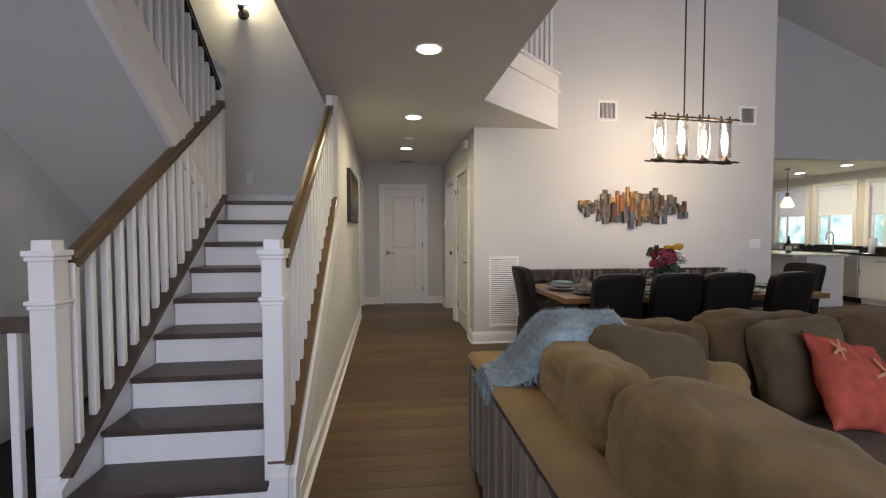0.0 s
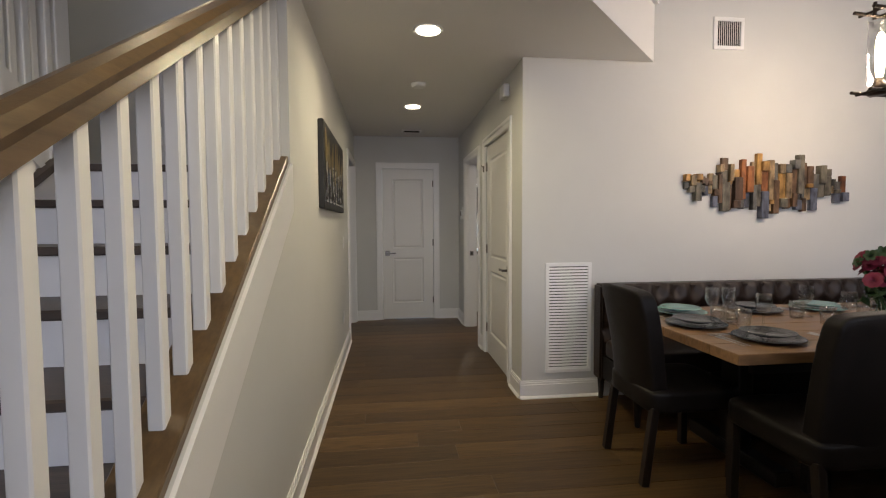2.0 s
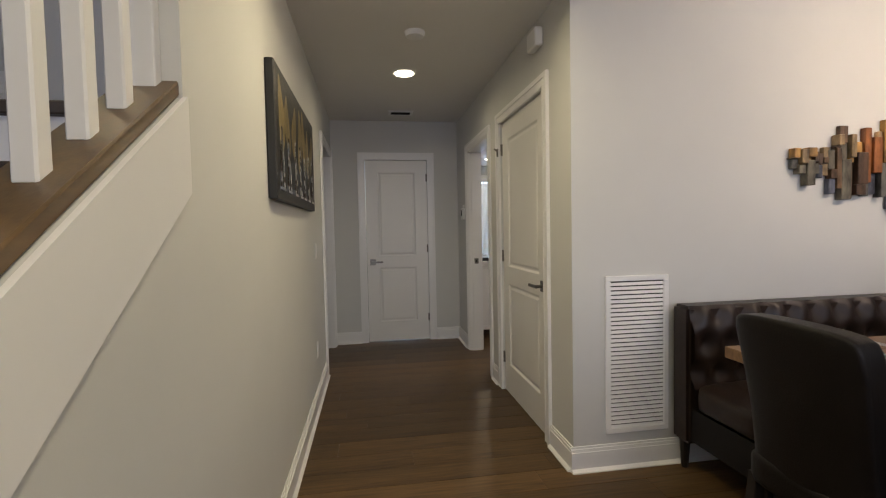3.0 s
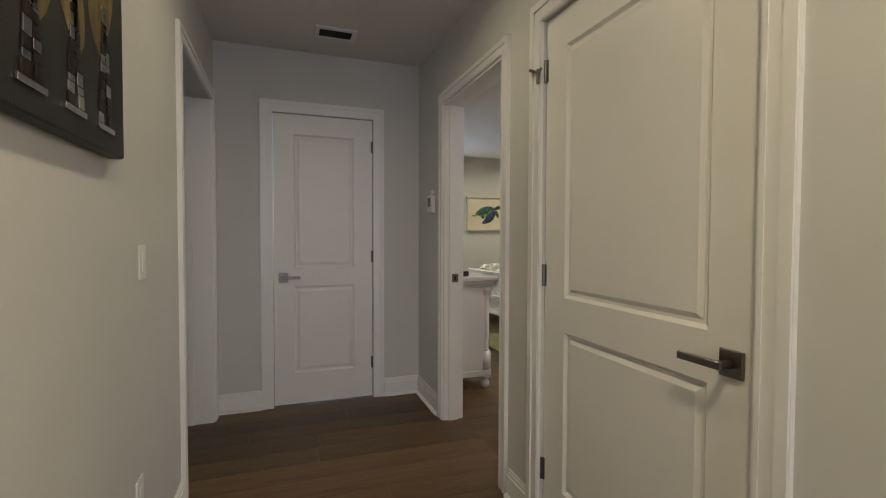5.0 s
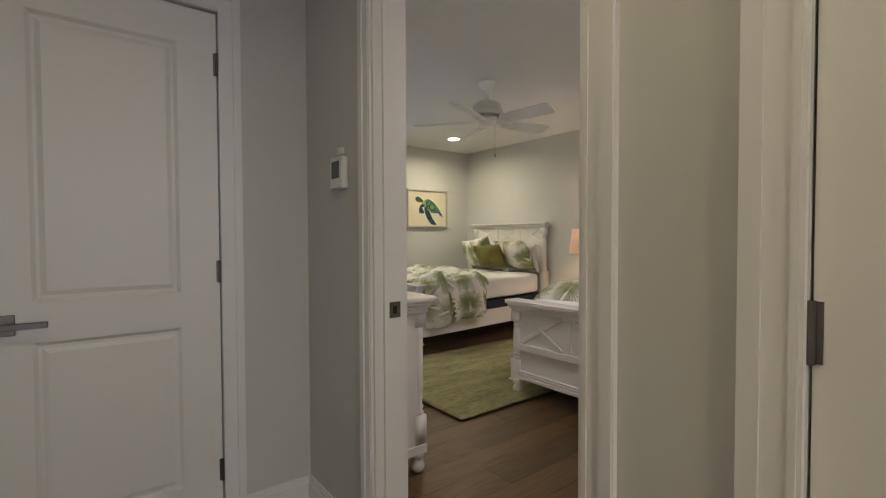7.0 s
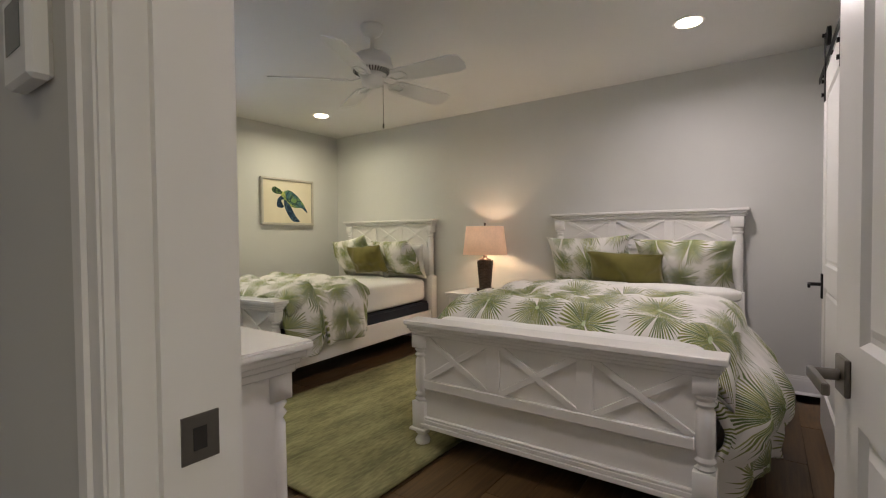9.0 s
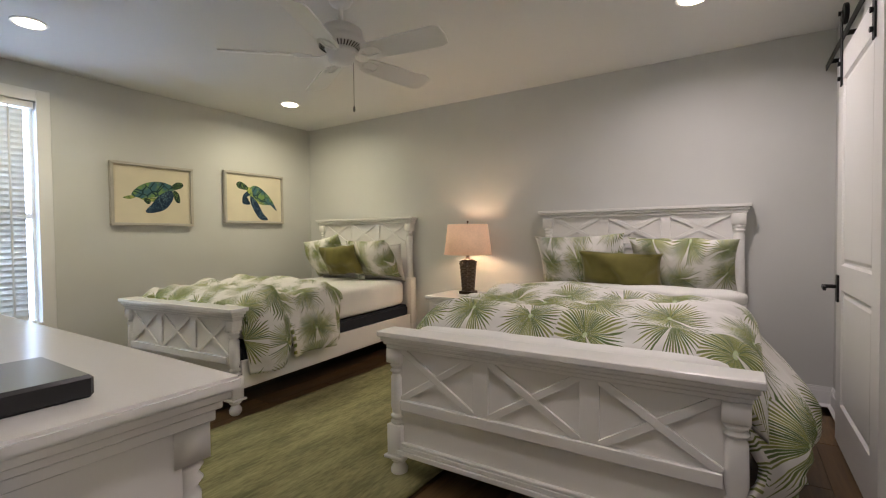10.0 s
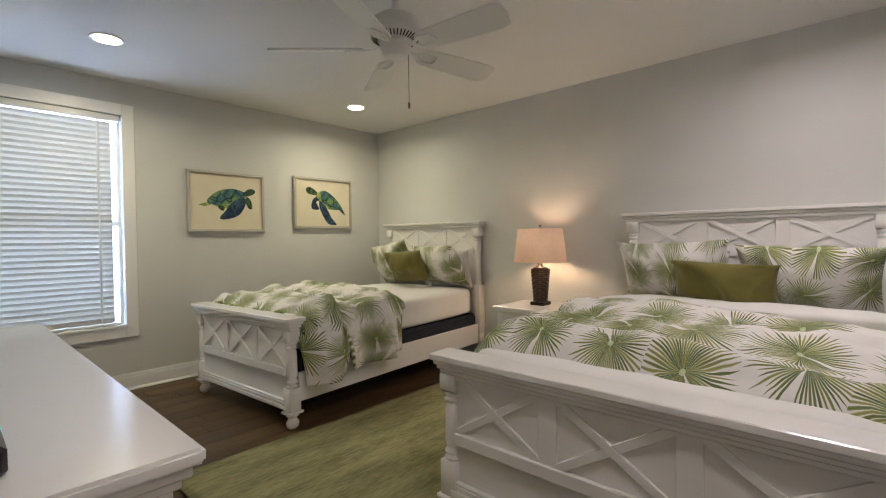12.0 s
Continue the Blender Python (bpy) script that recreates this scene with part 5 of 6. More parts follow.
lathe(bm, [(0.035, 1.90), (0.06, 1.86), (0.11, 1.76), (0.115, 1.72), (0.09, 1.69), (0.088, 1.692), (0.112, 1.722), (0.107, 1.76), (0.057, 1.858), (0.03, 1.897)], seg=20, shell=True)
gs = part("shade", bm, M_FROST, pd, "glowing seeded glass shade", True)
gs.visible_shadow = False
bm = bmesh.new()
lathe(bm, [(0.012, 1.88), (0.03, 1.80), (0.03, 1.77), (0.01, 1.74)], seg=12)
part("bulb", finish(bm), M_BULB, pd, "glowing bulb", True)
grille("ceiling_vent", pose(7.3, 7.9, 2.5, 90, 0, 0), 0.36, 0.16, 7, "white ceiling supply vent in the kitchen")
solo("backdrop", B((10.5, 10.52, 2.0, 14.0, -0.5, 6.0)), M_OUT, "bright blurred daylight and greenery outside the kitchen windows", "backdrop", kind="structure")

# ---- sofa and throw ----
sofa = thing("sectional_sofa", "brown corduroy sectional sofa with loose back cushions", "sofa")
part("base_side", B((0.345, 0.54, -1.6, 2.32, 0.05, 0.60), (0.54, 3.9, 2.10, 2.32, 0.05, 0.60), bevel=0.02, seg=2), M_SOFABASE, sofa, "greyish velvet side with vertical folds")
bm = bmesh.new()
box(bm, 0.34, 0.56, -1.6, 2.33, 0.60, 0.64)
box(bm, 0.56, 3.9, 2.09, 2.33, 0.60, 0.64)
part("frame_top", finish(bm, 0.015, 2), M_BAND, sofa, "tan corduroy band along the frame top", True)
part("seat_base", B((0.55, 3.9, 1.05, 2.10, 0.08, 0.30), (0.55, 1.55, -1.6, 1.05, 0.08, 0.30)), M_SOFA, sofa)
for i in range(26):
    bm = bmesh.new()
    y = 2.27 - i * 0.135 + 0.02 * math.sin(i * 2.1)
    w = 0.028 + 0.018 * math.sin(i * 1.3) ** 2
    prism(bm, [(0.344, y), (0.334, y - w * 0.3), (0.331, y - w), (0.344, y - w * 2.1)], "z", 0.06, 0.595)
    part("side_pleat", finish(bm, 0.003), M_SOFABASE, sofa)
for c, h, s in (((1.05, 1.55, 0.37), (0.52, 0.54, 0.085), 1), ((2.1, 1.55, 0.37), (0.53, 0.54, 0.085), 2), ((3.2, 1.55, 0.37), (0.55, 0.54, 0.085), 3), ((1.05, 0.45, 0.37), (0.52, 0.55, 0.085), 4), ((1.05, -0.6, 0.37), (0.52, 0.5, 0.085), 6)):
    bm = bmesh.new()
    soft(bm, c, h, n=7, cuts=12, wrinkle=0.012, seed=s, freq=3)
    part("seat_cushion", finish(bm), M_SEAT, sofa, "", True)
for c, h, s in (((0.70, 1.46, 0.605), (0.165, 0.39, 0.25), 7), ((0.70, 0.66, 0.645), (0.18, 0.45, 0.285), 8), ((0.70, -0.30, 0.64), (0.18, 0.47, 0.28), 9),
                ((1.18, 1.96, 0.64), (0.34, 0.14, 0.235), 10), ((1.86, 1.95, 0.655), (0.36, 0.15, 0.25), 11), ((2.68, 1.95, 0.66), (0.40, 0.15, 0.25), 12), ((3.45, 1.95, 0.66), (0.36, 0.15, 0.25), 13)):
    bm = bmesh.new()
    soft(bm, c, h, n=3.7 if c[1] < 1.8 else 5.5, cuts=38, wrinkle=0.026, seed=s, freq=4.0, crease=0.007)
    part("back_cushion", finish(bm), M_SOFA if c[1] < 1.8 else M_SOFA2, sofa, "slouched taupe back cushion" if c[1] < 1.8 else "ribbed dark brown back cushion", True)
for lx, ly in ((0.42, 2.25), (0.42, -1.5), (3.8, 2.25), (3.8, 1.1)):
    part("foot", B((lx - 0.03, lx + 0.03, ly - 0.03, ly + 0.03, 0.0, 0.05)), M_LEGS, sofa)


def pillow(name, w, h, t, material, m, label, n=18, seed=0, e=2.6, rnd=0.55, crease=0.016):
    """A stuffed pillow with pointed corners, standing in its x-z plane, with UV in metres."""
    bm = bmesh.new()
    uvl = bm.loops.layers.uv.new("UVMap")
    where = {}
    sides = []
    for s in (-1, 1):
        g = []
        for j in range(n + 1):
            row = []
            for i in range(n + 1):
                u, v = 2 * i / n - 1, 2 * j / n - 1
                edge = abs(u) == 1 or abs(v) == 1
                if s == 1 and edge:
                    row.append(sides[0][j][i])
                    continue
                th = t / 2 * ((1 - abs(u) ** e) * (1 - abs(v) ** e)) ** rnd
                px = u * w / 2 * (1 - 0.085 * (1 - v * v) ** 0.7)
                pz = v * h / 2 * (1 - 0.10 * (1 - u * u) ** 0.7 + 0.03 * noise.noise(Vector((u * 3, seed * 2.1, v))))
                q = Vector((px, s * th, pz))
                q.y += crease * (noise.noise(Vector((px * 6, pz * 6, seed + s))) + 0.6 * noise.noise(Vector((px * 15, pz * 11, seed + s)))) * (0 if edge else 1)
                vert = bm.verts.new(q)
                row.append(vert)
            g.append(row)
        sides.append(g)
    for g in sides:
        for j in range(n + 1):
            for i in range(n + 1):
                where[g[j][i]] = (seed * 1.37 + i / n * w, seed * 0.71 + j / n * h)
    for g in sides:
        for j in range(n):
            for i in range(n):
                f = bm.faces.new((g[j][i], g[j][i + 1], g[j + 1][i + 1], g[j + 1][i]))
                for lp in f.loops:
                    lp[uvl].uv = where[lp.vert]
    bmesh.ops.recalc_face_normals(bm, faces=bm.faces)
    return solo(name, bm, material, label, "pillow", smooth=True, m=m)




def sofa_pillow(half, material, m, label, seed):
    bm = bmesh.new()
    soft(bm, (0, 0, 0), half, n=4.0, cuts=30, wrinkle=0.018, seed=seed, freq=6.0, crease=0.006)
    for v in bm.verts:
        k = max(abs(v.co.x) / half[0], abs(v.co.z) / half[2])
        v.co.y *= 1.05 - 0.5 * min(1.0, k) ** 3
        v.co.x *= 1 + 0.10 * (abs(v.co.z) / half[2]) ** 2
        v.co.z *= 1 + 0.08 * (abs(v.co.x) / half[0]) ** 2
    o = solo("throw_pillow", finish(bm), material, label, "pillow", group="sofa pillows", smooth=True, m=m)
    return o


sofa_pillow((0.25, 0.13, 0.20), M_CUSH, pose(1.02, 1.60, 0.71, -38, 8, -12), "taupe corduroy throw pillow on the sofa", 1)
sofa_pillow((0.24, 0.12, 0.23), M_CUSH, pose(1.895, 1.72, 0.68, -16, -4, 3), "taupe corduroy throw pillow against the sofa back", 2)
sofa_pillow((0.17, 0.08, 0.16), M_BAND, pose(1.30, 1.60, 0.60, -24, 5, -24), "small tan throw pillow on the sofa", 3)
coral = pillow("coral_pillow", 0.47, 0.44, 0.18, M_CORAL, pose(1.975, 1.52, 0.645, -30, 12, 6), "coral throw pillow with sand-coloured sea motifs", seed=4, n=24, e=2.0, rnd=0.62, crease=0.03)
for k, (cx, cz, r) in enumerate(((-0.13, 0.13, 0.05), (0.10, 0.05, 0.075), (0.12, -0.13, 0.055))):
    bm = bmesh.new()
    for i in range(5):
        a = i * 1.2566 + k
        y = -0.086 + 0.45 * (cx * cx + cz * cz)
        beam(bm, (cx, y, cz), (cx + r * math.cos(a), y + 0.004, cz + r * math.sin(a)), 0.014, 0.003, up=(0, 1, 0))
    part("motif", finish(bm, 0.002), M_SAND, coral, "sand-coloured starfish motif")

throw = thing("throw_blanket", "pale blue shaggy throw draped over the sofa corner", "blanket")
bm = bmesh.new()
NU, NV = 40, 34


def throw_at(u, v):
    x = 1.04 - 0.67 * u - 0.02 * v
    y = 2.13 - 0.10 * u ** 1.5 - (0.48 - 0.16 * u) * v
    top = 0.922 - 0.035 * abs(2 * v - 0.7)
    k = max(0.0, min(1.0, (u - 0.48) / 0.48))
    k = k * k * (3 - 2 * k)
    z = top * (1 - k) + (0.665 - 0.03 * v) * k
    z += 0.018 * noise.noise(Vector((x * 7, y * 7, 1))) + 0.007 * noise.noise(Vector((x * 24, y * 60, 4)))
    z -= 0.12 * max(0, (v - 0.90) / 0.10) * (1 - k)
    z -= 0.20 * max(0, (0.07 - v) / 0.07) * (1 - 0.5 * k)
    return Vector((x, y, z))


g = [[bm.verts.new(throw_at(i / NU, j / NV)) for i in range(NU + 1)] for j in range(NV + 1)]
for j in range(NV):
    for i in range(NU):
        bm.faces.new((g[j][i], g[j][i + 1], g[j + 1][i + 1], g[j + 1][i]))
bmesh.ops.recalc_face_normals(bm, faces=bm.faces)
clothpart = part("cloth", bm, M_THROW, throw, "", True)
sol = clothpart.modifiers.new("thickness", "SOLIDIFY")
sol.thickness = 0.014
rng = random.Random(2)
verts, faces = [], []
for k in range(30000):
    u, v = rng.random(), rng.random()
    p = throw_at(u, v)
    nrm = (throw_at(min(1, u + 0.01), v) - p).cross(throw_at(u, min(1, v + 0.01)) - p)
    if nrm.length < 1e-9:
        continue
    nrm.normalize()
    if nrm.z < 0:
        nrm = -nrm
    d = (nrm * 0.32 + Vector((rng.uniform(-1, 0.2), rng.uniform(-1, 0.3), rng.uniform(-0.7, 0.1)))).normalized()
    l = rng.uniform(0.012, 0.03)
    s = d.cross(nrm)
    s = s.normalized() * 0.0016 if s.length > 1e-6 else Vector((0.001, 0, 0))
    b = len(verts)
    verts += [p - s, p + s, p + d * l]
    faces.append((b, b + 1, b + 2))
for k in range(260):
    u, v = (1.0, rng.random()) if k % 3 else (rng.uniform(0.35, 1.0), 1.0)
    p = throw_at(u, v)
    for seg in range(3):
        q = p + Vector((rng.uniform(-0.025, 0.005), rng.uniform(-0.02, 0.015), -rng.uniform(0.008, 0.03)))
        s = Vector((0.003, 0.003, 0))
        b = len(verts)
        verts += [p - s, p + s, q + s * 0.8, q - s * 0.8]
        faces.append((b, b + 1, b + 2, b + 3))
        p = q
me = bpy.data.meshes.new("shag")
me.from_pydata(verts, [], faces)
me.materials.append(M_THROW)
o = new("shag", me)
o.parent = throw
o["kind"] = "stuff"

# ---- bedroom ----


def turned(bm, x, y, z0, z1, r, blocks=0.10):
    """A bed post: square blocks at the ends and a turned shaft with rings between."""
    h = z1 - z0
    box(bm, x - r, x + r, y - r, y + r, z0, z0 + blocks * 1.5)
    box(bm, x - r, x + r, y - r, y + r, z1 - blocks * 0.7, z1)
    a, b = z0 + blocks * 1.5, z1 - blocks * 0.7
    lathe(bm, [(r * 0.75, a), (r * 1.0, a + 0.012), (r * 0.7, a + 0.024), (r * 0.98, a + 0.04), (r * 0.72, a + 0.055), (r * 0.92, a + (b - a) * 0.3), (r * 0.86, b - 0.07),
               (r * 0.66, b - 0.055), (r * 0.98, b - 0.04), (r * 0.7, b - 0.028), (r * 1.0, b - 0.013), (r * 0.75, b)], x, y, 18)


def foot(bm, x, y, z1, r):
    lathe(bm, [(r * 0.62, 0), (r * 0.98, 0.018), (r * 1.05, 0.04), (r * 0.75, 0.062), (r * 0.6, z1 - 0.028), (r * 1.0, z1 - 0.016), (r * 0.9, z1)], x, y, 18)


def lattice(parent, x, y0, y1, z0, z1, bays, stile, out):
    """Bays with crossed bars between stiles, on the face x; out: -1 towards the foot."""
    w = (y1 - y0 - stile * (bays - 1)) / bays
    for k in range(bays):
        a = y0 + k * (w + stile)
        for s in (0, 1):
            bm = bmesh.new()
            p, q = ((a, z0), (a + w, z1)) if s else ((a, z1), (a + w, z0))
            beam(bm, (x + out * (0.0065 + 0.001 * s), *p), (x + out * (0.0065 + 0.001 * s), *q), 0.032, 0.013, up=(1, 0, 0))
            part("cross_bar", finish(bm, 0.002), M_WHITE, parent)
        if k < bays - 1:
            part("stile", B((min(x, x + out * 0.012), max(x, x + out * 0.016), a + w, a + w + stile, z0 - 0.0, z1), bevel=0.002), M_WHITE, parent)


bed = thing("bed", "white painted bed with crossed-bar headboard and footboard", "bed", pose(2.71, 7.885, 0), group="matching beds")
bm = bmesh.new()
box(bm, 0.02, 0.05, -0.69, 0.69, 0.15, 0.665)
fbp = part("footboard", finish(bm), M_WHITE, bed)
part("crown", B((-0.035, 0.105, -0.785, 0.785, 0.698, 0.726), (-0.022, 0.092, -0.772, 0.772, 0.678, 0.6975), (-0.012, 0.082, -0.762, 0.762, 0.660, 0.6775), (-0.002, 0.07, -0.752, 0.752, 0.640, 0.6595), bevel=0.004), M_WHITE, fbp, "stepped crown moulding")
part("mid_rail", B((-0.003, 0.0195, -0.67, 0.67, 0.345, 0.395), bevel=0.003), M_WHITE, fbp)
part("bottom_rail", B((-0.004, 0.0195, -0.67, 0.67, 0.15, 0.172), (-0.010, 0.06, -0.69, 0.69, 0.125, 0.1495), (-0.002, 0.0195, -0.67, 0.67, 0.1725, 0.186), bevel=0.003), M_WHITE, fbp)
lattice(fbp, 0.02, -0.665, 0.665, 0.395, 0.64, 3, 0.075, -1)
for s in (-1, 1):
    bm = bmesh.new()
    turned(bm, 0.035, s * 0.705, 0.115, 0.64, 0.042)
    box(bm, -0.02, 0.09, s * 0.705 - 0.055, s * 0.705 + 0.055, 0.10, 0.115)
    foot(bm, 0.035, s * 0.705, 0.10, 0.042)
    part("post", finish(bm, 0.002), M_WHITE, fbp, "turned post with bun foot", True)
hbp = part("headboard", B((2.20, 2.24, -0.69, 0.69, 0.15, 1.345)), M_WHITE, bed)
part("crown", B((2.145, 2.29, -0.79, 0.79, 1.378, 1.402), (2.16, 2.285, -0.775, 0.775, 1.358, 1.3775), (2.172, 2.28, -0.765, 0.765, 1.336, 1.3575), bevel=0.004), M_WHITE, hbp, "stepped crown moulding")
lattice(hbp, 2.20, -0.655, 0.655, 1.125, 1.335, 3, 0.07, -1)
part("mid_rail", B((2.184, 2.1995, -0.67, 0.67, 1.08, 1.125), bevel=0.003), M_WHITE, hbp)
for s in (-1, 1):
    bm = bmesh.new()
    turned(bm, 2.215, s * 0.71, 0.11, 1.335, 0.045, 0.12)
    box(bm, 2.165, 2.265, s * 0.71 - 0.05, s * 0.71 + 0.05, 0.26, 0.75)
    foot(bm, 2.215, s * 0.71, 0.11, 0.045)
    part("post", finish(bm, 0.002), M_WHITE, hbp, "turned post", True)
for s in (-1, 1):
    part("side_rail", B((0.07, 2.18, s * 0.725 - 0.014, s * 0.725 + 0.014, 0.17, 0.36), bevel=0.004), M_WHITE, bed)
part("box_spring", B((0.09, 2.19, -0.70, 0.70, 0.30, 0.46), bevel=0.02, seg=2), M_NAVY, bed, "navy box spring")
NARROW = Matrix.Diagonal((1.0, 0.865, 1.0, 1.0))
POSES = (pose(2.71, 7.885, 0), pose(2.70, 10.62, 0, 0, 0, 4.2) @ NARROW)
bedB = copy_thing(bed, POSES[1])
for m in POSES:
    bm = bmesh.new()
    soft(bm, (1.14, 0, 0.60), (1.045, 0.735, 0.135), n=9, cuts=16, wrinkle=0.006, seed=4, freq=3)
    solo("mattress", bm, M_SHEET, "mattress with smooth white sheet on the bed", "mattress", group="mattresses", smooth=True, m=m)


def duvet(m, x0, x1, drop_l, drop_r, seed, label, slant=0.0, ridges=(), flare=0.10, notch=None, rnd=0.10, lift=0.012, fore=0.0):
    bm = bmesh.new()
    uvl = bm.loops.layers.uv.new("UVMap")
    nx, ny = 96, 120
    R, TOPZ, HALF = rnd, 0.765, 0.80 - rnd
    g, uvs = [], {}
    for j in range(ny + 1):
        row = []
        a = -(HALF + R * 1.571 + drop_r) + j / ny * (2 * HALF + R * 3.142 + drop_l + drop_r)
        s, t = (1 if a > 0 else -1), abs(a)
        for i in range(nx + 1):
            u = i / nx
            xx = x0 + (x1 - x0) * u + slant * a * u
            if t < HALF:
                y, z, hang = t, TOPZ + lift * math.cos(t / HALF * 1.5), 0.0
            elif t < HALF + R * 1.571:
                ph = (t - HALF) / R
                y, z, hang = HALF + R * math.sin(ph), TOPZ - R + R * math.cos(ph), 0.0
            else:
                hang = t - HALF - R * 1.571
                if notch and s < 0:
                    hang *= 1 - 0.72 * math.exp(-((xx - notch) / 0.035) ** 2) - 0.18 * min(1.0, u * 1.2)
                y, z = HALF + R + flare * (0.4 if s > 0 else 1.0) * math.sin(min(1.0, hang / 0.34) * 2.7) + 0.012, TOPZ - R - hang
            q = Vector((xx * 2.6 + seed, a * 2.6, seed))
            puff = 0.036 * noise.noise(q) + 0.020 * noise.noise(q * 2.7) + 0.006 * noise.noise(q * 7)
            puff -= 0.016 * max(0.0, 1 - 5 * abs(noise.noise(Vector((xx * 5.5, a * 2.2, seed + 7))))) ** 1.5
            for rx, rw, rh, rs in ridges:
                off_ = xx - rx - rs * a + 0.05 * noise.noise(Vector((a * 3, rx * 9, seed)))
                puff += rh * math.exp(-(off_ / (rw if off_ < 0 else rw * 0.35)) ** 2)
            puff -= (0.15 if lift > 0.03 else 0.05) * math.exp(-(u / 0.075) ** 2) + 0.015 * math.exp(-((1 - u) / 0.03) ** 2)
            if hang > 0:
                fold = 0.035 * min(1, hang / 0.2) * math.sin(xx * 13 + seed + 2 * noise.noise(Vector((xx * 3, seed, 0))))
                y += fold + puff
                xx += 0.02 * math.sin(hang * 9 + seed) - fore * min(1.0, hang / 0.08) * (1 - u) ** 3
                z += 0.05 * noise.noise(Vector((xx * 4, seed, 2))) * min(1, hang / 0.3)
            else:
                z += puff
            v = bm.verts.new((xx, s * y, max(z, 0.02)))
            uvs[v] = (xx + seed * 0.37, a + seed * 0.2)
            row.append(v)
        g.append(row)
    for j in range(ny):
        for i in range(nx):
            f = bm.faces.new((g[j][i], g[j][i + 1], g[j + 1][i + 1], g[j + 1][i]))
            for lp in f.loops:
                lp[uvl].uv = uvs[lp.vert]
    bmesh.ops.recalc_face_normals(bm, faces=bm.faces)
    o = solo("duvet", bm, M_PALM, label, "duvet", smooth=True, m=m)
    sd = o.modifiers.new("loft", "SOLIDIFY")
    sd.thickness, sd.offset = 0.025, -1.0
    return o


duvet(POSES[0], 0.125, 1.60, 0.42, 0.50, 1.0, "white duvet printed with green fan palms, spread over the bed", 0.0, ((1.08, 0.20, 0.090, 0.13), (0.70, 0.16, 0.065, -0.08), (0.36, 0.14, 0.05, 0.10)), 0.115, None, 0.17, 0.035, 0.06)
bm = bmesh.new()
soft(bm, (1.70, 0, 0.772), (0.16, 0.76, 0.055), n=4, cuts=20, wrinkle=0.012, seed=9, freq=4)
solo("sheet_fold", finish(bm), M_SHEET, "white sheet turned back over the duvet's edge", "bed sheet", smooth=True, m=POSES[0])
duvet(POSES[1], 0.085, 1.12, 0.15, 0.40, 4.0, "white duvet printed with green fan palms, folded to the foot", 0.10, ((0.95, 0.16, 0.06, 0.1), (0.52, 0.10, 0.05, 0.2), (0.28, 0.10, 0.03, -0.1)), 0.05, 0.40)
for k, m in enumerate((POSES[0], pose(2.70, 10.62, 0, 0, 0, 4.2))):
    for s in (1, -1):
        gap = (0.365, 0.315)[k]
        pillow("pillow_sham", (0.71, 0.61)[k], 0.47, 0.27, M_PALMS, m @ pose(1.99, s * gap + (0.0, 0.03)[k], 0.97 + 0.008 * s, -27 + 4 * s, 0, 90 + (3 * s, -6 + 3 * s)[k]) @ pose(0, 0, 0, 0, (2 * s, 5 + 4 * s)[k], 0), "palm-print pillow with flanged corners, leaning on the headboard", seed=5 + k * 2 + s, n=30, e=2.6, rnd=0.72, crease=0.035)
        pillow("bed_pillow", (0.66, 0.56)[k], 0.42, 0.16, M_SHEET, m @ pose(2.12, s * gap, 0.915, -12, 0, 90), "white bed pillow behind the palm-print one", seed=20 + k * 2 + s)
    w_, h_ = ((0.58, 0.29), (0.44, 0.37))[k]
    pillow("accent_pillow", w_, h_, 0.20, M_OLIVE, m @ pose(1.78, (0.02, -0.03)[k], (0.80, 0.772)[k] + h_ * 0.47, -30, 0, 90 + (1.5, 12)[k]) @ pose(0, 0, 0, 0, (-2, 4)[k], 0), ("wide olive velvet lumbar pillow on the bed", "square olive velvet pillow on the bed")[k], seed=30 + k, n=26, e=2.6, rnd=0.7, crease=0.04)

ns = thing("nightstand", "white nightstand between the beds", "nightstand")
NX0, NX1, NY0, NY1, NZ = 4.46, 4.93, 9.00, 9.58, 0.645
part("top", B((NX0 - 0.03, NX1 + 0.02, NY0 - 0.03, NY1 + 0.03, NZ - 0.028, NZ), (NX0 - 0.018, NX1 + 0.01, NY0 - 0.018, NY1 + 0.018, NZ - 0.05, NZ - 0.0285), bevel=0.004), M_WHITE, ns)
part("body", B((NX0, NX1, NY0, NY1, 0.10, NZ - 0.051)), M_WHITE, ns)
for z0, z1 in ((0.13, 0.34), (0.36, 0.57)):
    dwr = part("drawer", B((NX0 - 0.015, NX0 - 0.001, NY0 + 0.05, NY1 - 0.05, z0, z1), bevel=0.004), M_WHITE, ns)
    bm = bmesh.new()
    bmesh.ops.create_uvsphere(bm, u_segments=12, v_segments=8, radius=0.016, matrix=pose(NX0 - 0.03, (NY0 + NY1) / 2, (z0 + z1) / 2))
    part("knob", bm, M_METAL, dwr, "nickel knob", True)
for lx in (NX0 + 0.04, NX1 - 0.04):
    for ly in (NY0 + 0.04, NY1 - 0.04):
        bm = bmesh.new()
        foot(bm, lx, ly, 0.10, 0.035)
        part("foot", finish(bm), M_WHITE, ns, "", True)
tl = thing("table_lamp", "wicker table lamp with lit linen shade on the nightstand", "table lamp", pose(4.74, 9.325, NZ))
bm = bmesh.new()
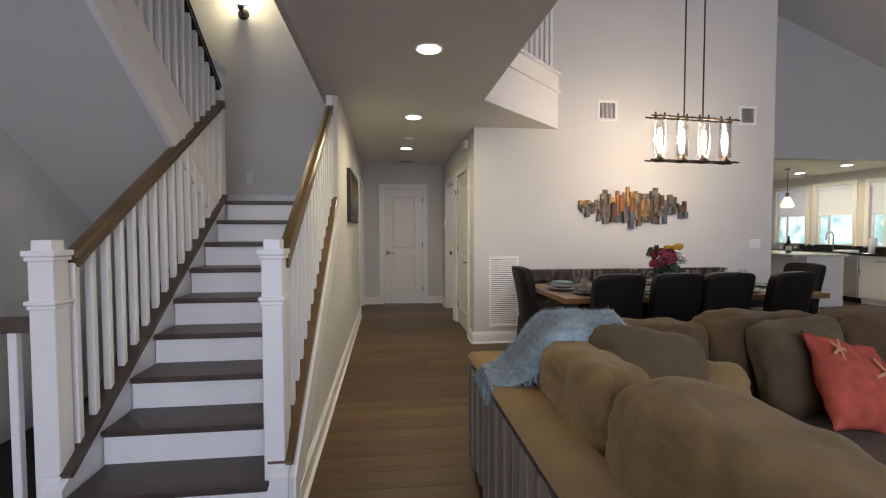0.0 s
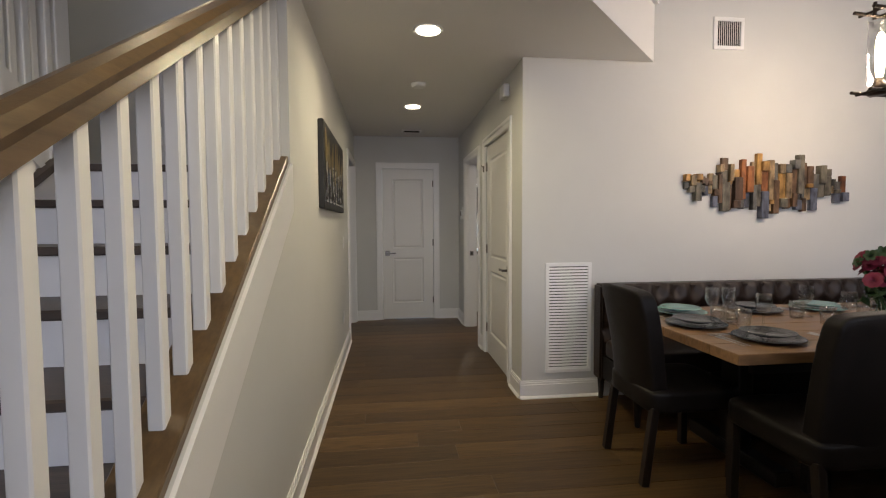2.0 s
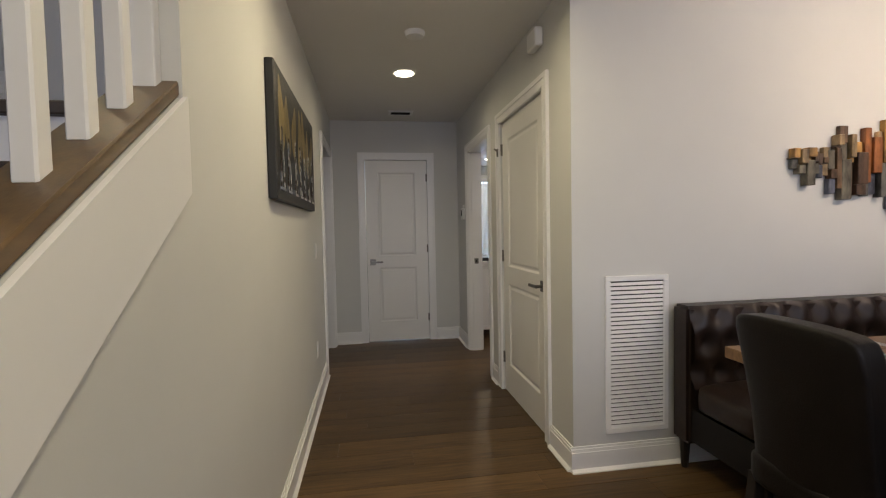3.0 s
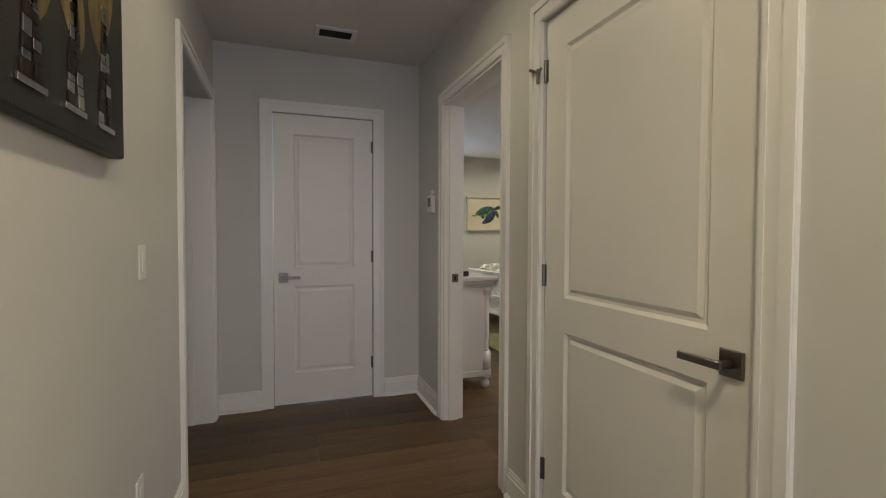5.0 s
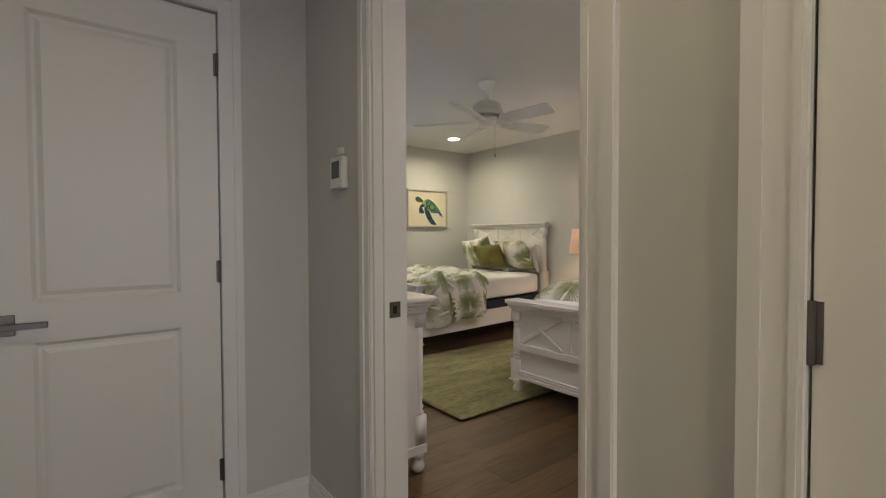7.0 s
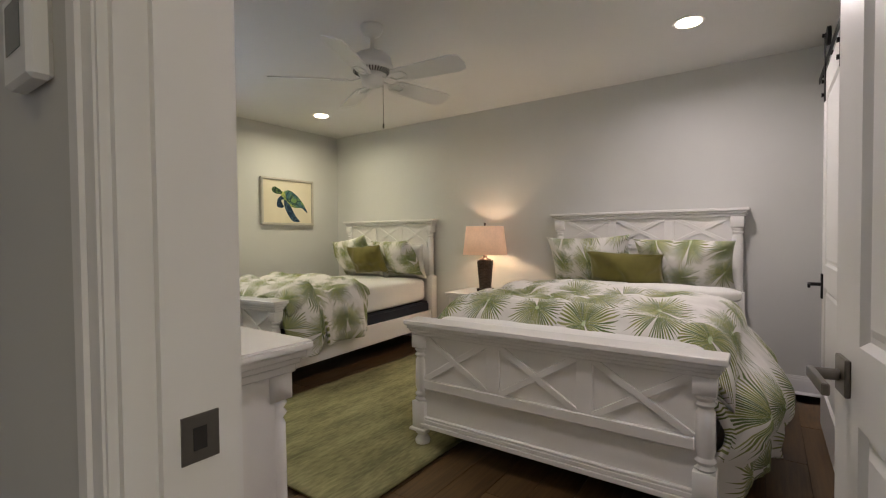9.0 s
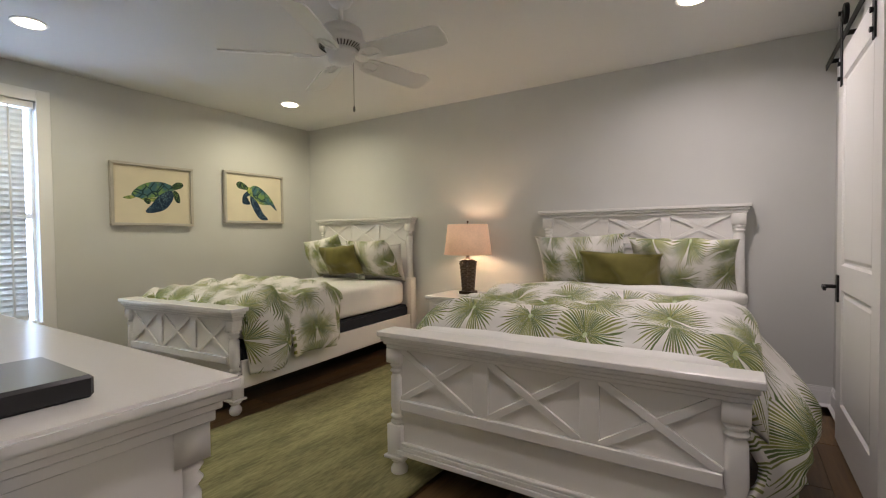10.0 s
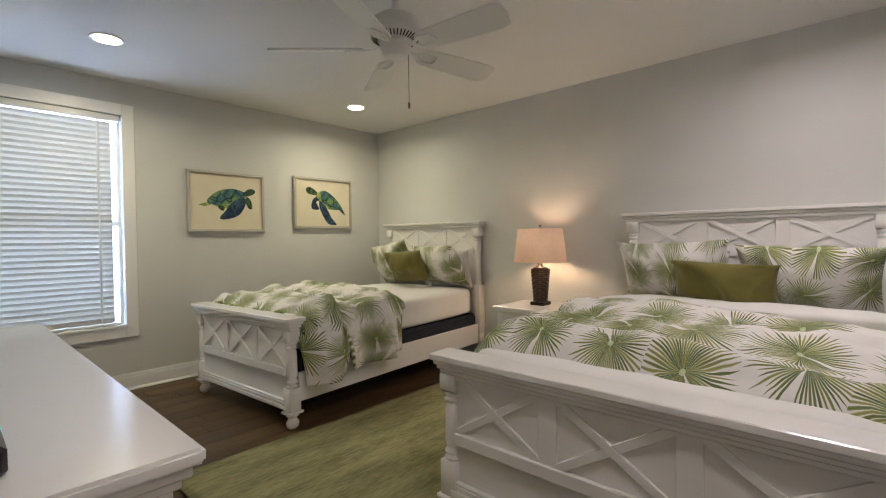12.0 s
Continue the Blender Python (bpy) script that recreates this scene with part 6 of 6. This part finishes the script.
for k in range(16):
    z = 0.03 + k * 0.0175
    r = 0.052 + 0.022 * (k / 15)
    n = 14
    ring = [[(r + 0.004 * (1 if (i + k) % 2 else -1)) * c for c in (math.cos(6.283 * i / n), math.sin(6.283 * i / n))] for i in range(n)]
    for (ax, ay), (bx, by) in zip(ring, ring[1:] + ring[:1]):
        beam(bm, (ax, ay, z + 0.009), (bx, by, z + 0.009), 0.013, 0.0165)
part("wicker_body", finish(bm), M_WICKER, tl, "woven dark wicker body")
part("base_block", B((-0.065, 0.065, -0.065, 0.065, 0.0, 0.03), bevel=0.004), M_BRONZE, tl)
bm = bmesh.new()
lathe(bm, [(0.07, 0.315), (0.05, 0.325), (0.022, 0.335), (0.014, 0.39), (0.006, 0.40), (0.005, 0.67), (0.012, 0.675), (0.009, 0.69)])
part("neck", finish(bm), M_BRONZE, tl, "", True)
bm = bmesh.new()
lathe(bm, [(0.225, 0.37), (0.19, 0.655), (0.187, 0.655), (0.222, 0.37)], seg=36, shell=True)
sh = part("shade", bm, M_SHADE, tl, "linen drum shade, lit from inside", True)
bm = bmesh.new()
lathe(bm, [(0.012, 0.40), (0.03, 0.46), (0.028, 0.49), (0.008, 0.52)], 0.04, 0)
part("bulb", finish(bm), M_BULB, tl, "glowing bulb", True)
lamp("table_lamp_bulb", "POINT", pose(4.74, 9.325, NZ + 0.48), 9.5, (1.0, 0.70, 0.48), radius=0.03)

drs = thing("dresser", "long white dresser with moulded top and bun feet", "dresser")
DX0, DX1, DY0, DY1, DZ = 1.04, 1.475, 8.05, 9.60, 0.911
part("top", B((DX0, DX1 + 0.045, DY0 - 0.04, DY1 + 0.04, DZ - 0.026, DZ), bevel=0.006, seg=2), M_WHITE, drs)
part("crown", B((DX0, DX1 + 0.030, DY0 - 0.027, DY1 + 0.027, DZ - 0.045, DZ - 0.0265), (DX0, DX1 + 0.018, DY0 - 0.016, DY1 + 0.016, DZ - 0.062, DZ - 0.0455), (DX0, DX1 + 0.008, DY0 - 0.007, DY1 + 0.007, DZ - 0.085, DZ - 0.0625), bevel=0.003), M_WHITE, drs, "stepped moulding under the top")
part("body", B((DX0, DX1 - 0.05, DY0 + 0.05, DY1 - 0.05, 0.10, DZ - 0.086), (DX0, DX1 - 0.055, DY0 + 0.004, DY0 + 0.049, 0.10, DZ - 0.086), (DX0, DX1 - 0.055, DY1 - 0.049, DY1 - 0.004, 0.10, DZ - 0.086)), M_WHITE, drs)
part("plinth", B((DX0, DX1 + 0.004, DY0, DY1, 0.10, 0.15), bevel=0.004), M_WHITE, drs)
for y in (DY0 + 0.035, DY1 - 0.035):
    bm = bmesh.new()
    turned(bm, DX1 - 0.035, y, 0.15, DZ - 0.086, 0.034)
    part("column", finish(bm), M_WHITE, drs, "turned corner column", True)
    for lx in (DX0 + 0.05, DX1 - 0.035):
        bm = bmesh.new()
        foot(bm, lx, y, 0.10, 0.036)
        part("foot", finish(bm), M_WHITE, drs, "bun foot", True)
for r in range(3):
    for c in range(2):
        y0 = DY0 + 0.09 + c * 0.69
        z0 = 0.17 + r * 0.215
        dwr = part("drawer", B((DX1 - 0.049, DX1 - 0.03, y0, y0 + 0.67, z0, z0 + 0.20), bevel=0.004), M_WHITE, drs)
        bm = bmesh.new()
        for ky in (0.15, 0.52):
            bmesh.ops.create_uvsphere(bm, u_segments=10, v_segments=8, radius=0.015, matrix=pose(DX1 - 0.016, y0 + ky, z0 + 0.1))
        part("knob", bm, M_METAL, dwr, "nickel knobs", True)
cb = thing("cable_box", "small black media box with a green light on the dresser", "media box", pose(1.225, 8.24, DZ))
part("case", B((-0.085, 0.085, -0.12, 0.12, 0.0, 0.04), bevel=0.006), mat("black_plastic", (0.012, 0.012, 0.014), 0.3), cb)
part("indicator", B((0.0852, 0.0858, -0.03, 0.03, 0.028, 0.032)), mat("green_led", (0.05, 0.5, 0.4), 0.5, emit=(0.1, 0.8, 0.6), power=1.0), cb, "green light")
rem = thing("remote_control", "black remote control on the dresser", "remote control", pose(1.20, 8.62, DZ, 0, 0, 14))
part("case", B((-0.024, 0.024, -0.09, 0.09, 0, 0.018), bevel=0.005), M_BLACK, rem)
tv = thing("television", "flat black television on a wall arm above the dresser", "television", pose(1.20, 8.92, 1.58, 0, 6, 0))
part("screen", B((-0.02, 0.02, -0.52, 0.52, -0.29, 0.30), bevel=0.006), M_BLACK, tv)
part("wall_arm", B((-0.16, -0.021, -0.04, 0.04, -0.05, 0.05)), M_BLACK, tv)

bfan = thing("ceiling_fan", "white five-blade ceiling fan with pull chain", "ceiling fan", pose(2.87, 9.07, 0))
bm = bmesh.new()
lathe(bm, [(0.07, CE), (0.072, CE - 0.02), (0.055, CE - 0.055), (0.03, CE - 0.07), (0.014, CE - 0.075), (0.014, CE - 0.150), (0.032, CE - 0.152), (0.034, CE - 0.175)])
part("canopy", finish(bm), M_TRIM, bfan, "", True)
bm = bmesh.new()
lathe(bm, [(0.036, 2.376), (0.09, 2.370), (0.118, 2.350), (0.126, 2.315), (0.122, 2.300), (0.135, 2.295), (0.125, 2.26), (0.085, 2.24)], seg=36)
part("motor", finish(bm), M_TRIM, bfan, "", True)
bm = bmesh.new()
for i in range(40):
    a = 6.283 * i / 40
    beam(bm, (0.092 * math.cos(a), 0.092 * math.sin(a), 2.2415), (0.124 * math.cos(a), 0.124 * math.sin(a), 2.2585), 0.006, 0.002)
part("cooling_slot", finish(bm), M_DARKSLOT, bfan, "ring of dark cooling slots")
bm = bmesh.new()
lathe(bm, [(0.085, 2.239), (0.078, 2.215), (0.07, 2.178), (0.045, 2.166), (0.008, 2.16)], seg=28)
part("switch_housing", finish(bm), M_TRIM, bfan, "", True)
blade_bm = bmesh.new()
pts = [(0.16, -0.050), (0.20, -0.062), (0.40, -0.072), (0.60, -0.076), (0.640, -0.060), (0.652, 0.0), (0.640, 0.060), (0.60, 0.076), (0.40, 0.072), (0.20, 0.062), (0.16, 0.050)]
prism(blade_bm, pts, "z", -0.004, 0.004)
blade_me = to_mesh("blade", finish(blade_bm), M_TRIM)
br = bmesh.new()
for pa, pb in (((0.075, 0, 0.012), (0.12, 0, -0.004)), ((0.12, 0, -0.004), (0.17, -0.035, -0.008)), ((0.12, 0, -0.004), (0.17, 0.035, -0.008)), ((0.17, -0.035, -0.008), (0.24, -0.03, -0.008)), ((0.17, 0.035, -0.008), (0.24, 0.03, -0.008)), ((0.24, -0.03, -0.008), (0.255, 0.0, -0.008)), ((0.24, 0.03, -0.008), (0.255, 0.0, -0.008))):
    beam(br, pa, pb, 0.016, 0.006)
br_me = to_mesh("blade_arm", finish(br), M_TRIM)
for k in range(5):
    mm = pose(0, 0, 2.205, 0, 0, -83 + 72 * k) @ pose(0, 0, 0, -17, 0, 0)
    for nm, me in (("blade", blade_me), ("blade_arm", br_me)):
        o = new(nm, me)
        o.parent = bfan
        o.matrix_basis = mm
bm = bmesh.new()
tube(bm, (0.045, -0.05, 2.18), (0.045, -0.05, 1.93), 0.0016, 6)
lathe(bm, [(0.003, 1.90), (0.006, 1.905), (0.006, 1.925), (0.002, 1.935)], 0.045, -0.05, 8)
part("pull_chain", finish(bm), M_METAL, bfan)


def wash(parent, name, pts, material, lift):
    """A painted patch: a smooth closed outline through a few points of the drawing, laid on the paper."""
    n, loop = len(pts), []
    for i in range(n):
        a, b, c, d = (Vector(pts[(i + k) % n]) for k in (-1, 0, 1, 2))
        for k in range(6):
            t = k / 6
            loop.append(0.5 * (2 * b + (c - a) * t + (2 * a - 5 * b + 4 * c - d) * t * t + (3 * b - a - 3 * c + d) * t ** 3))
    bm = bmesh.new()
    prism(bm, [(p.x, p.y) for p in loop], "y", -0.0228 - lift, -0.0222)
    bmesh.ops.triangulate(bm, faces=[f for f in bm.faces if len(f.verts) > 4])
    part(name, finish(bm), material, parent)


TURTLES = {
    1: (("painted_belly", M_T3, 0.0002, ((-0.17, -0.01), (-0.08, -0.02), (0.02, -0.02), (0.09, 0.01), (0.05, -0.055), (-0.03, -0.058), (-0.10, -0.045))),
        ("painted_tail", M_T3, 0.0003, ((-0.26, -0.035), (-0.20, -0.012), (-0.15, -0.02), (-0.20, -0.045))),
        ("painted_flipper", M_T4, 0.0003, ((-0.08, -0.03), (-0.03, -0.045), (-0.045, -0.085), (-0.085, -0.06))),
        ("painted_shell", M_T2, 0.0006, ((-0.19, -0.005), (-0.14, 0.065), (-0.05, 0.115), (0.06, 0.13), (0.16, 0.105), (0.185, 0.07), (0.10, 0.0), (-0.02, -0.022), (-0.11, -0.03))),
        ("painted_flipper", M_T4, 0.0007, ((0.18, 0.06), (0.225, 0.03), (0.238, -0.05), (0.205, -0.055), (0.175, 0.005))),
        ("painted_head", M_T4, 0.0008, ((0.165, 0.10), (0.20, 0.135), (0.25, 0.14), (0.272, 0.115), (0.245, 0.085), (0.18, 0.065))),
        ("painted_flipper", M_T1, 0.0010, ((0.155, 0.055), (0.172, -0.02), (0.10, -0.125), (-0.02, -0.165), (-0.075, -0.15), (-0.01, -0.07), (0.055, 0.01)))),
    -1: (("painted_belly", M_T3, 0.0002, ((-0.06, 0.08), (0.0, 0.03), (0.10, -0.03), (0.20, -0.06), (0.08, -0.065), (-0.02, -0.02), (-0.075, 0.035))),
         ("painted_flipper", M_T1, 0.0003, ((-0.085, 0.075), (-0.145, 0.03), (-0.155, -0.06), (-0.085, -0.075), (-0.06, -0.055), (-0.115, -0.03), (-0.10, 0.015), (-0.06, 0.035))),
         ("painted_tail", M_T1, 0.0003, ((0.20, -0.05), (0.25, -0.06), (0.285, -0.125), (0.225, -0.085))),
         ("painted_shell", M_T2, 0.0006, ((-0.05, 0.125), (0.03, 0.14), (0.14, 0.075), (0.225, -0.015), (0.24, -0.06), (0.13, -0.06), (0.0, 0.0), (-0.05, 0.07))),
         ("painted_neck", M_T3, 0.0007, ((-0.115, 0.12), (-0.05, 0.11), (-0.03, 0.03), (-0.09, 0.065))),
         ("painted_head", M_T4, 0.0008, ((-0.225, 0.145), (-0.18, 0.175), (-0.10, 0.135), (-0.09, 0.095), (-0.15, 0.09), (-0.205, 0.105))),
         ("painted_flipper", M_T1, 0.0010, ((-0.05, 0.025), (0.03, -0.045), (0.10, -0.16), (0.165, -0.235), (0.07, -0.235), (0.0, -0.16), (-0.055, -0.05)))),
}
for cx, cz, w, h, fl_ in ((3.125, 1.600, 0.720, 0.568, 1), (4.190, 1.640, 0.745, 0.562, -1)):
    p = thing("framed_print", "pale silver-framed watercolour of a sea turtle", "framed picture", pose(cx, BY1, cz), group="turtle pictures")
    f = 0.026
    part("frame", B((-w / 2, w / 2, -0.042, -0.001, -h / 2, -h / 2 + f), (-w / 2, w / 2, -0.042, -0.001, h / 2 - f, h / 2), (-w / 2, -w / 2 + f, -0.042, -0.001, -h / 2 + f, h / 2 - f), (w / 2 - f, w / 2, -0.042, -0.001, -h / 2 + f, h / 2 - f), bevel=0.003), M_FRAME, p, "pale silver frame")
    pa = part("paper", B((-w / 2 + f, w / 2 - f, -0.022, -0.004, -h / 2 + f, h / 2 - f)), M_PAPER, p, "cream paper with turtle")
    for nm, mt, lift, pts in TURTLES[fl_]:
        wash(pa, nm, pts, mt, lift)

win = thing("window_1", "white-cased bedroom window with closed slatted blind", "window", kind="structure")
c = 0.09
part("window_frame", B((WX0 - c, WX0, BY1 - 0.018, BY1, WZ0 - c, WZ1 + c), (WX1, WX1 + c, BY1 - 0.018, BY1, WZ0 - c, WZ1 + c), (WX0, WX1, BY1 - 0.018, BY1, WZ1, WZ1 + c), (WX0, WX1, BY1 - 0.018, BY1, WZ0 - c, WZ0), bevel=0.003), M_TRIM, win)
part("window_sill", B((WX0 - 0.012, WX1 + 0.012, BY1 - 0.03, BY1 + 0.09, WZ0 - 0.002, WZ0 + 0.016), bevel=0.003), M_TRIM, win)
part("sash", B((WX0, WX0 + 0.04, BY1 + 0.07, BY1 + 0.10, WZ0, WZ1), (WX1 - 0.022, WX1, BY1 + 0.07, BY1 + 0.10, WZ0, WZ1), (WX0 + 0.04, WX1 - 0.022, BY1 + 0.07, BY1 + 0.10, WZ1 - 0.04, WZ1), (WX0 + 0.04, WX1 - 0.022, BY1 + 0.07, BY1 + 0.10, 1.36, 1.40)), M_TRIM, win)
pn = part("pane", B((WX0 + 0.04, WX1 - 0.022, BY1 + 0.083, BY1 + 0.087, WZ0, WZ1 - 0.04)), M_PANE, win)
pn.visible_shadow = False
bl = thing("window_blind", "white slatted blind, lowered and half closed", "window blind")
part("head_rail", B((WX0 + 0.005, WX1 - 0.01, BY1 + 0.005, BY1 + 0.055, WZ1 - 0.055, WZ1 - 0.002), bevel=0.004), M_TRIM, bl)
sb = bmesh.new()
prism(sb, [(-0.026, -0.0015), (0.0, 0.002), (0.026, -0.0015), (0.026, 0.0), (0.0, 0.0035), (-0.026, 0.0)], "x", WX0 + 0.012, WX1 - 0.068)
slat_me = to_mesh("slat", finish(sb), M_BLIND)
for k in range(37):
    o = new("slat", slat_me)
    o.parent = bl
    o.matrix_basis = pose(0, BY1 + 0.03, WZ0 + 0.06 + k * 0.0442, -63, 0, 0)
part("bottom_rail", B((WX0 + 0.012, WX1 - 0.03, BY1 + 0.005, BY1 + 0.055, WZ0 + 0.018, WZ0 + 0.035), bevel=0.003), M_TRIM, bl)
for lx in (WX0 + 0.15, WX1 - 0.16):
    part("ladder_tape", B((lx - 0.006, lx + 0.006, BY1 + 0.001, BY1 + 0.003, WZ0 + 0.03, WZ1 - 0.05)), M_BLIND, bl)
M_OUTB = mat("outside_bright", (0.6, 0.6, 0.6), 1.0, emit=(0.60, 0.78, 1.0), power=3.5)
solo("backdrop", B((0.2, 4.2, 13.0, 13.02, -0.5, 4.0)), M_OUTB, "bright daylight outside the bedroom window", "backdrop", kind="structure")

barn = thing("barn_door", "white sliding barn door on a black iron track", "sliding door")
BDX1 = 4.36
part("door_leaf", slab(0.95, 2.14, 0.038), M_DOOR, barn).matrix_basis = pose(BDX1, BY0 + 0.078, 0.015, 0, 0, 180)
part("track", B((2.2, BX1 - 0.01, BY0 + 0.052, BY0 + 0.060, 2.27, 2.31), bevel=0.002), M_BLACK, barn, "flat black track")
for hx in (BDX1 - 0.10, BDX1 - 0.82):
    part("hanger_strap", B((hx - 0.022, hx + 0.022, BY0 + 0.079, BY0 + 0.086, 1.98, 2.38), bevel=0.002), M_BLACK, barn)
    bm = bmesh.new()
    bmesh.ops.create_cone(bm, cap_ends=True, segments=24, radius1=0.055, radius2=0.055, depth=0.02, matrix=pose(hx, BY0 + 0.068, 2.365, 90))
    part("wheel", finish(bm, 0.003), M_BLACK, barn)
    bm = bmesh.new()
    for z in (2.02, 2.10, 2.37):
        bmesh.ops.create_cone(bm, cap_ends=True, segments=8, radius1=0.013, radius2=0.011, depth=0.012, matrix=pose(hx, BY0 + 0.092, z, 90))
    part("bolt", finish(bm), M_BLACK, barn)
for hx in (2.4, 3.4, 4.35, 4.85):
    bm = bmesh.new()
    tube(bm, (hx, BY0, 2.29), (hx, BY0 + 0.055, 2.29), 0.014)
    part("standoff", finish(bm), M_BLACK, barn)
bm = bmesh.new()
box(bm, BDX1 - 0.085, BDX1 - 0.035, BY0 + 0.0785, BY0 + 0.088, 0.80, 0.95)
tube(bm, (BDX1 - 0.06, BY0 + 0.088, 0.885), (BDX1 - 0.06, BY0 + 0.15, 0.885), 0.011)
beam(bm, (BDX1 - 0.06, BY0 + 0.145, 0.885), (BDX1 - 0.16, BY0 + 0.15, 0.88), 0.014, 0.022)
part("door_pull", finish(bm, 0.002), M_BLACK, barn, "black iron lever pull")

rug = thing("area_rug", "sage green low-pile rug under the beds", "rug")
bm = bmesh.new()
nx, ny = 60, 40
g = [[bm.verts.new((2.02 + 2.42 * i / nx + 0.004 * noise.noise(Vector((j * 0.7, 0, 5))) * (i in (0, nx)), 8.42 + 1.46 * j / ny + 0.004 * noise.noise(Vector((i * 0.7, 3, 0))) * (j in (0, ny)), 0.011 + 0.002 * noise.noise(Vector((i * 0.5, j * 0.5, 0))))) for i in range(nx + 1)] for j in range(ny + 1)]
for j in range(ny):
    for i in range(nx):
        bm.faces.new((g[j][i], g[j][i + 1], g[j + 1][i + 1], g[j + 1][i]))
rp = part("rug_body", finish(bm), M_RUG, rug, "", True)
rs = rp.modifiers.new("thickness", "SOLIDIFY")
rs.thickness, rs.offset = 0.012, -1.0

# ---- floor planks, last ----
PWID = 0.178
plank_bm = bmesh.new()
box(plank_bm, 0, 1, 0.0008, PWID - 0.0008, -0.006, 0)
plank_me = to_mesh("plank", finish(plank_bm, 0.0012), M_PLANK)
floor_ob = bpy.data.objects["floor"]
rng = random.Random(21)
rest = bmesh.new()
count = 0


def lay(x0, x1, y0, y1):
    global count
    r = 0
    y = y0
    while y < y1 - 0.01:
        x = x0 - rng.uniform(0, 1.3)
        while x < x1:
            l = rng.choice((1.2, 1.5, 1.83, 1.83))
            a, b = max(x, x0), min(x + l, x1)
            if b - a > 0.02:
                near = count < 300 and (b < 3.6 and a > -0.8 and y > 1.2 or y > 6.3)
                if near:
                    o = new("plank", plank_me)
                    o.parent = floor_ob
                    o.location = (a + 0.0006, y, 0)
                    o.scale = (b - a - 0.0012, 1, 1)
                    count += 1
                else:
                    box(rest, a + 0.0006, b - 0.0006, y + 0.0008, y + PWID - 0.0008, -0.006, 0)
            x += l
        y += PWID


lay(HL - 0.25, HR + 0.13, 5.1 + PWID * 0, 8.15)
lay(BX0, BX1, BY0, BY1)
lay(-0.60, 9.0, 5.1 - 18 * PWID, 5.1)
lay(-2.55, 9.0, 5.1 - 52 * PWID, 5.1 - 18 * PWID)
lay(4.77, 9.0, 5.1, 10.1)
lay(-2.98, HL - 0.26, 6.3, 8.9)
o = part("plank_field", finish(rest), M_PLANK, floor_ob)
o["kind"] = "stuff"
